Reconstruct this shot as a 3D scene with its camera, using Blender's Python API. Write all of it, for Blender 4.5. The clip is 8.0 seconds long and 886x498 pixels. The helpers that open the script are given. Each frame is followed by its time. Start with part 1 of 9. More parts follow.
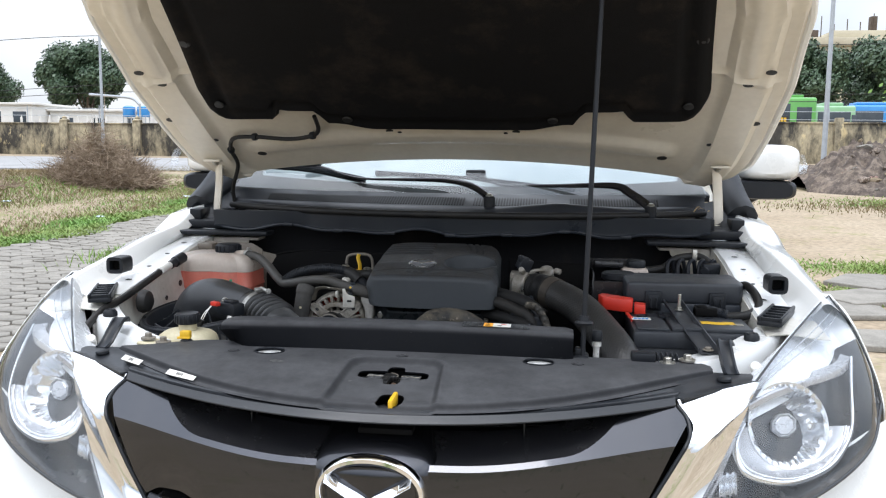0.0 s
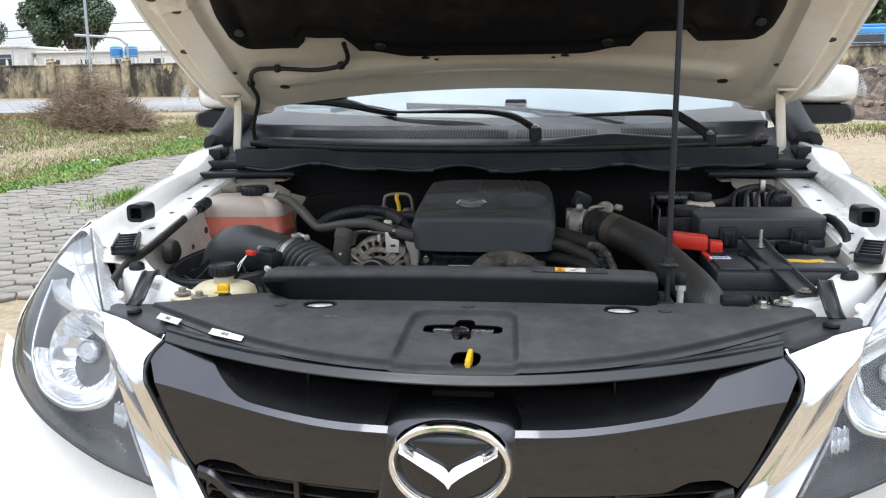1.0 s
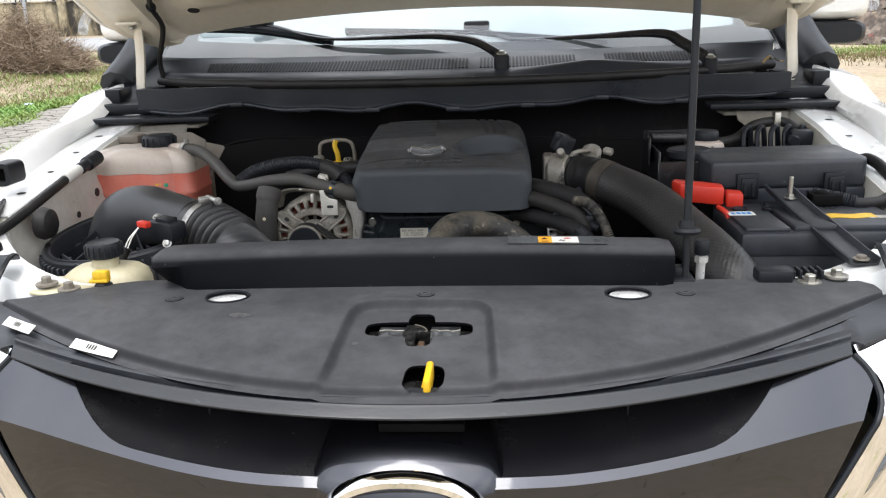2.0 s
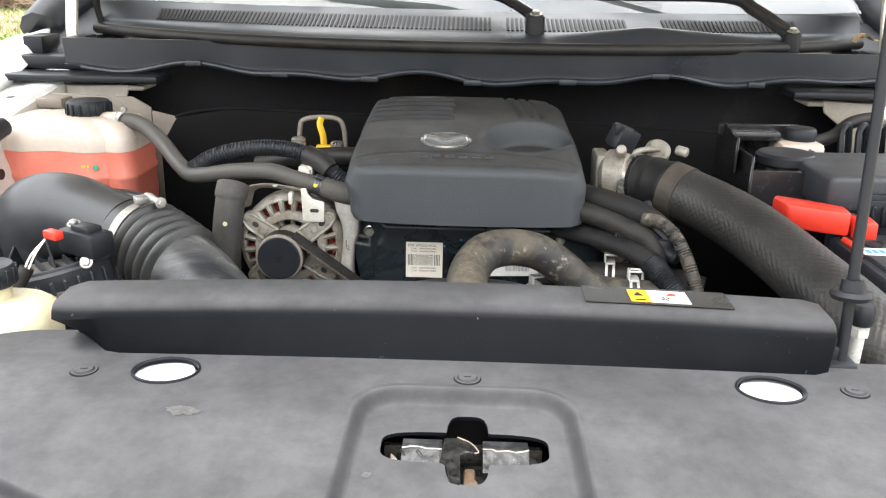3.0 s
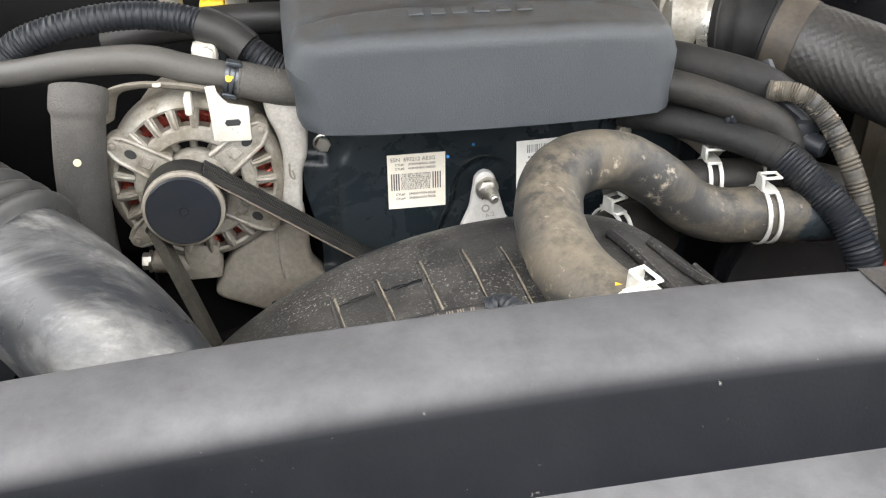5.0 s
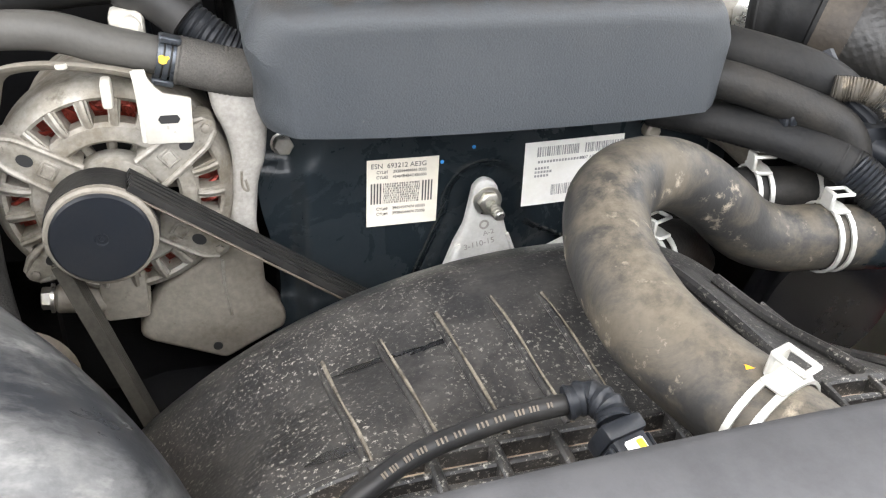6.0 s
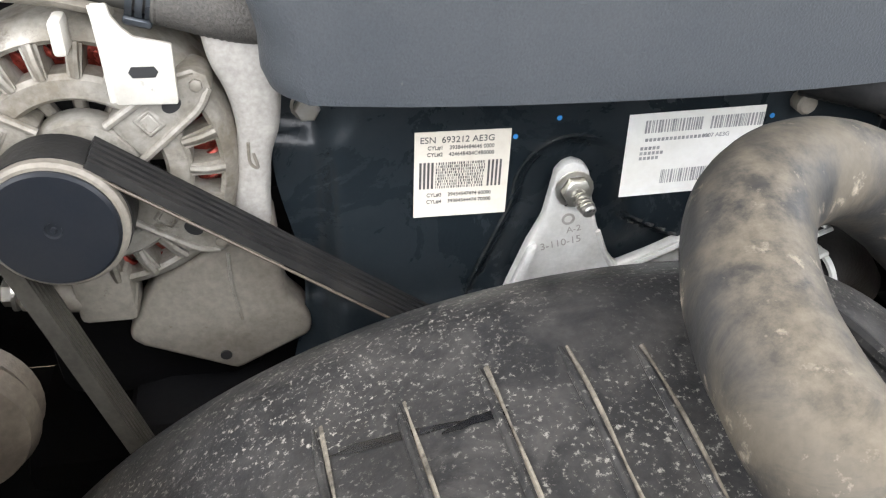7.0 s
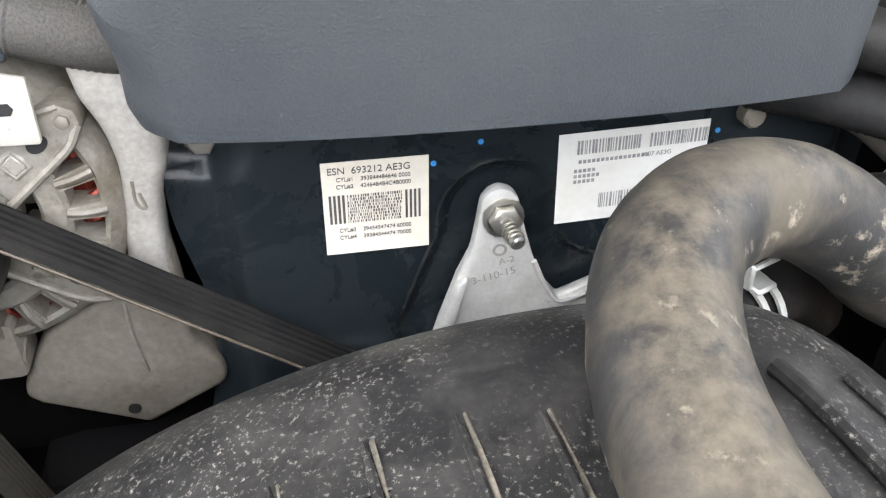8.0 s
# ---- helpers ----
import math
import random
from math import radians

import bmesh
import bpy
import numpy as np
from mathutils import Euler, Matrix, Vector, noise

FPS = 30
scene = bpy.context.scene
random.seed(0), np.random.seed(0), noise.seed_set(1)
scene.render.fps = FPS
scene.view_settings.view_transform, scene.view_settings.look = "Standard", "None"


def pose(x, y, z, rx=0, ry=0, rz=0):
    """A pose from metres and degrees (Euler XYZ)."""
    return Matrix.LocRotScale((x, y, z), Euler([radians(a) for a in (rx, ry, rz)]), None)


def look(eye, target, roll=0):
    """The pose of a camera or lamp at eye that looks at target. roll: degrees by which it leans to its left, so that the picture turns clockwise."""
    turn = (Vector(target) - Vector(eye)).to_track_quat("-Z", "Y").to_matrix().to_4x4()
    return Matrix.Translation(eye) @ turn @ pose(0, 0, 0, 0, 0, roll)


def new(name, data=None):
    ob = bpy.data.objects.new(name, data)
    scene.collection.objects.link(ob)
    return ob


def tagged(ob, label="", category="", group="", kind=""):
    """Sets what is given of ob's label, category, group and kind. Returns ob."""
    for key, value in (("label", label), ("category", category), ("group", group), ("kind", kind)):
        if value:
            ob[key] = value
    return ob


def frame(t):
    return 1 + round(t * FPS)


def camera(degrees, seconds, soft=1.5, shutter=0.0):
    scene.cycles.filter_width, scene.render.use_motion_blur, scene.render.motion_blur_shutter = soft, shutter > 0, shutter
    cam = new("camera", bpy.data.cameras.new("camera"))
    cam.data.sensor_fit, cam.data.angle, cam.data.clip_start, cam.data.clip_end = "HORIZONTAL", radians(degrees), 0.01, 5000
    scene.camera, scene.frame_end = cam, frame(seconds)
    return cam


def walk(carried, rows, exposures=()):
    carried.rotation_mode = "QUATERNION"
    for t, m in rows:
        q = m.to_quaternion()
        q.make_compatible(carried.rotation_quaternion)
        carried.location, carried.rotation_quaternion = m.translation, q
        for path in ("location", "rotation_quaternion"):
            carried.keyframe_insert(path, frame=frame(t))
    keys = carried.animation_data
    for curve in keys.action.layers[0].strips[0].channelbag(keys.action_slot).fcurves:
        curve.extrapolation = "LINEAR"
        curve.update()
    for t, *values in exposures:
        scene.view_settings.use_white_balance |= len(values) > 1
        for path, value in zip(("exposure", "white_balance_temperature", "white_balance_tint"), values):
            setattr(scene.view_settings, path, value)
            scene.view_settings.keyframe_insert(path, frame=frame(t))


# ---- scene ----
cam = camera(55.1, 8.0, soft=1.2)
PATH = [
    (0, (0.277, -1.363, 1.495), (0.022, 0.607, 1.257), 0.6),
    (0.5, (0.248, -1.337, 1.49), (-0.01, 0.63, 1.239), 0.0),
    (1, (0.134, -1.213, 1.481), (-0.109, 0.734, 1.093), -0.8),
    (1.5, (0.095, -1.055, 1.466), (-0.036, 0.876, 0.963), -1.3),
    (1.7, (0.106, -0.968, 1.459), (-0.036, 0.959, 0.941), -2.1),
    (2.8, (0.056, -0.548, 1.439), (-0.063, 1.354, 0.832), 0.6),
    (3, (-0.002, -0.47, 1.437), (-0.057, 1.426, 0.803), 1.1),
    (3.5, (-0.098, -0.34, 1.42), (0.028, 1.505, 0.659), 0.3),
    (4, (-0.129, -0.228, 1.412), (-0.022, 1.566, 0.535), -2.2),
    (4.5, (-0.127, -0.099, 1.379), (0.021, 1.672, 0.461), -2.1),
    (4.7, (-0.133, -0.068, 1.373), (0.056, 1.676, 0.413), -1.4),
    (5.8, (-0.22, 0.094, 1.346), (0.384, 1.688, 0.299), 2.4),
    (6, (-0.198, 0.134, 1.33), (0.353, 1.739, 0.271), 4.1),
    (6.5, (-0.167, 0.21, 1.308), (0.263, 1.833, 0.221), 3.6),
    (7, (-0.145, 0.259, 1.282), (0.184, 1.841, 0.103), 2.8),
    (7.5, (-0.124, 0.306, 1.271), (0.228, 1.886, 0.097), 3.7),
    (8, (-0.097, 0.293, 1.273), (0.231, 1.88, 0.101), 0.9),
]
walk(cam, [(t, look(eye, target, roll)) for t, eye, target, roll in PATH],
     exposures=((0.0, 0.30, 6250, 10), (1.7, 0.38, 6500, 10), (2.8, 1.68, 6900, 10), (3.5, 2.11, 7000, 10), (4.5, 2.33, 7050, 10), (6.0, 2.45, 6850, 11), (8.0, 2.44, 6650, 11)))

# ---------------------------------------------------------------- world and sun
world = bpy.data.worlds.new("overcast_sky")
scene.world = world
world.use_nodes = True
wn, wl = world.node_tree.nodes, world.node_tree.links
wn.clear()
w_out = wn.new("ShaderNodeOutputWorld")
w_bg = wn.new("ShaderNodeBackground")
w_sky = wn.new("ShaderNodeTexSky")
w_sky.sky_type, w_sky.sun_disc = "NISHITA", False
w_sky.sun_elevation, w_sky.sun_rotation = radians(75), radians(205)
w_cloud = wn.new("ShaderNodeTexNoise")
w_cloud.inputs["Scale"].default_value, w_cloud.inputs["Detail"].default_value = 2.6, 6
w_ramp = wn.new("ShaderNodeValToRGB")
w_ramp.color_ramp.elements[0].position, w_ramp.color_ramp.elements[0].color = 0.36, (5.6, 6.1, 6.9, 1)
w_ramp.color_ramp.elements[1].position, w_ramp.color_ramp.elements[1].color = 0.62, (9.9, 10.0, 10.2, 1)
w_mix = wn.new("ShaderNodeMix")
w_mix.data_type = "RGBA"
w_mix.inputs["Factor"].default_value = 0.86
w_co = wn.new("ShaderNodeTexCoord")
wl.new(w_co.outputs["Generated"], w_cloud.inputs["Vector"])
wl.new(w_cloud.outputs["Fac"], w_ramp.inputs["Fac"])
wl.new(w_sky.outputs["Color"], w_mix.inputs[6])
wl.new(w_ramp.outputs["Color"], w_mix.inputs[7])
w_sep = wn.new("ShaderNodeSeparateXYZ")
w_grad = wn.new("ShaderNodeMapRange")
w_grad.inputs["From Min"].default_value, w_grad.inputs["From Max"].default_value = 0.0, 1.0
w_grad.inputs["To Min"].default_value, w_grad.inputs["To Max"].default_value = 0.62, 2.5
w_mul = wn.new("ShaderNodeVectorMath")
w_mul.operation = "SCALE"
wl.new(w_co.outputs["Generated"], w_sep.inputs["Vector"])
wl.new(w_sep.outputs["Z"], w_grad.inputs["Value"])
wl.new(w_mix.outputs[2], w_mul.inputs[0])
wl.new(w_grad.outputs["Result"], w_mul.inputs["Scale"])
wl.new(w_mul.outputs["Vector"], w_bg.inputs["Color"])
wl.new(w_bg.outputs["Background"], w_out.inputs["Surface"])
w_bg.inputs["Strength"].default_value = 0.125
sun = new("sun", bpy.data.lights.new("sun", "SUN"))
sun.data.energy, sun.data.angle, sun.data.color = 1.5, radians(25), (1.0, 0.97, 0.94)
sun.matrix_world = look((-1.4, -2.6, 12.0), (0, 0.5, 0))


# ---------------------------------------------------------------- mesh helpers
HOME = {}


def thing(name, loc, label, category, group="", kind="", shift=(0, 0, 0)):
    """Empty that carries its parts; shift moves the thing with all its parts."""
    ob = new(name)
    ob.location = Vector(loc) + Vector(shift)
    ob.empty_display_size = 0.05
    HOME[ob.name] = Matrix.Translation(loc).inverted()
    return tagged(ob, label, category, group, kind)


def finish(bm, sharp=38, fix=True):
    bmesh.ops.remove_doubles(bm, verts=bm.verts, dist=1e-5)
    if fix:
        bmesh.ops.recalc_face_normals(bm, faces=bm.faces)
    lim = radians(sharp)
    for f in bm.faces:
        f.smooth = True
    for e in bm.edges:
        e.smooth = len(e.link_faces) == 2 and e.calc_face_angle(0) < lim
    return bm


def part(name, bm, material, parent=None, label="", sharp=38, fix=True, kind=""):
    finish(bm, sharp, fix)
    me = bpy.data.meshes.new(name)
    bm.to_mesh(me)
    bm.free()
    for m in material if isinstance(material, (list, tuple)) else [material]:
        me.materials.append(m)
    ob = new(name, me)
    if parent is not None:
        ob.parent = parent
        if parent.name in HOME:
            ob.matrix_parent_inverse = HOME[parent.name]
    return tagged(ob, label, kind=kind)


def shared_part(name, me, parent, m):
    ob = new(name, me)
    ob.parent = parent
    if parent.name in HOME:
        ob.matrix_parent_inverse = HOME[parent.name]
    ob.matrix_basis = m
    return ob


def join(*bms):
    out = bmesh.new()
    for b in bms:
        me = bpy.data.meshes.new("tmp")
        b.to_mesh(me)
        b.free()
        out.from_mesh(me)
        bpy.data.meshes.remove(me)
    return out


def moved(bm, m):
    bmesh.ops.transform(bm, matrix=m, verts=bm.verts)
    return bm


def flip(bm, sx):
    if sx < 0:
        bmesh.ops.scale(bm, vec=(-1, 1, 1), verts=bm.verts)
        bmesh.ops.reverse_faces(bm, faces=bm.faces)
    return bm


def box(x0, x1, y0, y1, z0, z1, bevel=0.004, seg=2):
    bm = bmesh.new()
    bmesh.ops.create_cube(bm, size=1)
    bmesh.ops.scale(bm, vec=(x1 - x0, y1 - y0, z1 - z0), verts=bm.verts)
    bmesh.ops.translate(bm, vec=((x0 + x1) / 2, (y0 + y1) / 2, (z0 + z1) / 2), verts=bm.verts)
    if bevel:
        bmesh.ops.bevel(bm, geom=bm.edges[:], offset=bevel, segments=seg, profile=0.5, affect="EDGES")
    return bm


def prism(poly, h, bevel=0.003, seg=2, m=None):
    """Polygon in the xy plane, raised to h, with rounded edges, then moved by m."""
    bm = bmesh.new()
    f = bm.faces.new([bm.verts.new((x, y, 0)) for x, y in poly])
    r = bmesh.ops.extrude_face_region(bm, geom=[f])
    bmesh.ops.translate(bm, vec=(0, 0, h), verts=[v for v in r["geom"] if isinstance(v, bmesh.types.BMVert)])
    bmesh.ops.recalc_face_normals(bm, faces=bm.faces)
    if bevel:
        bmesh.ops.bevel(bm, geom=bm.edges[:], offset=bevel, segments=seg, profile=0.5, affect="EDGES", clamp_overlap=True)
    return moved(bm, m) if m is not None else bm


FACE_FRONT = Matrix(((1, 0, 0, 0), (0, 0, -1, 0), (0, 1, 0, 0), (0, 0, 0, 1)))


def upright(poly, y, thick, bevel=0.003, seg=2):
    """Polygon given in x, z, standing at y and thick towards -y."""
    return prism(poly, thick, bevel, seg, Matrix.Translation((0, y, 0)) @ FACE_FRONT)


def lathe(profile, m=None, seg=32):
    """Radius, height pairs turned round z, then moved by m."""
    bm = bmesh.new()
    rings = []
    for r, h in profile:
        if r < 1e-6:
            rings.append([bm.verts.new((0, 0, h))])
        else:
            rings.append([bm.verts.new((r * math.cos(a * math.tau / seg), r * math.sin(a * math.tau / seg), h)) for a in range(seg)])
    for a, b in zip(rings, rings[1:]):
        for i in range(seg):
            j = (i + 1) % seg
            vs = []
            for v in (a[i % len(a)], a[j % len(a)], b[j % len(b)], b[i % len(b)]):
                if v not in vs:
                    vs.append(v)
            if len(vs) > 2:
                bm.faces.new(vs)
    return moved(bm, m) if m is not None else bm


def toward(p, d):
    """Pose at p whose z axis points along d."""
    return Matrix.Translation(p) @ Vector(d).to_track_quat("Z", "Y").to_matrix().to_4x4()


def rod(p, q, r, seg=12, bevel=0.0):
    p, q = Vector(p), Vector(q)
    h = (q - p).length
    b = bevel or min(r * 0.25, h * 0.2)
    return lathe([(0, 0), (r - b, 0), (r, b), (r, h - b), (r - b, h), (0, h)], toward(p, q - p), seg)


def curve(points, n):
    """Smooth line of n points through the points (Catmull-Rom)."""
    ps = [Vector(p) for p in points]
    ps = [ps[0] * 2 - ps[1]] + ps + [ps[-1] * 2 - ps[-2]]
    out, spans = [], len(ps) - 3
    for k in range(n):
        u = k / (n - 1) * spans
        i = min(int(u), spans - 1)
        t = u - i
        a, b, c, d = ps[i:i + 4]
        out.append(0.5 * (2 * b + (c - a) * t + (2 * a - 5 * b + 4 * c - d) * t * t + (3 * b - a - 3 * c + d) * t ** 3))
    return out


def tube(points, r, n=40, seg=16, cap=True, flat=1.0):
    """Hose through the points; r is a radius or a function of 0..1 along it."""
    line = curve(points, n)
    bm = bmesh.new()
    rings = []
    side = None
    for k, p in enumerate(line):
        d = (line[min(k + 1, n - 1)] - line[max(k - 1, 0)]).normalized()
        if side is None:
            side = d.orthogonal().normalized()
        side = (side - d * side.dot(d)).normalized()
        up = d.cross(side)
        rr = r(k / (n - 1)) if callable(r) else r
        rings.append([bm.verts.new(p + (side * math.cos(a * math.tau / seg) + up * math.sin(a * math.tau / seg) * flat) * rr) for a in range(seg)])
    for a, b in zip(rings, rings[1:]):
        for i in range(seg):
            j = (i + 1) % seg
            bm.faces.new((a[i], a[j], b[j], b[i]))
    if cap:
        bm.faces.new(rings[0][::-1])
        bm.faces.new(rings[-1])
    return bm


def band(p, d, r, width, thick=0.0015, seg=28, tail=0.0):
    """Ring of sheet round an axis d through p."""
    return lathe([(r, -width / 2), (r + thick, -width / 2), (r + thick, width / 2), (r, width / 2), (r, -width / 2)], toward(p, d), seg)


def sheet(f, nu, nv, thick=0.0, holes=(), keep=None):
    """Surface f(u, v), u and v from 0 to 1. holes: (x, y, rx, ry, power) in plan, cut out. thick: downward or inward depth."""
    bm = bmesh.new()
    vs = [[bm.verts.new(f(i / nu, j / nv)) for j in range(nv + 1)] for i in range(nu + 1)]
    for i in range(nu):
        for j in range(nv):
            bm.faces.new((vs[i][j], vs[i + 1][j], vs[i + 1][j + 1], vs[i][j + 1]))
    for cx, cy, rx, ry, pw in holes:
        def field(co):
            return (abs((co.x - cx) / rx) ** pw + abs((co.y - cy) / ry) ** pw) ** (1 / pw)
        dead = [q for q in bm.faces if field(q.calc_center_median()) < 1]
        rim = {v for q in dead for v in q.verts if any(o not in dead for o in v.link_faces)}
        bmesh.ops.delete(bm, geom=dead, context="FACES")
        for v in rim:
            if v.is_valid:
                k = field(v.co)
                if k > 1e-6:
                    v.co.x, v.co.y = cx + (v.co.x - cx) / k, cy + (v.co.y - cy) / k
    if keep is not None:
        bmesh.ops.delete(bm, geom=[q for q in bm.faces if not keep(q.calc_center_median())], context="FACES")
    bmesh.ops.recalc_face_normals(bm, faces=bm.faces)
    if thick:
        bmesh.ops.solidify(bm, geom=bm.faces[:], thickness=thick)
    return bm


def loft(sections, close=True, cap=True):
    """Skin over rings of equal count."""
    bm = bmesh.new()
    rings = [[bm.verts.new(p) for p in s] for s in sections]
    for a, b in zip(rings, rings[1:]):
        n = len(a)
        for i in range(n if close else n - 1):
            j = (i + 1) % n
            bm.faces.new((a[i], a[j], b[j], b[i]))
    if cap and close:
        bm.faces.new(rings[0][::-1])
        bm.faces.new(rings[-1])
    return bm


def hexbolt(p, d, r=0.006, h=0.006, washer=1.5):
    return join(lathe([(0, 0), (r * washer, 0), (r * washer, h * 0.25), (r * 1.02, h * 0.3)], toward(p, d), 16),
                lathe([(r, h * 0.25), (r, h * 0.9), (r * 0.85, h), (0, h)], toward(p, d), 6))


def orient(bm, d):
    """Turn an open sheet so that its faces look along d."""
    bmesh.ops.recalc_face_normals(bm, faces=bm.faces)
    d = Vector(d)
    if sum(f.normal.dot(d) * f.calc_area() for f in bm.faces) < 0:
        bmesh.ops.reverse_faces(bm, faces=bm.faces)
    return bm


def smooth01(x):
    x = min(1.0, max(0.0, x))
    return x * x * (3 - 2 * x)


def letters(name, text, size, m, material, parent, label=""):
    """Raised writing in the built-in font, as a mesh."""
    cu = bpy.data.curves.new(name, "FONT")
    cu.body, cu.size, cu.extrude, cu.align_x, cu.align_y = text, size, 0.00012, "CENTER", "CENTER"
    tmp = bpy.data.objects.new("tmp_text", cu)
    me = bpy.data.meshes.new_from_object(tmp)
    bpy.data.objects.remove(tmp)
    bpy.data.curves.remove(cu)
    me.transform(m)
    me.materials.append(material)
    ob = new(name, me)
    ob.parent = parent
    if parent.name in HOME:
        ob.matrix_parent_inverse = HOME[parent.name]
    return tagged(ob, label)


# ---------------------------------------------------------------- materials
def surface(name, base, rough=0.5, metal=0.0, other=None, scale=6.0, blend=(0.4, 0.65), fine=250.0, grain=0.12, bump=0.1,
            coat=0.0, specks=None, speck_scale=60.0, speck_at=0.68, rnd=0.0, rough_var=0.12, spec=0.5, bump_dist=0.0008, stretch=(1, 1, 1), speck_mask=False, speck_soft=0.06, swirl=0.0, dust_toplight=None, settle=(-0.45, 0.60)):
    """Procedural surface: base colour, stains of another colour at one scale, grain and relief at a finer one, and dust specks."""
    m = bpy.data.materials.new(name)
    m.use_nodes = True
    n, l = m.node_tree.nodes, m.node_tree.links
    b = n["Principled BSDF"]
    co = n.new("ShaderNodeTexCoord")
    mp = n.new("ShaderNodeMapping")
    mp.inputs["Scale"].default_value = stretch
    l.new(co.outputs["Object"], mp.inputs["Vector"])

    def noise_node(s, det):
        t = n.new("ShaderNodeTexNoise")
        t.inputs["Scale"].default_value, t.inputs["Detail"].default_value, t.inputs["Roughness"].default_value = s, det, 0.5 if det < 5 else 0.7
        l.new(mp.outputs["Vector"], t.inputs["Vector"])
        return t

    def mix(a, c, fac, mode="MIX"):
        x = n.new("ShaderNodeMix")
        x.data_type, x.blend_type = "RGBA", mode
        for sock, val in ((x.inputs[6], a), (x.inputs[7], c)):
            if isinstance(val, tuple):
                sock.default_value = (*val, 1)
            else:
                l.new(val, sock)
        if isinstance(fac, float):
            x.inputs["Factor"].default_value = fac
        else:
            l.new(fac, x.inputs["Factor"])
        return x.outputs[2]

    def ramp(sock, lo, hi):
        r = n.new("ShaderNodeMapRange")
        r.inputs["From Min"].default_value, r.inputs["From Max"].default_value = lo, hi
        l.new(sock, r.inputs["Value"])
        return r.outputs["Result"]

    big = noise_node(scale, 9)
    big.inputs["Distortion"].default_value = swirl
    small = noise_node(fine, 3)
    col = mix(base, other or tuple(min(1, c * 1.25) for c in base), ramp(big.outputs["Fac"], *blend))
    col = mix(col, (0.0, 0.0, 0.0), ramp(small.outputs["Fac"], 0.35, 0.35 + 0.35 / max(grain, 0.01)))
    if specks:
        sp = noise_node(speck_scale, 5)
        amount = ramp(sp.outputs["Fac"], speck_at, speck_at + speck_soft)
        if speck_mask:
            mk = n.new("ShaderNodeMath")
            mk.operation = "MULTIPLY"
            l.new(amount, mk.inputs[0])
            l.new(ramp(noise_node(14, 3).outputs["Fac"], 0.34, 0.62), mk.inputs[1])
            amount = mk.outputs["Value"]
        col = mix(col, specks, amount)
    if dust_toplight:
        # dust on the upward faces; on M_COVER it also paints in the top light
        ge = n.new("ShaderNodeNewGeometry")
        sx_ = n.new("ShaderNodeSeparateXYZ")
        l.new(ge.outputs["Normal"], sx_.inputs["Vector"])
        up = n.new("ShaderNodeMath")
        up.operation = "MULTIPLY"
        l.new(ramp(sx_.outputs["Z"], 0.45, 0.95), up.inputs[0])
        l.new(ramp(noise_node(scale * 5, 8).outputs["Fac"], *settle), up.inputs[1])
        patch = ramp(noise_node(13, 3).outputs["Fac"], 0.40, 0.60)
        col = mix(col, mix(tuple(0.84 * q for q in dust_toplight), tuple(1.05 * q for q in dust_toplight), patch), up.outputs["Value"])
    if rnd:
        oi = n.new("ShaderNodeObjectInfo")
        hs = n.new("ShaderNodeHueSaturation")
        l.new(col, hs.inputs["Color"])
        mr = n.new("ShaderNodeMapRange")
        mr.inputs["To Min"].default_value, mr.inputs["To Max"].default_value = 1 - rnd, 1 + rnd
        l.new(oi.outputs["Random"], mr.inputs["Value"])
        l.new(mr.outputs["Result"], hs.inputs["Value"])
        col = hs.outputs["Color"]
    l.new(col, b.inputs["Base Color"])
    rr = n.new("ShaderNodeMapRange")
    rr.inputs["To Min"].default_value, rr.inputs["To Max"].default_value = max(0.02, rough - rough_var), min(1, rough + rough_var)
    rr.inputs["From Min"].default_value, rr.inputs["From Max"].default_value = 0.3, 0.7
    l.new(big.outputs["Fac"], rr.inputs["Value"])
    l.new(rr.outputs["Result"], b.inputs["Roughness"])
    b.inputs["Metallic"].default_value = metal
    b.inputs["Coat Weight"].default_value = coat
    b.inputs["Coat Roughness"].default_value = 0.04
    b.inputs["Specular IOR Level"].default_value = spec
    if bump:
        bp = n.new("ShaderNodeBump")
        bp.inputs["Strength"].default_value, bp.inputs["Distance"].default_value = bump, bump_dist
        l.new(small.outputs["Fac"], bp.inputs["Height"])
        l.new(bp.outputs["Normal"], b.inputs["Normal"])
    return m


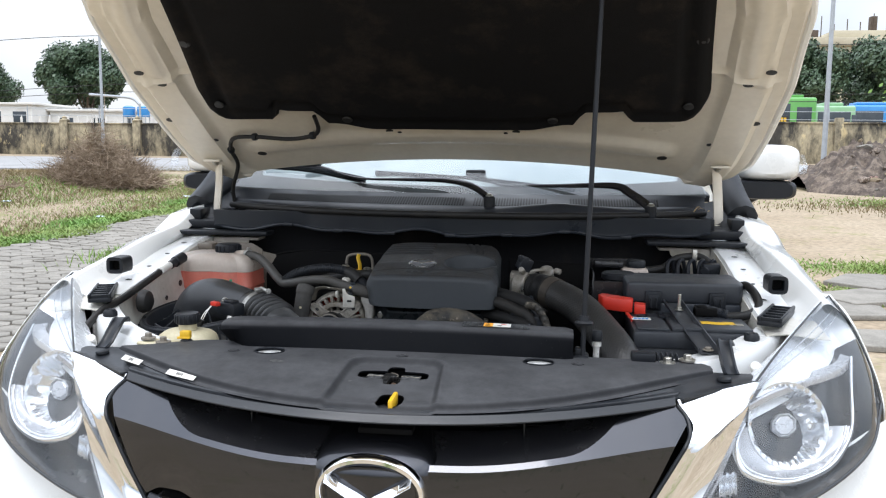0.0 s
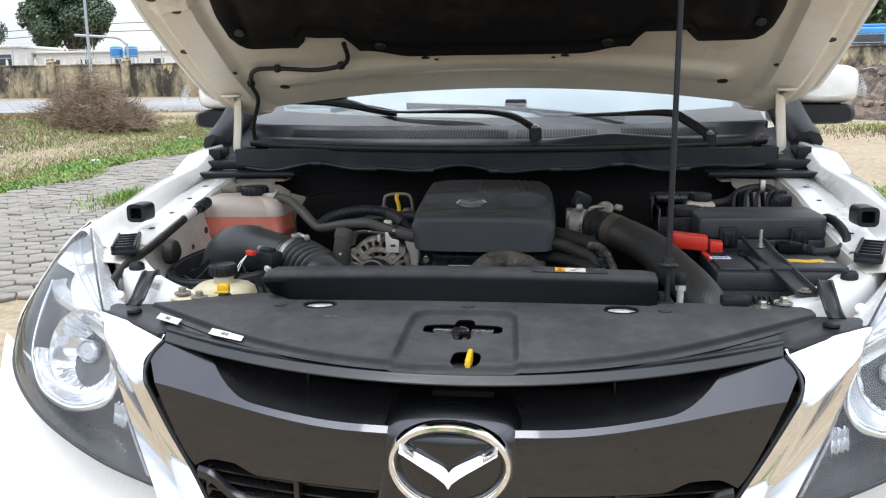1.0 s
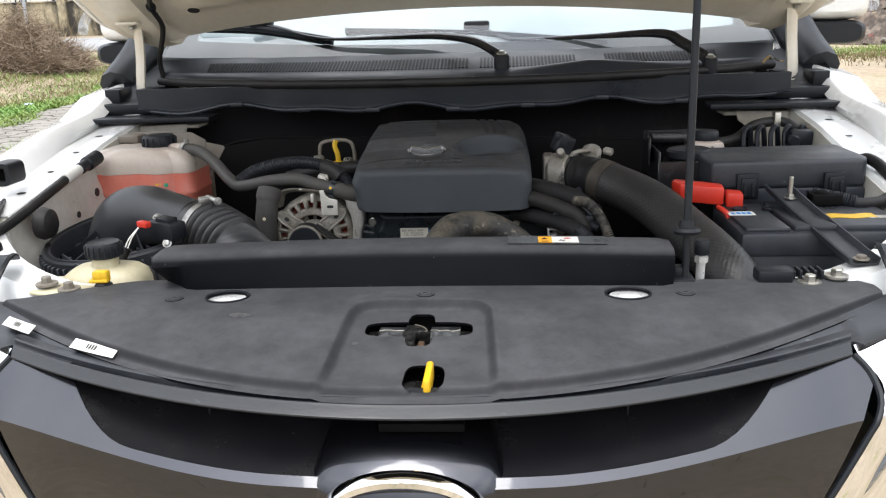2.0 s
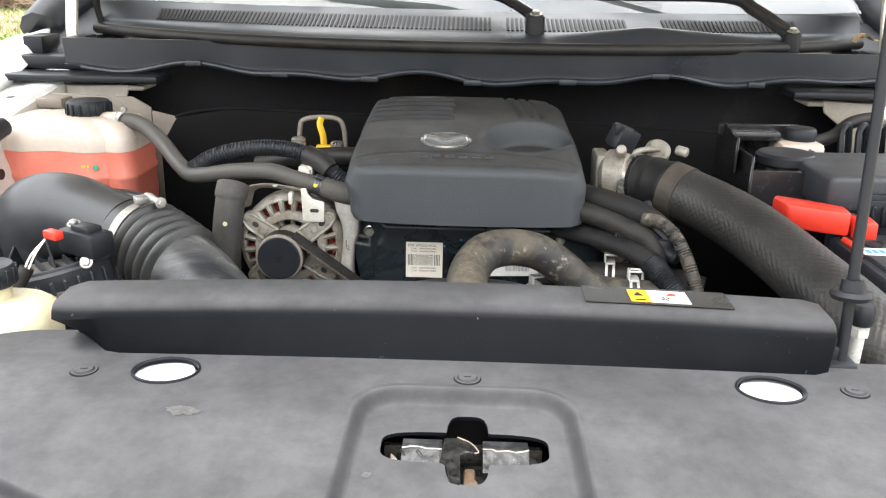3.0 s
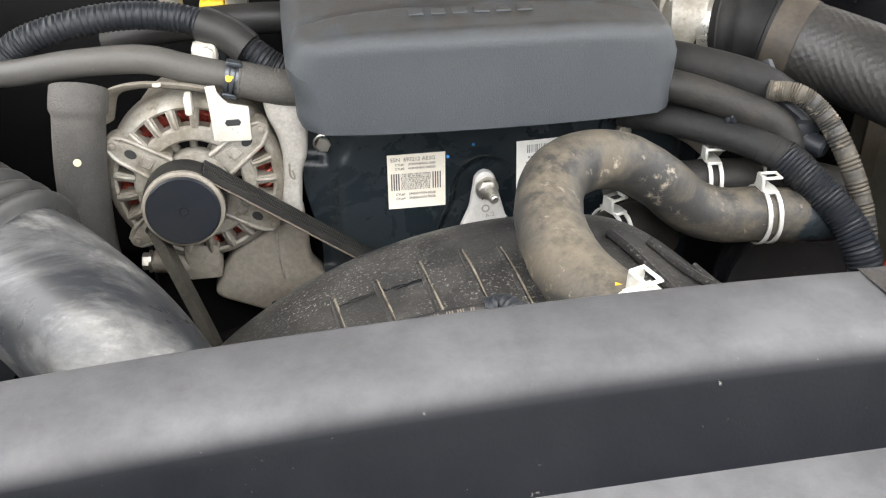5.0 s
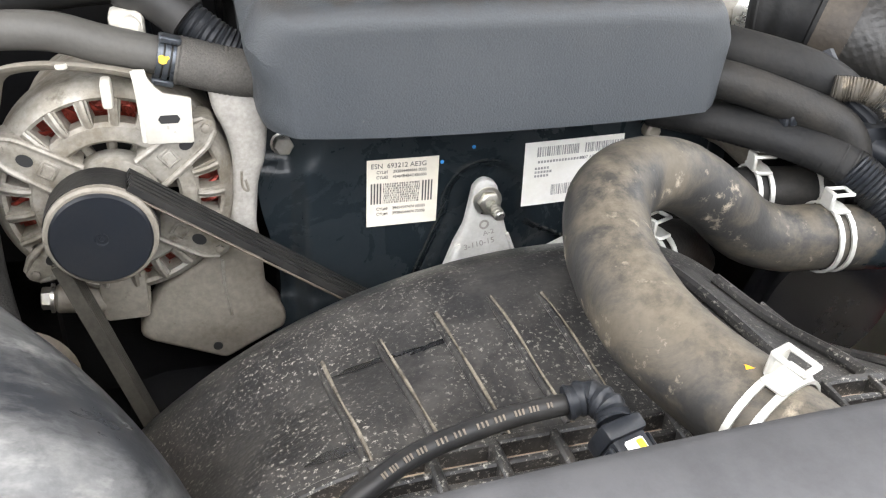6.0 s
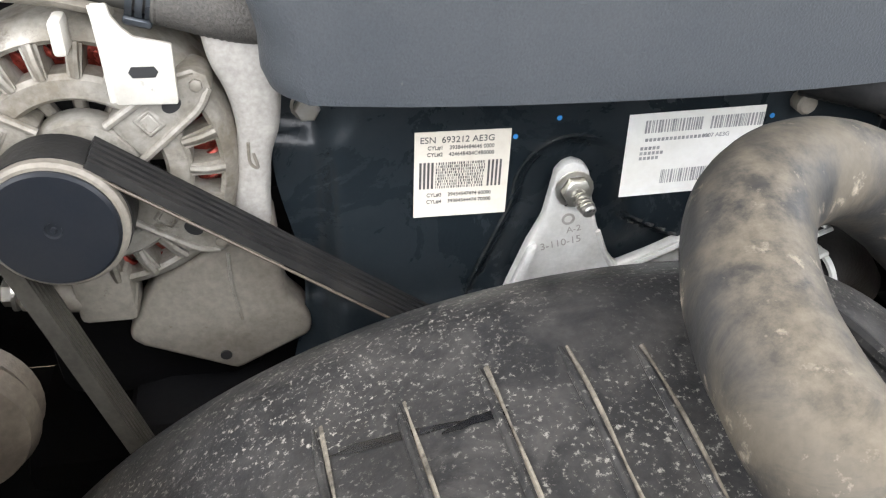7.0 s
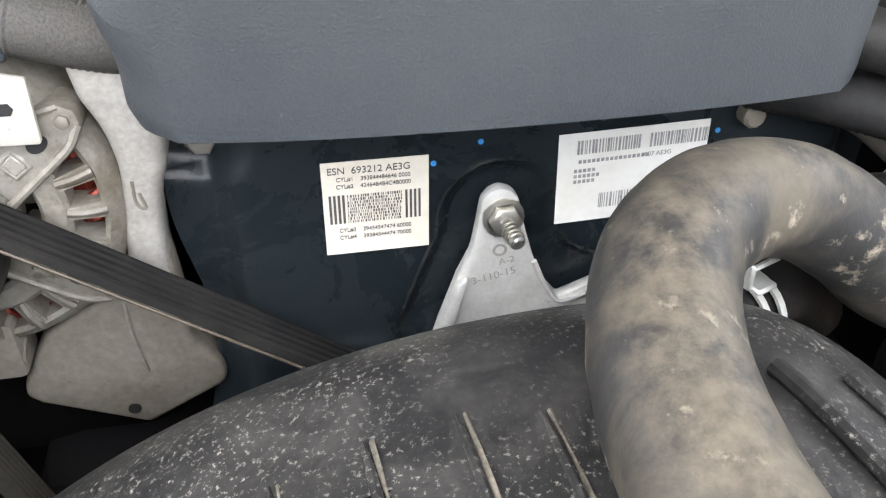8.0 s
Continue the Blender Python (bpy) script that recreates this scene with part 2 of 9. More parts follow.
def clear(name, tint=(1, 1, 1), rough=0.02, ior=1.45, haze=0.0):
    """Clear sheet: see-through, with gloss by angle."""
    m = bpy.data.materials.new(name)
    m.use_nodes = True
    n, l = m.node_tree.nodes, m.node_tree.links
    n.remove(n["Principled BSDF"])
    tr, gl, lw, mx = n.new("ShaderNodeBsdfTransparent"), n.new("ShaderNodeBsdfGlossy"), n.new("ShaderNodeLayerWeight"), n.new("ShaderNodeMixShader")
    tr.inputs["Color"].default_value = (*tint, 1)
    gl.inputs["Roughness"].default_value = rough
    lw.inputs["Blend"].default_value = 0.5
    pw, mr = n.new("ShaderNodeMath"), n.new("ShaderNodeMapRange")
    pw.operation = "POWER"
    pw.inputs[1].default_value = 4.0
    f0 = ((ior - 1) / (ior + 1)) ** 2 * 1.6
    mr.inputs["To Min"].default_value, mr.inputs["To Max"].default_value = f0, 1.0
    l.new(lw.outputs["Facing"], pw.inputs[0])
    l.new(pw.outputs["Value"], mr.inputs["Value"])
    l.new(mr.outputs["Result"], mx.inputs["Fac"])
    if haze:
        df, hz = n.new("ShaderNodeBsdfDiffuse"), n.new("ShaderNodeMixShader")
        df.inputs["Color"].default_value = (0.85, 0.88, 0.9, 1)
        hz.inputs["Fac"].default_value = haze
        l.new(tr.outputs["BSDF"], hz.inputs[1])
        l.new(df.outputs["BSDF"], hz.inputs[2])
        l.new(hz.outputs["Shader"], mx.inputs[1])
    else:
        l.new(tr.outputs["BSDF"], mx.inputs[1])
    l.new(gl.outputs["BSDF"], mx.inputs[2])
    l.new(mx.outputs["Shader"], n["Material Output"].inputs["Surface"])
    return m


M_WHITE = surface("white_car_paint", (0.78, 0.79, 0.78), 0.25, 0, (0.74, 0.745, 0.73), 3, grain=0.02, bump=0.0, coat=0.6)
M_INNER = surface("dull_white_inner_paint", (0.66, 0.64, 0.58), 0.42, 0, (0.50, 0.47, 0.40), 7, (0.42, 0.72), 90, 0.08, 0.03, specks=(0.35, 0.30, 0.24), speck_scale=35, speck_at=0.66)
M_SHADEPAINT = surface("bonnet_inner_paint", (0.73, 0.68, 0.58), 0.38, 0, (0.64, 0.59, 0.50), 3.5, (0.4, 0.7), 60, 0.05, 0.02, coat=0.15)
M_BLACK = surface("black_moulded_plastic", (0.0100, 0.0125, 0.0170), 0.42, 0, (0.018, 0.019, 0.021), 9, (0.35, 0.7), 420, 0.1, 0.25, bump_dist=0.0004, spec=0.25)
# near-black fronts, pale tops: fall of light painted in along with the dust
M_COVER = surface("dusty_black_cover_plastic", (0.0034, 0.0040, 0.0055), 0.50, 0, (0.0075, 0.0082, 0.0098), 9, (0.36, 0.78), 600, 0.1, 0.3, specks=(0.12, 0.118, 0.11), speck_scale=120, speck_at=0.675, speck_soft=0.08, bump_dist=0.0003, spec=0.07, swirl=0.5, dust_toplight=(0.0720, 0.0732, 0.0770))
M_ENGCOVER = surface("grained_engine_cover_plastic", (0.039, 0.0440, 0.0490), 0.50, 0, (0.049, 0.0535, 0.0575), 9, (0.4, 0.75), 900, 0.15, 0.7, specks=(0.13, 0.12, 0.10), speck_scale=44, speck_at=0.70, speck_soft=0.1, bump_dist=0.0006, spec=0.3, dust_toplight=(0.034, 0.0305, 0.0275), settle=(0.30, 0.62))
M_RUBBER = surface("black_rubber_hose", (0.014, 0.014, 0.0145), 0.5, 0, (0.034, 0.032, 0.029), 14, (0.4, 0.75), 300, 0.15, 0.3, bump_dist=0.0004, spec=0.28)
M_DUSTHOSE = surface("dusty_rubber_hose", (0.028, 0.0275, 0.0265), 0.58, 0, (0.085, 0.073, 0.055), 17, (0.44, 0.62), 420, 0.12, 0.3, specks=(0.25, 0.215, 0.165), speck_scale=75, speck_at=0.60, speck_soft=0.12, bump_dist=0.0005, spec=0.32, swirl=1.0, dust_toplight=(0.128, 0.110, 0.083), settle=(0.40, 0.68))
M_GREYHOSE = surface("smooth_grey_hose", (0.060, 0.058, 0.054), 0.50, 0, (0.078, 0.074, 0.067), 12, (0.4, 0.7), 400, 0.1, 0.2, specks=(0.13, 0.125, 0.115), speck_scale=60, speck_at=0.68, spec=0.3)
M_SHROUD = surface("dusty_black_shroud_plastic", (0.0225, 0.0222, 0.0222), 0.40, 0, (0.060, 0.057, 0.053), 34, (0.44, 0.72), 320, 0.2, 0.45, specks=(0.31, 0.295, 0.26), speck_scale=430, speck_at=0.560, speck_mask=True, speck_soft=0.10, bump_dist=0.0006, swirl=0.8, spec=0.34)
M_INTAKE = surface("scuffed_intake_plastic", (0.020, 0.0215, 0.024), 0.34, 0, (0.115, 0.116, 0.114), 11, (0.47, 0.70), 300, 0.12, 0.15, specks=(0.20, 0.198, 0.19), speck_scale=30, speck_at=0.56, speck_soft=0.22, swirl=1.2, spec=0.4, stretch=(0.6, 1.4, 1.2))
M_GUN = surface("dark_gunmetal_grille_paint", (0.040, 0.042, 0.050), 0.24, 0.92, (0.036, 0.038, 0.045), 4, grain=0.03, bump=0.0, coat=0.8, rough_var=0.03, specks=(0.22, 0.22, 0.21), speck_scale=300, speck_at=0.74)
M_GLOSSBLACK = surface("gloss_black_plastic", (0.012, 0.012, 0.014), 0.22, 0, (0.018, 0.018, 0.019), 8, grain=0.04, bump=0.02, specks=(0.07, 0.07, 0.065), speck_scale=70, speck_at=0.7)
M_CHROME = surface("chrome", (0.86, 0.87, 0.88), 0.05, 1, (0.82, 0.83, 0.85), 5, grain=0.02, bump=0.0, rough_var=0.03)
M_ALU = surface("dull_cast_aluminium", (0.32, 0.30, 0.262), 0.48, 0.2, (0.17, 0.147, 0.112), 34, (0.42, 0.66), 330, 0.2, 0.4, specks=(0.09, 0.075, 0.055), speck_scale=70, speck_at=0.60, speck_soft=0.15, bump_dist=0.0005)
M_ALUBRIGHT = surface("bright_aluminium", (0.72, 0.71, 0.68), 0.36, 0.3, (0.58, 0.57, 0.53), 40, (0.4, 0.66), grain=0.1, fine=400, bump=0.35, bump_dist=0.0004)
M_DIRTALU = surface("dusty_beige_metal", (0.245, 0.222, 0.185), 0.6, 0.1, (0.18, 0.158, 0.126), 26, (0.4, 0.66), 300, 0.2, 0.4, specks=(0.12, 0.10, 0.075), speck_scale=120, speck_at=0.64, speck_soft=0.1, bump_dist=0.0005)
M_STEEL = surface("zinc_plated_steel", (0.62, 0.61, 0.57), 0.32, 0.9, (0.5, 0.47, 0.40), 60, grain=0.08, bump=0.1)
M_COPPER = surface("red_copper_winding", (0.30, 0.045, 0.03), 0.32, 0.6, (0.18, 0.03, 0.02), 80, grain=0.3, fine=500, bump=0.8)
M_RED = surface("red_terminal_plastic", (0.62, 0.035, 0.018), 0.36, 0, (0.55, 0.03, 0.015), 12, grain=0.06, bump=0.08)
M_YELLOW = surface("yellow_plastic", (0.80, 0.50, 0.02), 0.42, 0, (0.68, 0.40, 0.02), 20, grain=0.08, bump=0.1)
M_CREAM = surface("cream_reservoir_plastic", (0.62, 0.57, 0.40), 0.45, 0, (0.50, 0.44, 0.28), 14, grain=0.08, bump=0.1)
M_TANK = surface("milky_tank_plastic", (0.52, 0.45, 0.385), 0.35, 0, (0.46, 0.375, 0.315), 16, (0.4, 0.7), 120, 0.06, 0.05, specks=(0.42, 0.30, 0.25), speck_scale=22, speck_at=0.66)
M_COOLANT = surface("pink_coolant_in_tank", (0.62, 0.150, 0.105), 0.35, 0, (0.64, 0.21, 0.15), 12, grain=0.06, fine=120, bump=0.05)
M_PAPER = surface("white_label_paper", (0.78, 0.77, 0.73), 0.5, 0, (0.70, 0.68, 0.62), 30, grain=0.04, bump=0.02)
M_INK = surface("black_print", (0.015, 0.015, 0.015), 0.6, 0, grain=0.02, bump=0.0)
M_ORANGE = surface("orange_label", (0.85, 0.36, 0.02), 0.5, 0, grain=0.03, bump=0.0)
M_BLUE = surface("blue_mark", (0.03, 0.22, 0.55), 0.5, 0, grain=0.02, bump=0.0)
M_FELT = surface("black_felt_insulation", (0.0115, 0.0115, 0.0125), 0.95, 0, (0.042, 0.034, 0.028), 5, (0.52, 0.78), 420, 0.3, 0.6, bump_dist=0.001, spec=0.1)
# near-black that puts the bay's deep shade into the colour of its parts
M_DARK = surface("shade_black", (0.0035, 0.0035, 0.004), 0.8, 0, (0.008, 0.0077, 0.0073), 6, bump=0.2, spec=0.1)
M_COWL = surface("weathered_cowl_plastic", (0.016, 0.020, 0.028), 0.38, 0, (0.025, 0.029, 0.037), 5, (0.4, 0.7), 350, 0.1, 0.25, spec=0.5)
M_GLASS = clear("windscreen_glass", (0.86, 0.90, 0.89), 0.01, 1.55)
M_LENS = clear("hazy_headlight_lens", (0.96, 0.97, 0.98), 0.02, 1.48, 0.014)
M_BRAID = surface("braided_rubber_hose", (0.016, 0.0162, 0.0165), 0.48, 0, (0.034, 0.031, 0.027), 12, (0.4, 0.8), 260, 0.2, 0.5, bump_dist=0.001)
M_TIMING = surface("satin_black_timing_cover", (0.0100, 0.0142, 0.0172), 0.30, 0, (0.022, 0.027, 0.031), 16, (0.4, 0.72), 500, 0.1, 0.15, specks=(0.07, 0.068, 0.065), speck_scale=120, speck_at=0.66, speck_soft=0.15, swirl=0.5, spec=0.3)
M_DUST = surface("settled_tan_dust", (0.23, 0.205, 0.165), 0.9, 0, (0.10, 0.09, 0.075), 70, (0.42, 0.60), 500, 0.3, 0.5, spec=0.1)
M_SCUFF = surface("chalky_scuff", (0.085, 0.085, 0.083), 0.55, 0, (0.060, 0.061, 0.062), 90, (0.40, 0.60), 500, 0.2, 0.2)
M_BADGE = surface("silver_badge_plastic", (0.55, 0.56, 0.57), 0.20, 0.85, (0.46, 0.47, 0.48), 40, grain=0.04, bump=0.0)
# darker copy of the inner paint, with the bulkhead's shade put into the colour
M_SHADEDINNER = surface("shaded_inner_paint", (0.44, 0.41, 0.35), 0.5, 0, (0.30, 0.26, 0.20), 9, (0.42, 0.72), 120, 0.1, 0.05)
M_GREYINK = surface("faded_grey_print", (0.22, 0.22, 0.22), 0.6, 0, (0.4, 0.4, 0.39), 300, (0.4, 0.7), grain=0.02, bump=0.0)
M_WOVEN = surface("woven_grey_sleeve", (0.045, 0.043, 0.040), 0.7, 0, (0.10, 0.092, 0.08), 16, (0.4, 0.75), 800, 0.35, 0.9, bump_dist=0.0008)
M_CREAMMETAL = surface("cream_plated_steel", (0.62, 0.595, 0.535), 0.38, 0.2, (0.50, 0.47, 0.40), 40, (0.4, 0.7), 300, 0.08, 0.1)
M_BELT = surface("worn_drive_belt", (0.015, 0.015, 0.0152), 0.5, 0, (0.032, 0.030, 0.027), 40, (0.4, 0.75), 400, 0.15, 0.3, spec=0.3)
M_GRIMY = surface("grimy_brown_metal", (0.075, 0.060, 0.045), 0.55, 0.2, (0.14, 0.115, 0.085), 30, (0.4, 0.66), 300, 0.2, 0.4)
M_CUFF = surface("brown_taped_cuff", (0.040, 0.034, 0.028), 0.6, 0, (0.075, 0.062, 0.048), 22, (0.4, 0.66), 300, 0.2, 0.4, spec=0.3)
M_OLDLABEL = surface("worn_grey_label", (0.060, 0.060, 0.062), 0.6, 0, (0.045, 0.045, 0.046), 30, grain=0.1, bump=0.05)
M_BADGEFIELD = surface("grey_badge_field", (0.12, 0.123, 0.127), 0.35, 0.2, (0.085, 0.088, 0.092), 60, grain=0.06, bump=0.0)
M_BELLOWS = surface("black_rubber_bellows", (0.020, 0.021, 0.022), 0.36, 0, (0.040, 0.039, 0.037), 20, (0.4, 0.75), 300, 0.12, 0.2, spec=0.5)
M_CREAMPAPER = surface("cream_label_paper", (0.70, 0.655, 0.565), 0.5, 0, (0.64, 0.59, 0.50), 60, grain=0.05, bump=0.02)
M_CASTPALE = surface("pale_cast_metal", (0.42, 0.40, 0.365), 0.5, 0.15, (0.32, 0.30, 0.27), 40, (0.4, 0.66), 420, 0.2, 0.5, bump_dist=0.0004)
M_ELBOW = surface("satin_black_elbow", (0.024, 0.026, 0.029), 0.36, 0, (0.034, 0.035, 0.037), 14, (0.4, 0.72), 400, 0.12, 0.15, specks=(0.07, 0.07, 0.068), speck_scale=120, speck_at=0.66, speck_soft=0.1, spec=0.4)
# off-white paint darkened to brown, shade put into the colour
M_SHADEDBEIGE = surface("shaded_off_white_paint", (0.20, 0.172, 0.14), 0.6, 0, (0.14, 0.118, 0.095), 12, (0.4, 0.66), 120, 0.1, 0.05)
M_TRIM = surface("satin_bulkhead_plastic", (0.017, 0.021, 0.028), 0.36, 0, (0.025, 0.029, 0.036), 7, (0.4, 0.72), 400, 0.1, 0.2, spec=0.45)
M_DULLSTEEL = surface("dull_clamp_steel", (0.48, 0.475, 0.45), 0.38, 0.6, (0.22, 0.21, 0.19), 60, (0.4, 0.66), 300, 0.1, 0.1)
M_SILVERPLATE = surface("satin_bulb_shield", (0.55, 0.57, 0.60), 0.35, 0.6, (0.48, 0.50, 0.53), 30, grain=0.03, bump=0.0)
M_BATTERY = surface("dusty_battery_plastic", (0.026, 0.029, 0.035), 0.45, 0, (0.042, 0.045, 0.050), 14, (0.4, 0.7), 350, 0.1, 0.25, specks=(0.10, 0.10, 0.10), speck_scale=90, speck_at=0.66, speck_soft=0.1, spec=0.4)
M_LIP = surface("weathered_lip_plastic", (0.013, 0.0150, 0.019), 0.42, 0, (0.025, 0.028, 0.032), 16, (0.4, 0.7), 300, 0.1, 0.2, specks=(0.15, 0.15, 0.145), speck_scale=60, speck_at=0.66, speck_soft=0.15, spec=0.5, stretch=(0.3, 1, 1))
M_LID = surface("dusty_grey_lid_plastic", (0.125, 0.120, 0.110), 0.6, 0, (0.085, 0.080, 0.072), 14, (0.4, 0.66), 300, 0.15, 0.3, specks=(0.19, 0.18, 0.16), speck_scale=90, speck_at=0.64, speck_soft=0.1)
M_LABELINK = surface("worn_label_print", (0.060, 0.058, 0.055), 0.6, 0, (0.12, 0.115, 0.11), 400, (0.45, 0.7), grain=0.02, bump=0.0)
M_TAPE = surface("matt_black_tape", (0.0115, 0.0118, 0.0122), 0.6, 0, (0.023, 0.022, 0.0205), 30, (0.42, 0.72), 300, 0.2, 0.5, bump_dist=0.0006, spec=0.18)
M_OLDHOSE = surface("dark_grimy_hose", (0.014, 0.0138, 0.0135), 0.55, 0, (0.034, 0.031, 0.027), 26, (0.42, 0.70), 400, 0.2, 0.4, spec=0.22)
M_BELTRIB = surface("dusty_belt_ribs", (0.065, 0.060, 0.050), 0.65, 0, (0.040, 0.037, 0.031), 40, (0.4, 0.7), 400, 0.15, 0.3, spec=0.2)


# ---------------------------------------------------------------- pickup truck: outer body
truck = thing("pickup_truck", (0, 1.9, 0), "white pickup truck with its bonnet propped open, parked on paving", "truck")


def front_y(x, z=1.07):
    return -0.052 + 0.37 * x * x - 0.14 * (1.07 - z)


def lip_y(x):
    """Front of the lip seal over the grille."""
    return -0.0625 + 0.57 * x * x


def bumper_top(x):
    a = abs(x)
    return 0.815 if a < 0.44 else 0.815 + 0.175 * smooth01((a - 0.42) / 0.62) + 0.06 * max(0, a - 0.42)


def f_bumper(u, v):
    x = 0.925 * (2 * u - 1)
    z1 = bumper_top(x)
    z = 0.36 + (z1 - 0.36) * v
    bulge = 0.03 * math.sin(math.pi * min(1, v * 1.1)) + 0.05 * max(0, abs(x) - 0.8)
    return (x, front_y(x, z) - bulge + 0.035 * v ** 8, z)


part("bumper", sheet(f_bumper, 60, 24, 0.004), M_WHITE, truck, "white painted front bumper")


def edge_z(y):
    """Height of the wing's inner edge along the bay."""
    pts = ((0.35, 1.165), (0.49, 1.185), (0.72, 1.225), (0.83, 1.247), (0.98, 1.266), (1.09, 1.305), (1.4, 1.335), (2.0, 1.36))
    for (a, p), (b, q) in zip(pts, pts[1:]):
        if y <= b:
            return p + (q - p) * (y - a) / (b - a)
    return pts[-1][1]


def edge_x(y):
    return 0.845 - 0.045 * smooth01((y - 0.45) / 0.65)


def wing(sx):
    rings = []
    for k in range(27):
        y = 0.46 + (1.42 - 0.46) * k / 26
        ez, ex = edge_z(y), edge_x(y)
        d = 0.012 * math.sin(k * 0.55)
        rings.append([(0.705, y, ez - 0.036), (0.71, y, ez - 0.030), (0.742 + 0.1 * d, y, ez - 0.030), (0.765, y, ez - 0.036 + 0.2 * d), (0.792, y, ez - 0.038), (ex - 0.022, y, ez - 0.022),
                      (ex - 0.007, y, ez - 0.003), (ex, y, ez), (ex + 0.008, y, ez - 0.001), (0.875, y, ez - 0.018), (0.9, y, ez - 0.045), (0.915, y, ez - 0.09), (0.923, y, ez - 0.16), (0.93, y, ez - 0.30), (0.93, y, 0.86)])
    bm = flip(loft(rings, close=False, cap=False), sx)
    bmesh.ops.solidify(bm, geom=bm.faces[:], thickness=0.002)
    return bm


def wing_front(sx):
    """Skin between the headlight's outer edge and the wing."""
    lamp_edge = curve(((0.876, 0.544, 1.186), (0.899, 0.463, 1.137), (0.911, 0.382, 1.077), (0.909, 0.303, 1.02), (0.918, 0.32, 0.95), (0.926, 0.34, 0.86)), 21)
    ez, ex = edge_z(0.52), edge_x(0.52)
    rear = curve(((ex + 0.008, 0.54, ez), (0.875, 0.54, ez - 0.018), (0.915, 0.54, ez - 0.09), (0.93, 0.54, ez - 0.2), (0.93, 0.54, ez - 0.30), (0.93, 0.54, 0.86)), 21)

    def f(u, v):
        p = lamp_edge[round(v * 20)].lerp(rear[round(v * 20)], u)
        return p + Vector((0.010 * math.sin(math.pi * u), 0, 0))
    return flip(sheet(f, 10, 20, 0.002), sx)


def ledge_front(sx):
    return flip(sheet(lambda u, v: (0.705 + 0.12 * v, 0.36 + 0.11 * u, edge_z(0.36 + 0.11 * u) - 0.036 + 0.004 * math.sin(5 * v)), 6, 6, 0.002), sx)


def arch(sx):
    """Side panel round the front wheel, below the wing."""
    poly = [(0.30, 0.87), (1.42, 0.87), (1.42, 0.42)]
    poly += [(0.87 + 0.44 * math.cos(a), 0.40 + 0.44 * math.sin(a)) for a in np.linspace(0.04, math.pi - 0.3, 14)]
    poly += [(0.36, 0.55)]
    m = Matrix(((0, 0, 1, 0.905), (1, 0, 0, 0), (0, 1, 0, 0), (0, 0, 0, 1)))
    return flip(prism([(float(a), float(b)) for a, b in poly], 0.02, 0.004, 2, m), sx)


def inner_wall(sx):
    def f(u, v):
        y = 0.36 + 0.72 * u
        z = edge_z(y) - 0.036 - v * 0.62
        return (0.706 - 0.03 * smooth01(v * 4) + 0.006 * math.sin(9 * u) * v, y, z)
    return flip(sheet(f, 30, 14, 0.003), sx)


def arm(sx):
    """Pressed beam from the front panel back to the wing, top face dished."""
    pts = ((0.43, 0.262, 1.082), (0.50, 0.252, 1.092), (0.57, 0.268, 1.105), (0.64, 0.315, 1.118), (0.70, 0.385, 1.13), (0.735, 0.44, 1.135))
    line = curve(pts, 16)
    rings = []
    for k, p in enumerate(line):
        d = (line[min(k + 1, 15)] - line[max(k - 1, 0)]).normalized()
        s = Vector((d.y, -d.x, 0)).normalized()
        w = 0.031
        rings.append([tuple(p + s * a + Vector((0, 0, b))) for a, b in ((-w, -0.075), (-w, -0.008), (-w + 0.006, 0), (-w * 0.3, 0.001), (w * 0.3, 0.001), (w - 0.006, 0), (w, -0.008), (w, -0.075))])
    return flip(loft(rings), sx)


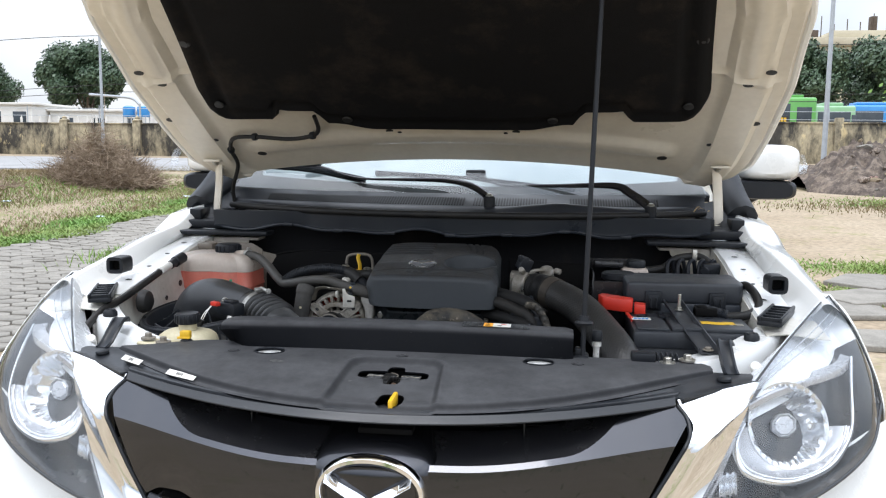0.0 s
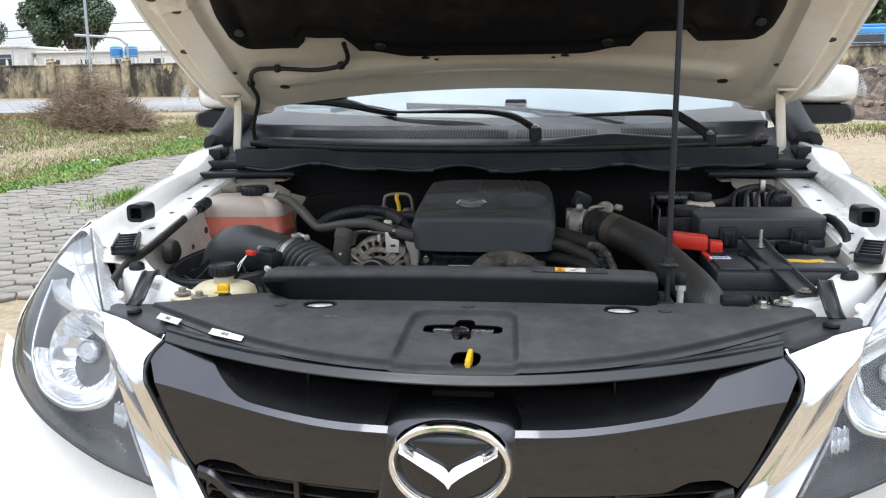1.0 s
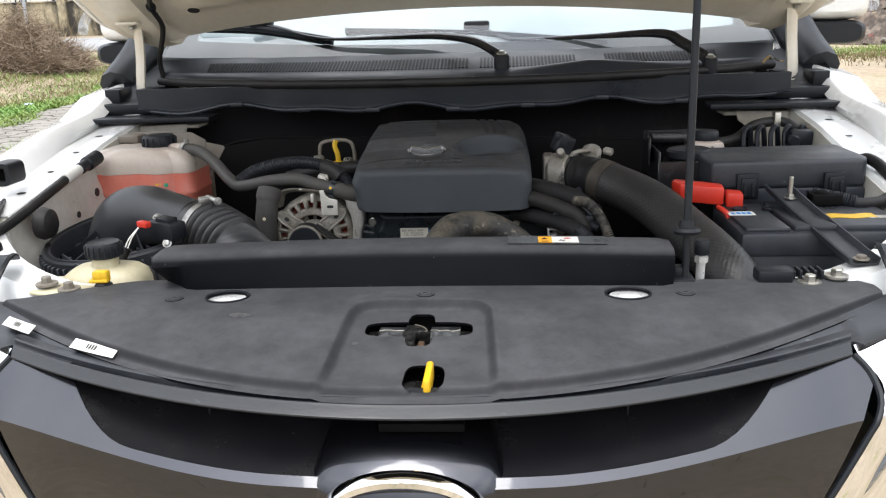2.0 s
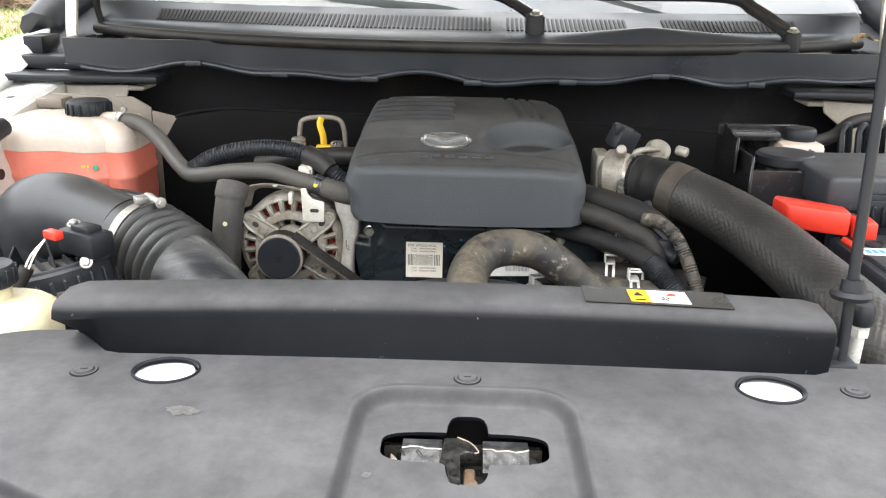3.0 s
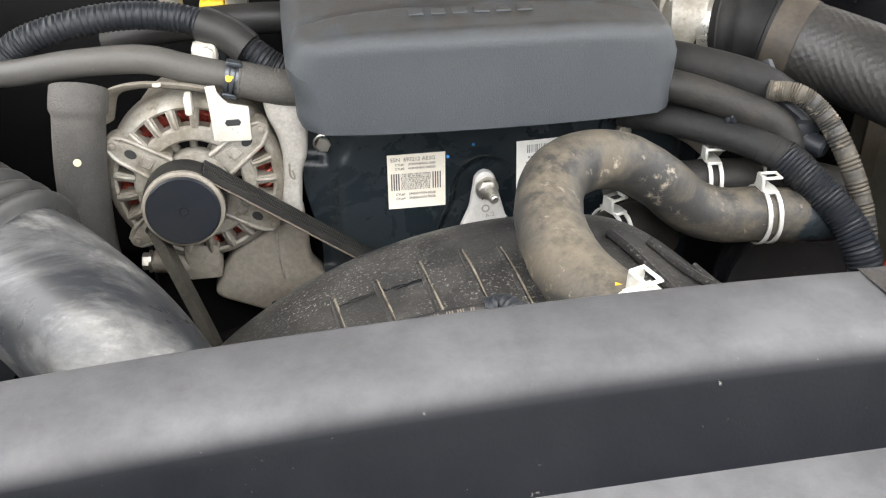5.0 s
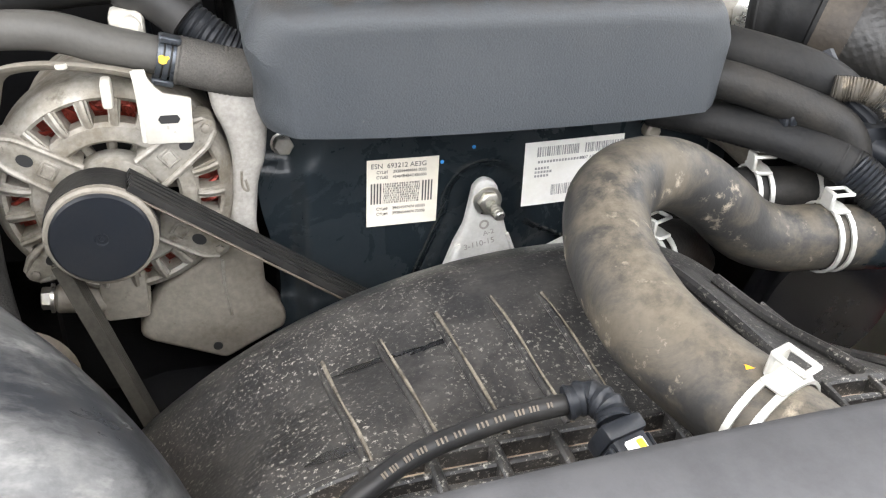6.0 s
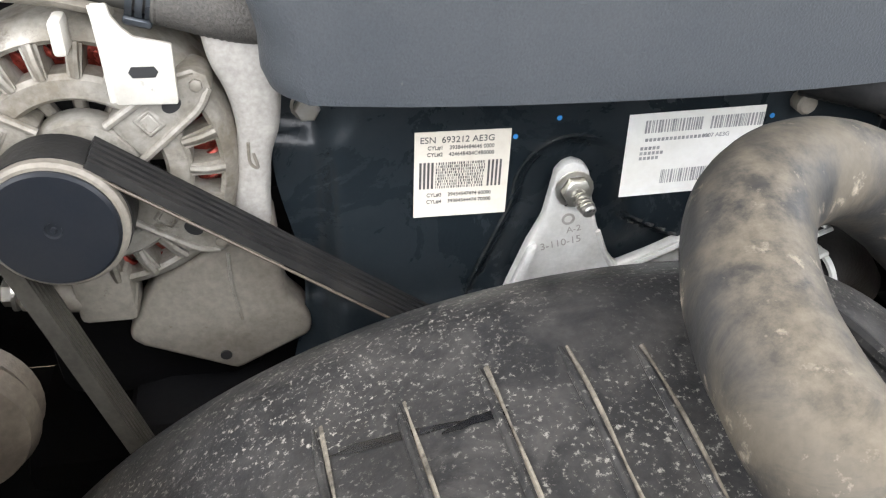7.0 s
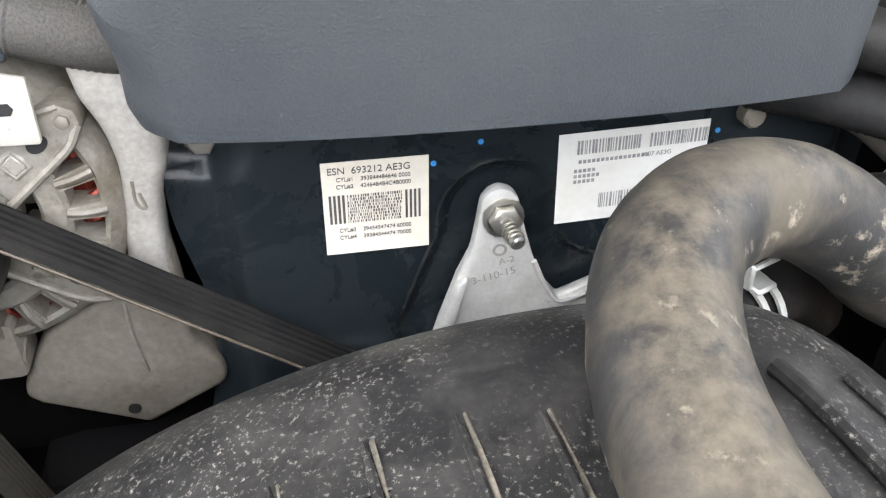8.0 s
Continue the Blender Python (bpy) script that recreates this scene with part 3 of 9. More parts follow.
for sx in (-1, 1):
    w = part("wing", wing(sx), M_WHITE, truck, "white front wing with an open gutter")
    part("wing_front", wing_front(sx), M_WHITE, truck)
    part("wing_ledge", ledge_front(sx), M_INNER, truck, "off-white painted ledge behind the lamp")
    part("wheel_arch", arch(sx), M_WHITE, truck)
    iw = part("inner_wing", inner_wall(sx), M_INNER, truck, "dusty off-white painted inner wing")
    for k in range(6):
        y = 0.46 + 0.105 * k
        part("hole", lathe([(0, 0), (0.006 + 0.003 * (k % 3 == 1), 0), (0.006, 0.0012), (0, 0.0012)], Matrix.Translation((sx * 0.742, y, edge_z(y) - 0.0305)), 14), M_INK, w)
    for y, z, r in ((0.50, 1.085, 0.009), (0.55, 1.06, 0.012), (0.62, 1.115, 0.006), (0.70, 1.14, 0.008)):
        part("hole", lathe([(0, 0), (r, 0), (r, 0.002), (0, 0.002)], toward((sx * 0.6745, y, z), (-sx, 0, 0)), 14), M_INK, iw)
    am = part("support_arm", arm(sx), M_WHITE, truck, "white painted pressed steel support arm")
    part("bump_stop", lathe([(0, 0), (0.014, 0), (0.0155, 0.003), (0.0145, 0.015), (0.010, 0.020), (0.006, 0.019), (0.004, 0.016), (0, 0.016)], Matrix.Translation((sx * 0.672, 0.345, 1.118)), 22), M_BLACK, am, "black rubber bump stop")
    # sealing duct mouth on the wing ledge
    part("rubber_block", flip(sheet(lambda u, v: (0.768 + 0.021 * math.copysign(abs(math.cos(u * math.tau)) ** 0.5, math.cos(u * math.tau)), 0.545 + v * 0.05, 1.2035 + 0.020 * math.copysign(abs(math.sin(u * math.tau)) ** 0.5, math.sin(u * math.tau))), 28, 4, 0.008), sx), M_BLACK, w, "hollow black rubber block")
    part("block_core", flip(box(0.751, 0.785, 0.565, 0.590, 1.187, 1.220, 0.004), sx), M_DARK, w)
    # slotted plastic end piece behind the lamp
    lbm = Matrix.Translation((0.742, 0.445, 1.147)) @ Matrix.Rotation(-0.40, 4, "Z")
    lb = part("lamp_bracket", flip(moved(box(-0.024, 0.024, -0.085, 0.085, 0, 0.010, 0.003), lbm), sx), M_BLACK, truck, "slotted black plastic bracket")
    part("bracket_rail", flip(moved(join(box(-0.024, -0.018, -0.085, 0.085, 0.009, 0.019, 0.0015, 1), box(0.018, 0.024, -0.085, 0.085, 0.009, 0.019, 0.0015, 1)), lbm), sx), M_BLACK, lb)
    for k in range(6):
        part("slat", flip(moved(box(-0.019, 0.019, -0.080 + 0.030 * k, -0.074 + 0.030 * k, 0.009, 0.017, 0.001, 1), lbm), sx), M_BLACK, lb)
    # strap clip from the front panel over the arm
    sc = curve(((0.604, 0.186, 1.092), (0.602, 0.204, 1.101), (0.600, 0.222, 1.118), (0.600, 0.246, 1.1345), (0.606, 0.272, 1.1355), (0.616, 0.296, 1.122)), 12)
    rings = []
    for k, p in enumerate(sc):
        d = (sc[min(k + 1, 11)] - sc[max(k - 1, 0)]).normalized()
        s = d.cross(Vector((0, 0, 1))).normalized() * 0.014
        nrm = s.cross(d).normalized() * 0.003
        rings.append([tuple(p + a * s + b * nrm) for a, b in ((-1, 0), (-1, 1), (-0.7, 1.5), (-0.5, 0.8), (0.5, 0.8), (0.7, 1.5), (1, 1), (1, 0))])
    part("strap_clip", flip(loft(rings), sx), M_BLACK, am, "black plastic strap clip")

part("front_panel", join(box(-0.46, 0.46, 0.162, 0.235, 1.035, 1.062, 0.006), box(-0.5, 0.5, 0.2, 0.25, 0.6, 1.05, 0.008), *[lathe([(0, 0.0435), (0.012, 0.0435), (0.014, 0.042), (0.025, 0.042), (0.030, 0.034), (0.036, 0)], Matrix.Translation((s_ * 0.26, 0.185, 1.056)), 30) for s_ in (-1, 1)]), M_WHITE, truck, "off-white painted radiator support panel")
# unseen dark floor, added to keep lit ground out of the bay
part("undertray", box(-0.86, 0.86, 0.05, 1.1, 0.50, 0.52, 0.004), M_DARK, truck)
part("firewall", box(-0.69, 0.69, 1.06, 1.09, 0.55, 1.30, 0.008), M_FELT, truck, "black insulated firewall")
for sx in (-1, 1):
    # off-white metal; its shade is painted in by the darker copy
    part("bulkhead_gusset", flip(join(upright([(0.70, 0.80), (0.70, 1.228), (0.590, 1.232), (0.595, 1.212), (0.622, 1.192), (0.640, 1.14), (0.645, 1.05), (0.65, 0.80)], 0.99, 0.006, 0.002), box(0.565, 0.70, 0.985, 1.05, 1.222, 1.230, 0.003)), sx), M_SHADEDINNER, truck, "off-white painted gusset at the bulkhead")
    # added near-black filler, paints the shade of the cavity behind the lamp
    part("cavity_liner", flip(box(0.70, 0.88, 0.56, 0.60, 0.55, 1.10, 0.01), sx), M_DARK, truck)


# grille: recess, slats, painted band, boss and badge
def band_top(x):
    a = abs(x)
    low = band_crease(x) + 0.0075
    return low + (1.066 - low) * min(1.0, max(0.0, (a - 0.305) / 0.105)) ** 2.2


def band_bottom(x):
    a = abs(x)
    return 0.892 + 0.014 * smooth01((a - 0.30) / 0.05) - 0.025 * smooth01((a - 0.38) / 0.06)


def side_x(z):
    return 0.488 + 0.022 * smooth01((1.073 - z) / 0.035) - 0.62 * max(0.0, 1.035 - z)


def band_crease(x):
    return 0.984 + 0.034 * smooth01((abs(x) - 0.14) / 0.38)


def band_face(x, z):
    """Front of the painted band: upright below the crease, leaning back above it."""
    c = min(band_top(x) - 0.004, band_crease(x))
    f = (z - band_bottom(x)) / (c - band_bottom(x))
    return front_y(x, min(z, c)) - 0.016 * math.sin(math.pi * 0.5 * max(0.0, min(1.0, f))) + 1.25 * max(0.0, z - c) - 0.006


def f_band(u, v):
    s = 2 * u - 1
    zc = band_top(s * 0.5) * v + band_bottom(s * 0.5) * (1 - v)
    x = s * side_x(zc)
    top, bot = band_top(x), band_bottom(x)
    crease = min(top - 0.004, band_crease(x))
    z = bot + (crease - bot) * v / 0.6 if v < 0.6 else crease + (top - crease) * (v - 0.6) / 0.4
    return (x, band_face(x, z), z)


grille = part("grille", sheet(f_band, 90, 20, 0.004), M_GUN, truck, "glossy dark gunmetal grille band")


def f_scoop(u, v):
    x = 0.410 * (2 * u - 1)
    z0 = band_top(x) - 0.003
    return (x * (1 - 0.04 * v), band_face(x, z0) + 0.001 + 0.10 * v, z0 + 0.006 * v + 0.020 * v * v)


part("scoop", sheet(f_scoop, 60, 8, 0.003), M_GLOSSBLACK, grille, "black recess above the grille band")
# near-black sheet that paints the shade behind the slats
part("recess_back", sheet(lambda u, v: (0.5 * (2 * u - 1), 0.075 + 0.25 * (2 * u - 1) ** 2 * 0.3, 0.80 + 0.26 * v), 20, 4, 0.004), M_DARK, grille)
for k in range(5):
    z = 1.002 + 0.0105 * k
    part("slat", sheet(lambda u, v: (0.33 * (2 * u - 1), 0.030 + 0.45 * (0.33 * (2 * u - 1)) ** 2 + 0.03 * v, z + 0.004 * v), 20, 1, 0.0025), M_GLOSSBLACK, grille)
for k in range(6):
    z = 0.882 - 0.016 * k
    part("slat", sheet(lambda u, v: (0.40 * (2 * u - 1), front_y(0.40 * (2 * u - 1), z) + 0.012 + 0.03 * v, z + 0.004 * v), 24, 1, 0.003), M_GLOSSBLACK, grille)
for sx in (-1, 1):
    part("strut", flip(upright([(0.2365, 0.985), (0.2395, 0.985), (0.2395, 1.06), (0.2365, 1.06)], 0.055, 0.03, 0.001, 1), sx), M_GLOSSBLACK, grille)
    part("strut", flip(upright([(0.235, 0.80), (0.243, 0.80), (0.243, 0.892), (0.235, 0.892)], -0.03, 0.03, 0.001, 1), sx), M_GLOSSBLACK, grille)
    part("lower_bar", flip(loft([[(p.x, front_y(p.x, p.z) - 0.014 + a, p.z + b) for a, b in ((0.010, -0.009), (0.0, -0.008), (0.001, 0.004), (0.012, 0.009))] for p in curve(((0.300, 0, 0.846), (0.335, 0, 0.853), (0.362, 0, 0.868), (0.384, 0, 0.880), (0.408, 0, 0.884)), 22)]), sx), M_GUN, grille, "gunmetal lower grille bar")


def f_boss(u, v):
    a = (u - 0.5) * math.pi
    w = (0.101 + 0.020 * (1 - v) ** 1.5) * (1 - 0.14 * smooth01((v - 0.55) / 0.45) ** 2)
    z = 0.86 + 0.172 * v
    depth = 0.058 * max(0.0, math.cos(a)) ** 0.55 * (1 - 0.75 * smooth01((v - 0.72) / 0.28))
    return (w * math.sin(a), -0.046 - depth + 0.05 * smooth01((v - 0.7) / 0.3), z + 0.02 * math.cos(a) * smooth01((v - 0.7) / 0.3))


part("badge_boss", sheet(f_boss, 32, 22, 0.004), M_GUN, grille, "dark glossy boss behind the badge")
# badge: oval ring with a winged V
cz, by = 0.947, -0.113
ring = []
for k in range(56):
    a = math.tau * k / 56
    c, s = math.cos(a), math.sin(a)
    px, pz = 0.083 * c, 0.061 * s
    nx, nz = c / 0.083, s / 0.061
    ln = math.hypot(nx, nz)
    nx, nz = nx / ln, nz / ln
    w = 0.0115
    ring.append([(px + nx * q, by + 0.002 * abs(c) ** 2 * 6 + d, cz + pz + nz * q) for q, d in ((-w * 0.7, 0.010), (-w * 0.6, 0.0), (-w * 0.2, -0.005), (w * 0.3, -0.004), (w * 0.7, 0.003), (w * 0.7, 0.012))])
bm = bmesh.new()
vs = [[bm.verts.new(p) for p in r] for r in ring]
for i in range(56):
    for j in range(6):
        bm.faces.new((vs[i][j], vs[(i + 1) % 56][j], vs[(i + 1) % 56][(j + 1) % 6], vs[i][(j + 1) % 6]))
badge = part("badge", bm, M_CHROME, truck, "chrome oval badge with a winged shape")
for sx in (-1, 1):
    rings = []
    for k in range(17):
        t = k / 16
        x = 0.069 * t
        top = 0.939 + 0.043 * t ** 0.66 - 0.004 * math.sin(math.pi * t)
        wid = 0.009 * (1 - t) ** 2 + 0.0135 - 0.0015 * t
        rings.append([(x, by + 0.012, top - wid), (x, by + 0.003, top - wid), (x, by - 0.008, top - wid * 0.84), (x, by + 0.004, top), (x, by + 0.012, top)])
    part("wing_bar", flip(loft(rings), sx), M_CHROME, badge)
part("badge_back", upright([(0.078 * math.cos(a), cz + 0.056 * math.sin(a)) for a in np.linspace(0, math.tau, 33)[:-1]], by + 0.03, 0.012, 0.001, 1), M_GLOSSBLACK, badge)
for k in range(5):
    z = cz - 0.032 + 0.014 * k
    part("slot_bar", box(-0.05, 0.05, by + 0.012, by + 0.019, z, z + 0.004, 0.001, 1), M_GLOSSBLACK, badge)


# chrome side trims, gasket and headlights
def lamp_inner(t):
    """Edge between trim and headlight, from the bottom up."""
    return curve(((0.455, -0.028, 0.82), (0.540, 0.050, 0.945), (0.592, 0.098, 1.025), (0.637, 0.142, 1.095)), 41)[round(t * 40)]


def trim_inner(z):
    return side_x(z)


def trim_crease(v):
    """Share of the trim's width that the upper, sky-facing facet takes."""
    return 0.27 + 0.66 * smooth01((v - 0.72) / 0.15)


def f_trim(u, v):
    o = lamp_inner(v)
    zi = 0.82 + (1.072 - 0.82) * v
    xi = trim_inner(zi) + 0.006
    i = Vector((xi, band_face(xi - 0.006, zi) - 0.002, zi))
    c = trim_crease(v)
    proud = o + Vector((0, -0.019 * (1 - 0.75 * smooth01((v - 0.70) / 0.30)), 0))
    i.y += 0.005
    if u > 11 / 12:
        return proud.lerp(o, (u - 11 / 12) * 12)
    w = c * u / 0.5 if u < 0.5 else c + (1 - c) * (u - 0.5) / (5 / 12)
    e = 0.009 * (1 - max(0.0, (v - 0.74) / 0.26)) * (u / 0.5 if u < 0.5 else (11 / 12 - u) / (5 / 12))
    return i.lerp(proud, w) + Vector((0.45, -0.89, 0.10)) * e


def on(line, t):
    """Point at the share t of an evenly stepped line."""
    k = max(0.0, min(1.0, t)) * (len(line) - 1)
    i = min(int(k), len(line) - 2)
    return line[i].lerp(line[i + 1], k - i)


def coons(bottom, top, left, right, bulge, nu=28, nv=28, inset=0.0):
    """Patch between four smooth edges; left and right run from bottom to top. bulge pushes it out along -y and +x."""
    b, t, l, r = curve(bottom, nu + 1), curve(top, nu + 1), curve(left, nv + 1), curve(right, nv + 1)

    def f(u, v):
        p = on(b, u) * (1 - v) + on(t, u) * v + on(l, v) * (1 - u) + on(r, v) * u - ((1 - u) * (1 - v) * b[0] + u * (1 - v) * b[-1] + (1 - u) * v * t[0] + u * v * t[-1])
        k = math.sin(math.pi * u) ** 0.8 * math.sin(math.pi * v) ** 0.8
        k = bulge * k - inset * min(1, 6 * min(u, 1 - u, v, 1 - v))
        return p + Vector((0.45 * k, -0.85 * k, 0.25 * k))
    return f, nu, nv


LAMP = dict(bottom=((0.472, -0.020, 0.847), (0.60, 0.010, 0.882), (0.74, 0.085, 0.922), (0.85, 0.19, 0.965), (0.905, 0.30, 1.02)),
            top=((0.637, 0.142, 1.095), (0.692, 0.23, 1.126), (0.755, 0.335, 1.152), (0.822, 0.45, 1.176), (0.872, 0.540, 1.185)),
            left=((0.472, -0.020, 0.847), (0.545, 0.050, 0.945), (0.595, 0.098, 1.025), (0.637, 0.142, 1.095)),
            right=((0.905, 0.30, 1.02), (0.908, 0.38, 1.075), (0.895, 0.46, 1.135), (0.872, 0.540, 1.185)))
lamp_skin = coons(**LAMP, bulge=0.035, nu=128, nv=128)[0]


def in_lamp(u, v, d):
    """Point of the headlight, d metres behind its lens."""
    return lamp_skin(u, v) + d * Vector((-0.45, 0.85, -0.25))


M_BEZEL = surface("grey_lamp_bezel", (0.50, 0.51, 0.53), 0.25, 0.5, (0.40, 0.41, 0.43), 8, grain=0.04, bump=0.02)
M_SMOKE = surface("dark_lamp_housing", (0.020, 0.022, 0.025), 0.22, 0.0, (0.034, 0.037, 0.040), 6, grain=0.05, bump=0.03)
M_HAZE = surface("bright_lamp_reflector", (0.74, 0.77, 0.80), 0.25, 0.2, (0.66, 0.69, 0.73), 20, grain=0.03, bump=0.0)
M_REFLECT = surface("faceted_lamp_reflector", (0.76, 0.78, 0.80), 0.12, 0.85, (0.70, 0.72, 0.75), 20, grain=0.02, bump=0.0, rough_var=0.04)

for sx in (-1, 1):
    part("chrome_trim", flip(sheet(f_trim, 12, 40, 0.003), sx), M_CHROME, truck, "wide chrome trim beside the grille")
    gl = [(side_x(z) + 0.003, band_face(side_x(z), z) + 0.001, z) for z in (0.82, 0.88, 0.94, 1.0, 1.015, 1.03, 1.05, 1.066)]
    part("gasket", flip(tube(gl, 0.0038, 26, 8), sx), M_BLACK, grille)
    lamp = part("headlight", flip(sheet(lambda u, v: in_lamp(u, 0.56 * v, 0.004 + 0.080 * min(1.0, 9 * min(u, 1 - u, 0.56 * v))), 40, 24, 0.002), sx), M_SMOKE, truck, "clear headlight with chrome reflector and dark housing")
    lens = part("lens", orient(flip(sheet(*coons(**LAMP, bulge=0.035)), sx), (0.5 * sx, -1, 0.3)), M_LENS, lamp, "clear moulded lens", fix=False)
    lens.visible_shadow = False
    part("upper_reflector", flip(sheet(lambda u, v: in_lamp(u, 0.56 + 0.44 * v, 0.004 + 0.060 * min(1.0, 9 * min(u, 1 - u, 0.44 * (1 - v)))), 40, 20, 0.002), sx), M_HAZE, lamp, "bright upper reflector")
    part("lens_rim", flip(join(tube(LAMP["bottom"], 0.003, 30, 8), tube(LAMP["left"], 0.002, 20, 8), tube(LAMP["top"], 0.002, 30, 8), tube(LAMP["right"], 0.002, 20, 8)), sx), M_SMOKE, lamp)
    for v in (0.94, 0.89):
        part("lens_ridge", flip(tube([in_lamp(0.06 + 0.88 * k / 12, v - 0.05 * k / 12, 0.004) for k in range(13)], 0.0012, 40, 6), sx), M_BEZEL, lamp)
    # main reflector bowl with upright flutes
    c, d = Vector((0.703, 0.180, 1.006)), Vector((0.25, -0.93, 0.27)).normalized()
    prof = [(0.012, -0.060), (0.020, -0.058), (0.029, -0.053), (0.038, -0.046), (0.047, -0.037), (0.056, -0.026), (0.063, -0.015), (0.069, -0.004), (0.074, 0.004), (0.077, 0.005)]
    bowl = lathe(prof, None, 144)
    for v in bowl.verts:
        r = math.hypot(v.co.x, v.co.y)
        v.co.z += (0.0060 * abs(math.sin(v.co.x * 300)) + 0.0030 * abs(math.sin(v.co.y * 90))) * smooth01((r - 0.016) / 0.012) * smooth01((0.075 - r) / 0.006)
    part("reflector", flip(moved(bowl, toward(c, d)), sx), M_REFLECT, lamp, "fluted chrome reflector", sharp=30)
    m8 = toward(c - d * 0.014, d) @ Matrix.Rotation(math.tau / 16, 4, "Z") @ Matrix.Diagonal((0.95, 0.80, 1, 1))
    part("bulb_shield", flip(join(lathe([(0, 0.006), (0.019, 0.006), (0.0215, 0.004), (0.023, -0.002), (0.02, -0.045)], m8, 8), lathe([(0.0225, 0.004), (0.0245, 0.007), (0.027, 0.004), (0.026, -0.004)], m8, 8)), sx), M_SILVERPLATE, lamp, "eight-sided satin bulb shield", sharp=30)
    u_line = ((0.10, 0.62), (0.09, 0.50), (0.14, 0.36), (0.23, 0.24), (0.39, 0.12), (0.55, 0.07), (0.64, 0.12), (0.68, 0.22), (0.71, 0.41), (0.84, 0.52))
    us = curve([in_lamp(a, b, 0.026) for a, b in u_line], 61)
    part("chrome_frame", flip(tube(us, 0.0035, 60, 8, flat=1.5), sx), M_REFLECT, lamp, "U-shaped chrome frame")
    low = us[2:47]
    rim = [c + d * 0.004 + (p - c - d * (p - c).dot(d)).normalized() * 0.0765 for p in low]
    inner = [p.lerp(q, 0.22) - d * 0.003 for p, q in zip(low, rim)]
    part("frame_step", flip(tube(inner, 0.0022, 50, 8), sx), M_REFLECT, lamp)
    part("bezel", flip(sheet(lambda u, v: low[round(u * 44)].lerp(rim[round(u * 44)], v) - d * 0.008 * math.sin(math.pi * v), 44, 8, 0.0015), sx), M_BEZEL, lamp, "pale grey bezel round the reflector")
    part("inner_wall", flip(sheet(lambda u, v: in_lamp(0.006 + 0.085 * u, 0.30 + 0.62 * v, 0.004 + 0.022 * u), 8, 24, 0.001), sx), M_BEZEL, lamp, "pale grey inner wall of the lamp")
    # indicator chamber above, with its gridded optic and pale brow
    ia, ib, ic, id_ = (Vector(q) for q in ((0.15, 0.75), (0.25, 0.85), (0.57, 0.72), (0.47, 0.655)))

    def f_grid(u, v):
        q = (ia * (1 - u) + id_ * u) * (1 - v) + (ib * (1 - u) + ic * u) * v
        return in_lamp(q.x, q.y, 0.030 + 0.0022 * ((round(u * 44) + round(v * 20)) % 2))
    part("indicator_optic", flip(sheet(f_grid, 44, 20, 0.001), sx), M_HAZE, lamp, "fine gridded indicator optic", sharp=8)
    brow = [in_lamp(a, b, 0.030) for a, b in ((0.12, 0.72), (0.25, 0.71), (0.46, 0.645), (0.62, 0.575), (0.74, 0.53), (0.84, 0.515))]
    bl = curve(brow, 31)
    part("indicator_shade", flip(loft([[p + Vector((0, 0, 0.004)), p + Vector((-0.002, -0.004, 0.001)), p + Vector((-0.001, -0.003, -0.010)), p + Vector((-0.006, 0.040, -0.016)), p + Vector((-0.006, 0.040, 0.0))] for p in bl]), sx), M_BEZEL, lamp, "pale brow under the indicator")
    q0 = in_lamp(0.16, 0.225, 0.036)
    part("side_light", flip(sheet(lambda u, v: q0 + Vector((0.034 * (u - 0.5), 0.022 * (u - 0.5) + 0.012 * abs(math.sin(u * 9.5)) + 0.010 * (v - 0.5), 0.034 * (v - 0.5) + 0.004 * abs(math.sin(v * 6)))), 18, 10, 0.001), sx), M_REFLECT, lamp, "small faceted side light", sharp=12)
    for u0 in (0.024, 0.046):
        part("lens_rib", flip(join(*[rod(in_lamp(u0, 0.03 + 0.011 * k, 0.005), in_lamp(u0 + 0.014, 0.03 + 0.011 * k, 0.006), 0.0011, 6) for k in range(30)]), sx), M_BEZEL, lamp)
    part("lamp_back", flip(loft([[(0.62, 0.255, 0.88), (0.82, 0.45, 0.99), (0.80, 0.53, 1.13), (0.64, 0.275, 1.06)], [(0.62, 0.36, 0.88), (0.81, 0.50, 0.99), (0.78, 0.55, 1.12), (0.66, 0.36, 1.05)]]), sx), M_BLACK, lamp)
    part("adjuster", flip(rod((0.665, 0.255, 1.08), (0.655, 0.235, 1.10), 0.010, 10), sx), M_PAPER, lamp)

# ---------------------------------------------------------------- bonnet, held open
C30, S30 = math.cos(radians(30)), math.sin(radians(30))
BON_Z = 1.432


def bon(x, s, h=0.0):
    """Bonnet space: x across, s from the hinge towards the nose, h towards its inner side."""
    return Vector((x, 1.165 - s * C30 - h * S30, BON_Z + s * S30 - h * C30))


def bon_half(s):
    pts = ((-0.045, 0.745), (-0.03, 0.785), (0.0, 0.812), (0.06, 0.828), (0.19, 0.838), (0.45, 0.838), (0.60, 0.822), (0.74, 0.811), (0.79, 0.796), (1.0, 0.745), (1.2, 0.66), (1.34, 0.50))
    for (a, p), (b, q) in zip(pts, pts[1:]):
        if s <= b:
            return p + (q - p) * (s - a) / (b - a)
    return 0.5


def bon_pt(u, v, h):
    k = 2 * u - 1
    s_ = -0.045 + 1.385 * v
    x = k * bon_half(s_)
    s_ = s_ + 0.122 * (1 - k * k) * (1 - v) ** 3 - 0.02 * v * k * k * 3
    return bon(x, s_, h)


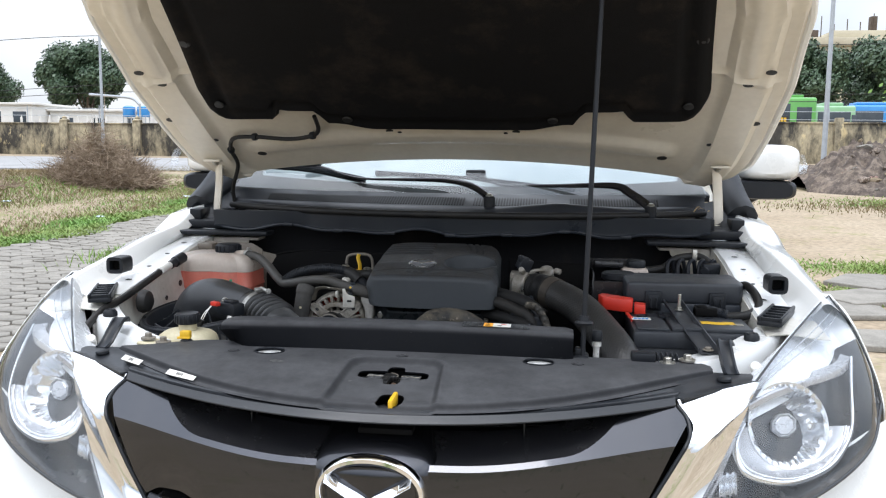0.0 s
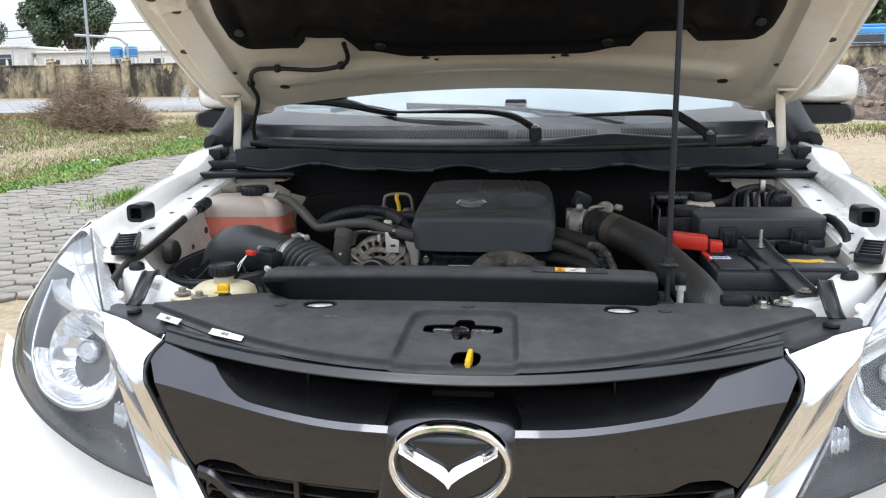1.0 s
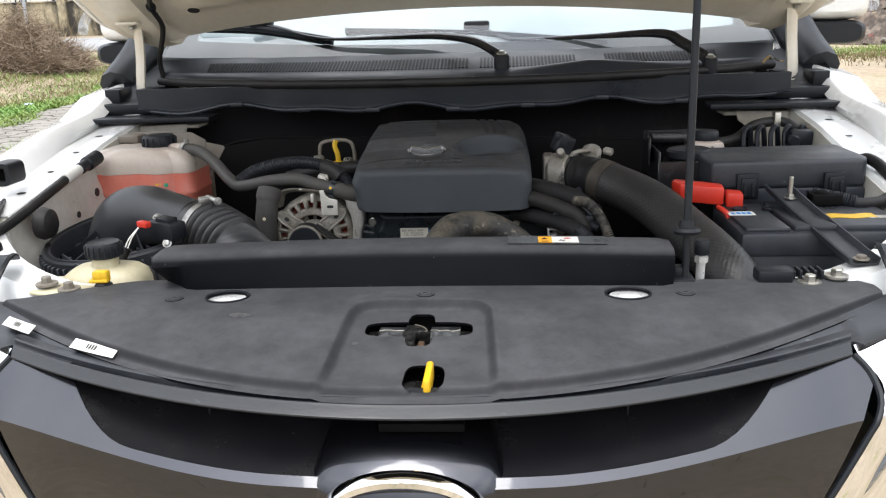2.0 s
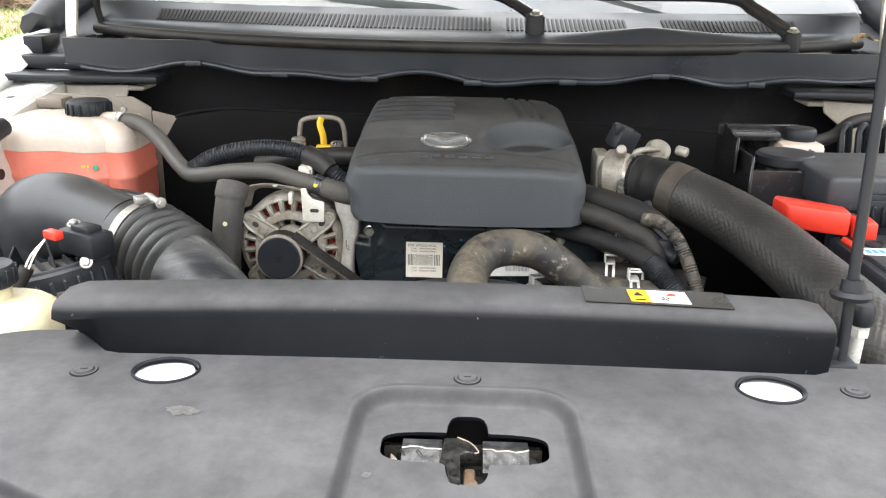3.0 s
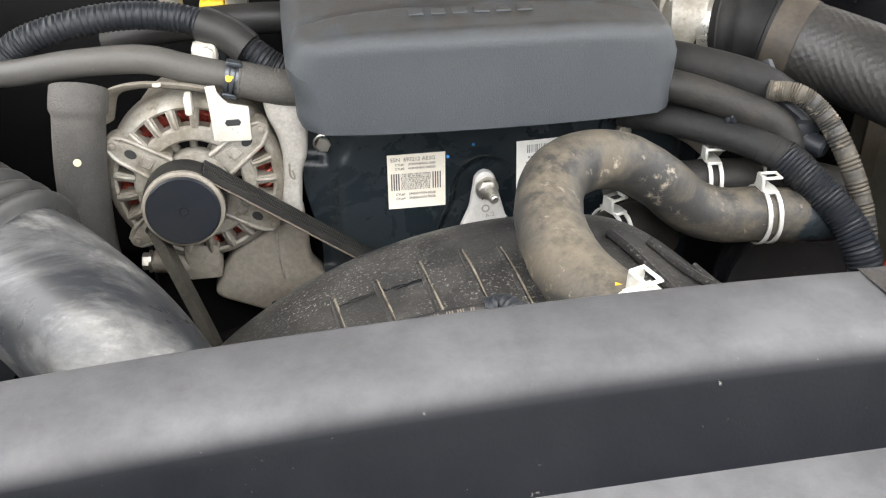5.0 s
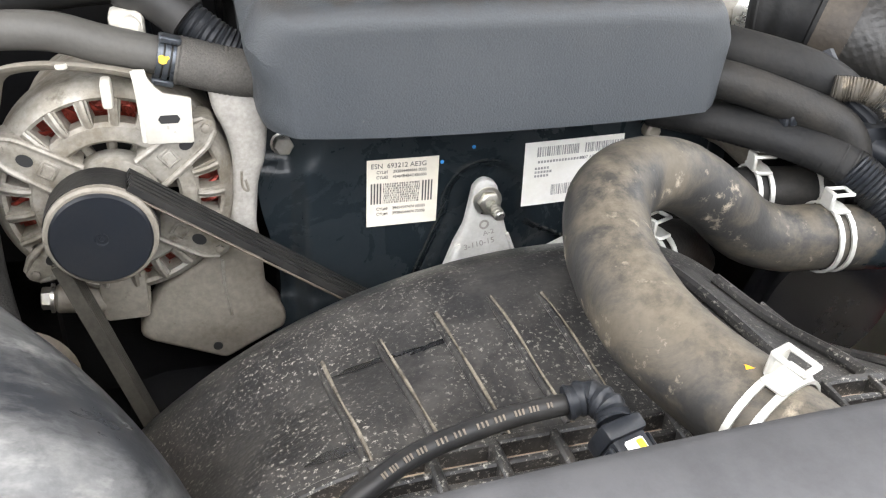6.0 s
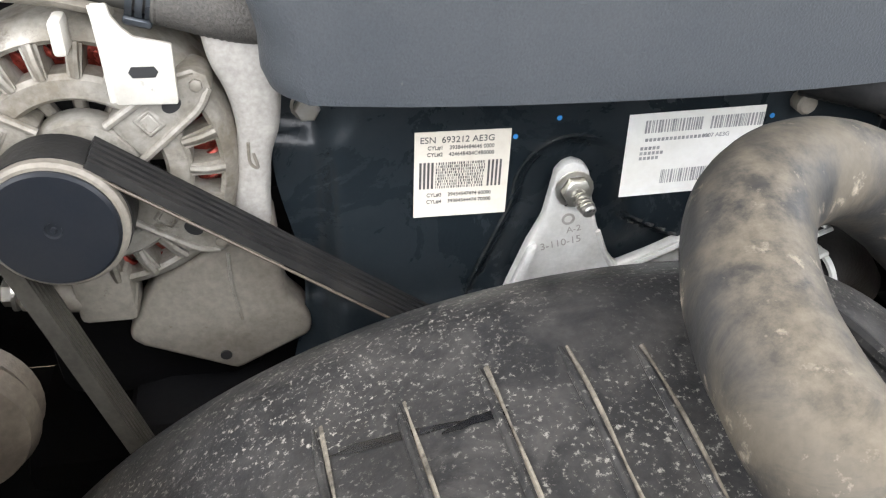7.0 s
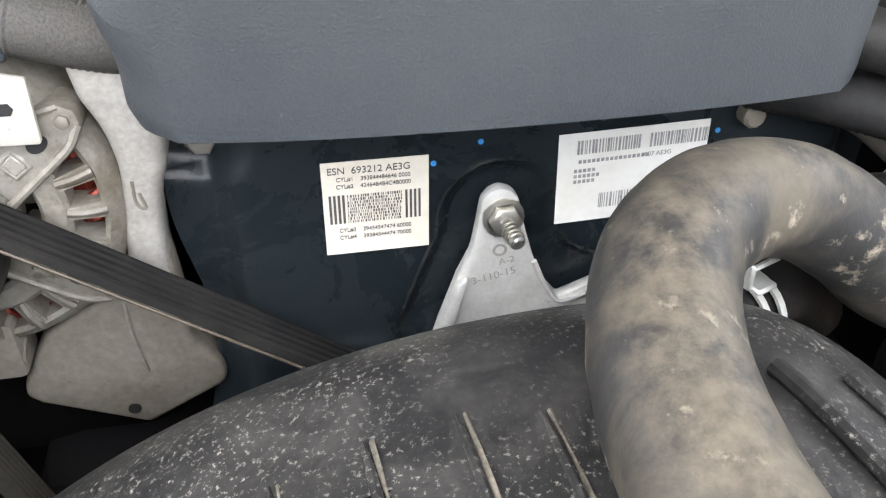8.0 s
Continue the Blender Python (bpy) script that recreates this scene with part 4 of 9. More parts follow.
def inner_relief(x, s):
    """Pressed beads of the inner panel."""
    a = abs(x)
    e = bon_half(s) - a
    h = 0.012 - 0.016 * smooth01((0.022 - e) / 0.012)
    h += 0.018 * smooth01((e - 0.052) / 0.014) * smooth01((0.165 - e) / 0.018)
    h += 0.008 * smooth01((e - 0.085) / 0.012) * smooth01((0.135 - e) / 0.012) * smooth01((s - 0.50) / 0.03)
    s0 = s - 0.12 * (1 - (a / 0.74) ** 2)
    h += 0.014 * smooth01((s0 - 0.05) / 0.03) * smooth01((0.14 - s0) / 0.03) * smooth01((0.62 - a) / 0.05)
    h += 0.010 * smooth01((0.012 - abs(s - 0.525 + 0.28 * (a - 0.62))) / 0.010) * smooth01((e - 0.02) / 0.03)
    return h


def f_inner(u, v):
    k = 2 * u - 1
    p = bon_pt(u, v, 0)
    s = (BON_Z - p.z) / -S30
    return bon(p.x, s, inner_relief(p.x, s))


bonnet = part("bonnet", sheet(lambda u, v: bon_pt(u, v, -0.028 - 0.02 * math.sin(math.pi * u) * math.sin(math.pi * min(v, 0.9))), 40, 30, 0.0015), M_WHITE, truck, "white bonnet propped open")
part("inner_panel", sheet(f_inner, 170, 110, 0.0012), M_SHADEPAINT, bonnet, "cream-white painted inner panel with pressed beads")
rim = [bon_pt(u, 0, -0.008) for u in np.linspace(0, 1, 41)]
part("hem", join(tube([bon_pt(0, v, -0.010) for v in np.linspace(0, 1, 21)], 0.012, 60, 8, flat=0.9), tube([bon_pt(1, v, -0.010) for v in np.linspace(0, 1, 21)], 0.012, 60, 8, flat=0.9), tube(rim, 0.012, 60, 8), tube([bon_pt(u, 1, -0.010) for u in np.linspace(0, 1, 21)], 0.012, 40, 8)), M_WHITE, bonnet)


def pad_half(s):
    return 0.642 - 0.03 * smooth01((0.34 - s) / 0.05) - 0.115 * max(0.0, s - 0.38)


def pad_start(x):
    a = abs(x)
    notch = 0.062 * smooth01((a - 0.318) / 0.028) * smooth01((0.472 - a) / 0.028)
    return 0.273 + 0.028 * smooth01((a - 0.2) / 0.11) + 0.018 * smooth01((a - 0.42) / 0.05) + notch + 0.06 * smooth01((a - 0.575) / 0.075) ** 2


def f_pad(u, v):
    k = 2 * u - 1
    s = 0.30 + 0.86 * v
    x = k * pad_half(s)
    s = pad_start(x) + (1.14 - pad_start(x)) * v
    e = min(1 - abs(k), v * 1.5, (1 - v) * 1.5)
    quilt = 0.020 * smooth01(e / 0.025) - 0.010 * smooth01((e - 0.05) / 0.02) + 0.012 * smooth01((e - 0.085) / 0.03)
    return bon(x, s, 0.016 + quilt + 0.002 * noise.noise((x * 9, s * 9, 0)))


pad = part("insulation", sheet(f_pad, 90, 50, 0.004), M_FELT, bonnet, "black felt insulation pad", sharp=60)
for x, s in ((-0.6, 0.40), (0.6, 0.40), (-0.59, 0.66), (0.59, 0.66), (-0.02, 0.75), (-0.27, 0.33), (0.27, 0.33)):
    part("pad_clip", lathe([(0, 0), (0.014, 0), (0.012, 0.004), (0, 0.005)], toward(bon(x, s, 0.036), (0, -S30, -C30)), 18), M_INK, pad)
part("pad_label", prism([(-0.065, -0.018), (0.065, -0.018), (0.055, 0.018), (-0.055, 0.018)], 0.001, 0, 1, toward(bon(0.07, 0.405, 0.0405), (0, -S30, -C30)) @ Matrix.Rotation(math.pi, 4, "Z")), M_OLDLABEL, pad, "worn grey label")
for sx in (-1, 1):
    for x, s, r in ((0.763, 0.533, 0.011), (0.7235, 0.485, 0.012), (0.7785, 0.300, 0.011), (0.685, 0.199, 0.008), (0.570, 0.1245, 0.012), (0.173, 0.2425, 0.009), (0.145, 0.240, 0.005)):
        part("drain_hole", lathe([(0, 0), (r, 0), (r, 0.0015), (0, 0.0015)], toward(bon(sx * x, s, inner_relief(x, s) + 0.0005), (0, -S30, -C30)) @ Matrix.Diagonal((1.15, 0.8, 1, 1)), 16), M_INK, bonnet)
    part("hinge", flip(join(tube(((0.742, 1.125, 1.27), (0.742, 1.122, 1.31), (0.738, 1.13, 1.38), (0.728, 1.11, 1.447)), 0.020, 16, 8, flat=0.45), box(0.705, 0.755, 1.05, 1.14, 1.445, 1.452, 0.002, 1), box(0.70, 0.78, 1.10, 1.2, 1.255, 1.285, 0.003)), sx), M_SHADEPAINT, truck, "off-white painted bonnet hinge")
    part("hinge_bolt", flip(hexbolt((0.725, 1.075, 1.442), (0, -S30, -C30), 0.007, 0.007), sx), M_STEEL, truck)
washer = [bon(-0.36, 0.335, 0.03), bon(-0.365, 0.27, 0.03), bon(-0.39, 0.235, 0.03), bon(-0.46, 0.215, 0.03), bon(-0.56, 0.225, 0.03), bon(-0.625, 0.215, 0.03), bon(-0.655, 0.15, 0.03), bon(-0.665, 0.06, 0.03), Vector((-0.70, 1.145, 1.36)), Vector((-0.695, 1.16, 1.30))]
part("washer_hose", tube(washer, 0.006, 70, 8), M_RUBBER, bonnet, "black washer hose clipped to the bonnet")
for k in (2, 4, 6):
    part("hose_clip", lathe([(0, -0.006), (0.010, -0.006), (0.011, 0), (0.010, 0.006), (0, 0.006)], toward(washer[k], washer[k + 1] - washer[k]), 12), M_BLACK, bonnet)

# prop rod with its foot and grommet
rod_ob = part("prop_rod", tube(((0.339, 0.238, 1.085), (0.342, 0.252, 1.22), (0.350, 0.290, 1.5), (0.362, 0.35, 1.86)), 0.005, 30, 12), M_BLACK, truck, "thin black bonnet prop rod")
part("rod_collar", join(lathe([(0.006, -0.004), (0.016, -0.004), (0.018, 0), (0.016, 0.004), (0.006, 0.004)], toward((0.3405, 0.245, 1.166), (0.01, 0.12, 1)), 20), lathe([(0.006, 0.004), (0.010, 0.004), (0.009, 0.014), (0.006, 0.014)], toward((0.3405, 0.245, 1.166), (0.01, 0.12, 1)), 16)), M_BLACK, rod_ob)
part("rod_bracket", join(box(0.322, 0.352, 0.228, 0.268, 1.085, 1.105, 0.004), box(0.325, 0.345, 0.238, 0.258, 1.10, 1.118, 0.003)), M_BLACK, rod_ob)

# ---------------------------------------------------------------- cowl, windscreen and cab
def cowl_front(x):
    return 0.925 + 0.23 * (abs(x) / 0.7) ** 2.4


def f_cowl(u, v):
    x = 0.71 * (2 * u - 1)
    y0, y1 = cowl_front(x), 1.080 + 0.10 * (x / 0.71) ** 2
    peak = 0.017 * max(0.0, 1 - abs(x - 0.29) / 0.19) * smooth01(1 - abs(v - 0.22) / 0.22)
    return (x, y0 + (y1 - y0) * v, 1.314 + 0.003 * math.sin(math.pi * min(1, v * 3)) + 0.046 * v + peak)


cowl = part("cowl", sheet(f_cowl, 70, 20, 0.003), M_COWL, truck, "weathered black plastic cowl below the windscreen")
slot_me = bpy.data.meshes.new("vent_slot")
bm = box(-0.0021, 0.0021, 0, 1, -0.001, 0.0046, 0, 1)
finish(bm)
bm.to_mesh(slot_me)
bm.free()
slot_me.materials.append(M_INK)
for k in range(150):
    x = -0.57 + 1.14 * k / 149
    if abs(x - 0.04) < 0.012 or abs(x - 0.29) < 0.03:
        continue
    a, b = Vector(f_cowl(x / 1.42 + 0.5, 0.40)), Vector(f_cowl(x / 1.42 + 0.5, 0.76))
    shared_part("vent_slot", slot_me, cowl, Matrix.Translation(a) @ Matrix.Rotation(math.atan2(b.z - a.z, b.y - a.y), 4, "X") @ Matrix.Diagonal((1, (b - a).length, 1, 1)))
seal = [(x, cowl_front(x) - 0.004, 1.313) for x in np.linspace(-0.71, 0.71, 21)]
part("weatherstrip", tube(seal, 0.0095, 70, 10), M_RUBBER, cowl, "black rubber weatherstrip")


def f_face(u, v):
    x = 0.70 * (2 * u - 1)
    wav = 0.006 * math.sin(17 * x) + 0.005 * math.sin(31 * x + 1)
    y = min(cowl_front(x), 0.99)
    return (x, y + 0.004 + 0.006 * v + 0.010 * smooth01((v - 0.9) / 0.1) * -1, 1.309 - (0.049 + wav * v) * v)


face_ob = part("cowl_face", sheet(f_face, 80, 12, 0.004), M_TRIM, cowl, "black plastic bulkhead trim with a wavy edge")
for v_, r_ in ((0.97, 0.0040),):
    part("trim_bead", tube([Vector(f_face(u, v_)) + Vector((0, -0.002, 0)) for u in np.linspace(0.02, 0.98, 41)], r_, 120, 8), M_TRIM, face_ob)
for u_ in (0.16, 0.27, 0.38, 0.50, 0.61, 0.72, 0.84):
    p = Vector(f_face(u_, 0.97))
    part("trim_clip", box(p.x - 0.014, p.x + 0.014, p.y - 0.010, p.y + 0.002, p.z - 0.005, p.z + 0.004, 0.0015), M_TRIM, face_ob)
for sx in (-1, 1):
    part("corner_cover", flip(join(box(0.53, 0.80, 0.955, 1.03, 1.238, 1.25, 0.004), box(0.66, 0.82, 1.02, 1.10, 1.25, 1.275, 0.006), box(0.695, 0.72, 1.05, 1.12, 1.27, 1.305, 0.003), box(0.765, 0.80, 1.05, 1.12, 1.27, 1.305, 0.003)), sx), M_BLACK, cowl, "black plastic corner cover")
    part("wing_liner", flip(join(sheet(lambda u, v: (0.70 + (edge_x(1.04 + 0.40 * u) - 0.010 - 0.70) * v, 1.04 + 0.40 * u, edge_z(1.04 + 0.40 * u) - 0.014 - 0.010 * math.sin(math.pi * v)), 14, 6, 0.004), loft([[(0.79, 1.04, 1.255), (0.83, 1.04, 1.265), (0.82, 1.04, 1.24)], [(0.785, 1.25, 1.27), (0.82, 1.25, 1.36), (0.815, 1.25, 1.26)]]), loft([[(0.70, 1.035, 1.252), (0.79, 1.035, 1.262), (0.79, 1.035, 1.24), (0.70, 1.035, 1.24)], [(0.70, 1.25, 1.335), (0.80, 1.25, 1.352), (0.80, 1.25, 1.25), (0.70, 1.25, 1.25)]])), sx), M_BLACK, truck, "black plastic liner below the hinge")
part("leaf_debris", join(*[sheet(lambda u, v: (0.668 + 0.012 * k + 0.02 * u, 1.075 + 0.02 * v + 0.004 * k, 1.322 + 0.008 * math.sin(3 * u + k) + 0.012 * u), 4, 3) for k in range(3)]), surface("dry_leaf", (0.42, 0.30, 0.10), 0.7, 0, (0.3, 0.18, 0.06), 40), cowl, "dry leaf caught at the cowl corner")


def f_glass(u, v):
    x = (0.72 - 0.10 * v) * (2 * u - 1)
    k = (2 * u - 1) ** 2
    return (x, 1.082 + 0.11 * k + 0.80 * v, 1.361 + 0.005 * k + 0.455 * v ** 0.95)


ws = part("windscreen", orient(sheet(f_glass, 40, 20), (0, -1, 1)), M_GLASS, truck, "sloping windscreen reflecting the sky", fix=False)
ws.visible_shadow = False
part("frit", sheet(lambda u, v: Vector(f_glass(u, v * min(1.0, 0.056 + 0.040 * (2 * u - 1) ** 2 + 0.95 * max(0.0, (abs(2 * u - 1) - 0.895) / 0.06) ** 3))) + Vector((0, 0.004, -0.009)), 160, 8), M_INK, truck, "black printed border of the windscreen")
part("sunshade", sheet(lambda u, v: Vector(f_glass(0.02 + 0.96 * u, 0.03 + 0.94 * v)) + Vector((0, 0.01, -0.016 + 0.003 * math.sin(40 * u))), 60, 8, 0.003), surface("pale_sunshade", (0.36, 0.40, 0.42), 0.6, 0, (0.28, 0.32, 0.35), 3, (0.4, 0.65), 20, 0.05, 0.1), truck, "pale grey sunshade behind the windscreen")
part("dashboard", sheet(lambda u, v: (0.74 * (2 * u - 1), 1.26 + 0.5 * v, 1.36 + 0.03 * math.sin(math.pi * v) - 0.02 * v), 20, 10, 0.02), M_COWL, truck)
# wipers
WIPERS = ((((0.101, 0.985, 1.353), (0.085, 1.000, 1.368), (0.040, 1.045, 1.389), (-0.034, 1.090, 1.400), (-0.150, 1.110, 1.400), (-0.275, 1.130, 1.399), (-0.350, 1.165, 1.408), (-0.420, 1.200, 1.427), (-0.472, 1.220, 1.436)), ((-0.640, 1.260, 1.435), (-0.470, 1.215, 1.425), (-0.288, 1.150, 1.396))),
          (((0.546, 1.050, 1.330), (0.530, 1.060, 1.345), (0.490, 1.085, 1.372), (0.445, 1.100, 1.391), (0.300, 1.120, 1.388), (0.145, 1.140, 1.385), (0.100, 1.165, 1.394), (0.044, 1.190, 1.414)), ((-0.265, 1.200, 1.415), (0.044, 1.178, 1.400), (0.338, 1.140, 1.373))))
for pts, blade in WIPERS:
    wp = part("wiper", tube(pts, lambda t: 0.0135 - 0.0080 * smooth01((t - 0.30) / 0.35), 60, 10, flat=0.65), M_GLOSSBLACK, truck, "black wiper arm with blade")
    part("blade", join(tube(blade, 0.0065, 30, 8, flat=1.4), tube([Vector(q) + Vector((0, 0.006, -0.010)) for q in blade], 0.004, 30, 6)), M_BLACK, wp)
    part("blade_cap", moved(box(-0.030, 0.030, -0.014, 0.014, -0.004, 0.015, 0.006), Matrix.Translation(pts[-1])), M_BLACK, wp)
    part("pivot_boss", rod(Vector(pts[0]) + Vector((0, 0, -0.03)), Vector(pts[0]) + Vector((0, 0, 0.010)), 0.016, 16), M_BLACK, wp)
    part("pivot_nut", hexbolt(Vector(pts[0]) + Vector((0, -0.004, 0.010)), (0, -0.3, 1), 0.007, 0.006), M_STEEL, wp)



def cab_ring(y, top, half, low=0.42):
    return [(-0.90, y, low), (-0.93, y, 0.70), (-0.93, y, 1.05), (-0.885, y, 1.26), (-half - 0.04, y, top - 0.10), (-half, y, top - 0.02), (-half * 0.7, y, top),
            (half * 0.7, y, top), (half, y, top - 0.02), (half + 0.04, y, top - 0.10), (0.885, y, 1.26), (0.93, y, 1.05), (0.93, y, 0.70), (0.90, y, low)]


part("cab_body", loft([cab_ring(1.44, 1.30, 0.80), cab_ring(1.88, 1.32, 0.80), cab_ring(3.45, 1.32, 0.80)]), M_WHITE, truck, "white cab body")
part("cab_roof", loft([cab_ring(1.90, 1.80, 0.60, 1.76)[4:10], cab_ring(2.2, 1.84, 0.60, 1.76)[4:10], cab_ring(2.9, 1.84, 0.60, 1.76)[4:10], cab_ring(3.4, 1.79, 0.60, 1.76)[4:10]]), M_WHITE, truck)
for sx in (-1, 1):
    for pl_pts, pl_r in ((((0.80, 1.25, 1.34), (0.74, 1.55, 1.58), (0.65, 1.92, 1.78)), 0.028), (((0.86, 2.45, 1.30), (0.66, 2.45, 1.78)), 0.04), (((0.86, 3.42, 1.30), (0.64, 3.30, 1.76)), 0.06)):
        part("pillar", flip(tube(pl_pts, pl_r, 12, 8), sx), M_WHITE, truck)
    part("pillar_trim", flip(tube(((0.815, 1.16, 1.30), (0.80, 1.26, 1.36), (0.775, 1.40, 1.475)), 0.046, 14, 10), sx), M_BLACK, truck, "black pillar foot trim")
    g = part("side_window", orient(flip(sheet(lambda u, v: (0.87 - 0.2 * v, 1.55 + 1.85 * u + 0.35 * v * (1 - u) - 0.1 * v * u, 1.30 + 0.46 * v), 10, 6), sx), (sx, 0, 0.3)), M_GLASS, truck, fix=False)
    g.visible_shadow = False
    mir = part("door_mirror", flip(loft([[((0.985 if sx > 0 else 0.945) + 0.10 * q * math.copysign(abs(math.cos(a)) ** 0.45, math.cos(a)), 1.60 + y, 1.455 + 0.060 * q * math.copysign(abs(math.sin(a)) ** 0.5, math.sin(a))) for a in np.linspace(0, math.tau, 25)[:-1]] for y, q in ((-0.055, 0.6), (-0.045, 0.8), (-0.02, 0.94), (0.02, 1.0), (0.07, 1.0))]), sx), M_WHITE, truck, "white door mirror with black lower shell")
    part("lower_shell", flip(loft([[((0.955 if sx > 0 else 0.935) + 0.125 * q * math.copysign(abs(math.cos(a)) ** 0.4, math.cos(a)), 1.60 + y, 1.365 + 0.033 * q * math.copysign(abs(math.sin(a)) ** 0.6, math.sin(a))) for a in np.linspace(0, math.tau, 25)[:-1]] for y, q in ((-0.05, 0.8), (-0.035, 0.92), (0.0, 1.0), (0.07, 1.0))]), sx), M_BLACK, mir)
    part("lamp_strip", flip(tube(((1.085, 1.57, 1.43), (1.095, 1.60, 1.45), (1.09, 1.62, 1.475)), 0.014, 10, 8), sx), M_LENS, mir)
    part("mirror_foot", flip(tube(((0.97, 1.62, 1.37), (0.90, 1.62, 1.33), (0.86, 1.62, 1.32)), 0.03, 10, 10), sx), M_BLACK, mir)
    for y in (0.87, 4.15):
        wh = part("wheel", lathe([(0.23, -0.12), (0.36, -0.115), (0.385, -0.09), (0.39, 0), (0.385, 0.09), (0.36, 0.115), (0.23, 0.12)], toward((sx * 0.80, y, 0.39), (1, 0, 0)), 40), M_RUBBER, truck, "black tyre on alloy wheel")
        part("rim", lathe([(0, 0.05), (0.06, 0.06), (0.08, 0.045), (0.20, 0.07), (0.235, 0.11), (0.235, -0.11), (0, -0.11)], toward((sx * 0.80, y, 0.39), (sx, 0, 0)), 30), M_ALU, wh)
part("load_bed", join(box(-0.93, -0.86, 3.5, 5.2, 0.6, 1.27, 0.02), box(0.86, 0.93, 3.5, 5.2, 0.6, 1.27, 0.02), box(-0.9, 0.9, 5.14, 5.2, 0.6, 1.27, 0.02), box(-0.9, 0.9, 3.5, 3.56, 0.6, 1.27, 0.02), box(-0.9, 0.9, 3.5, 5.2, 0.6, 0.68, 0.01)), M_WHITE, truck, "white load bed")
part("chassis", box(-0.45, 0.45, 0.9, 5.1, 0.38, 0.56, 0.02), M_DARK, truck)


# ---------------------------------------------------------------- engine bay: radiator cover
cover = thing("radiator_cover", (0, 0.1, 1.06), "dusty black plastic cover clipped over the radiator support", "cover")


def cover_front(x):
    return -0.061 + 0.72 * x * x


def cover_back(x):
    if x > 0:
        return 0.240 - 0.055 * smooth01((x - 0.55) / 0.05)
    a = -x
    return 0.240 + 0.02 * smooth01((a - 0.33) / 0.04) - 0.075 * smooth01((a - 0.39) / 0.19)


def latch_rim(x, y):
    """Distance from the rim of the sunk latch field with its rounded corners, negative inside."""
    w = 0.081 + 0.05 * (0.158 - y)
    r = 0.030
    d = math.hypot(max(abs(x) - w + r, 0.0), max(y - 0.154 + r, 0.0)) - r
    if abs(x) < w - r and y < 0.154 - r:
        d = max(abs(x) - w, y - 0.154)
    return d


def cover_z(x, y):
    z = 1.101 - 0.026 * smooth01((0.17 - y) / 0.26) + 0.003 * math.cos(4 * x)
    z -= 0.009 * smooth01((cover_front(x) + 0.022 - y) / 0.012)
    d = latch_rim(x, y)
    fade = 1 - 0.7 * smooth01((0.0 - y) / 0.05)
    sunk = 0.0090 * smooth01(0.5 - d / 0.014)
    bead = 0.0017 * math.exp(-((d - 0.008) / 0.0036) ** 2)
    return z - (sunk - bead) * fade


def f_cover(u, v):
    x = 0.572 * (2 * u - 1)
    y0, y1 = cover_front(x), cover_back(x)
    y = y0 + (y1 - y0) * v
    return (x, y, cover_z(x, y))


HOLES = ((-0.2565, 0.180, 0.027, 0.0225, 2), (0.2575, 0.182, 0.027, 0.0225, 2), (0.001, 0.094, 0.064, 0.018, 4), (0.003, 0.094, 0.0165, 0.040, 4), (0.016, -0.016, 0.022, 0.029, 4))
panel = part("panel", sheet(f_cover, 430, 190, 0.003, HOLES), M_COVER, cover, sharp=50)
for x in (-0.2565, 0.2575):
    part("hole_rim", moved(lathe([(0.0268, -0.001), (0.0275, 0.0012), (0.0292, 0.0006), (0.0295, -0.002), (0.0268, -0.003)], None, 40), Matrix.Translation((x, 0.18, 1.1035)) @ Matrix.Diagonal((1, 0.84, 1, 1))), M_BLACK, panel)
for x, y in ((-0.3265, 0.1765), (0.002, 0.180), (0.329, 0.183), (-0.455, 0.247)):
    z = cover_z(x, y + 0.006) + 0.0006
    part("push_clip", join(lathe([(0, 0.0015), (0.0075, 0.0018), (0.009, 0.0004), (0.011, 0.0006), (0.0122, -0.001), (0.0122, -0.004)], Matrix.Translation((x, y, z)), 24), box(x - 0.003, x + 0.003, y - 0.0008, y + 0.0008, z + 0.0012, z + 0.0022, 0, 1)), M_COVER, panel, "black push clip")
part("yellow_clip", join(prism([(-0.010, -0.006), (0.011, -0.005), (0.013, 0.006), (-0.008, 0.007)], 0.016, 0.003, 2, Matrix.Translation((-0.457, 0.245, 1.105))), box(-0.472, -0.445, 0.238, 0.250, 1.104, 1.109, 0.002)), M_YELLOW, panel, "yellow plastic push clip")


def ridge_y(x):
    q = x / 0.34
    return 0.0045 - 0.023 * q * q


prof = ((0.214, 1.090), (0.2165, 1.104), (0.2250, 1.136), (0.2272, 1.1425), (0.2325, 1.1478), (0.241, 1.1503), (0.281, 1.1515), (0.288, 1.147), (0.290, 1.135), (0.290, 1.05), (0.262, 1.05))
rings = []
for k in range(49):
    x = -0.368 + 0.689 * k / 48
    e = min(1.0, min((x + 0.368) / 0.02, (0.3215 - x) / 0.006))
    q = 0.75 + 0.25 * math.sqrt(max(0.0, 1 - (1 - e) ** 2))
    hook = smooth01((-0.315 - x) / 0.045)
    rings.append([(x, 0.262 + (y - 0.262) * q + ridge_y(x) * smooth01((z - 1.10) / 0.03) - 0.003 * (z < 1.12) + 0.034 * hook * (z < 1.13 and y < 0.26), 1.05 + (z - 1.05) * (0.86 + 0.14 * q)) for y, z in prof])
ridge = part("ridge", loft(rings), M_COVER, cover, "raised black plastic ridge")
# warning sticker on the ridge
sy = ridge_y(0.185)


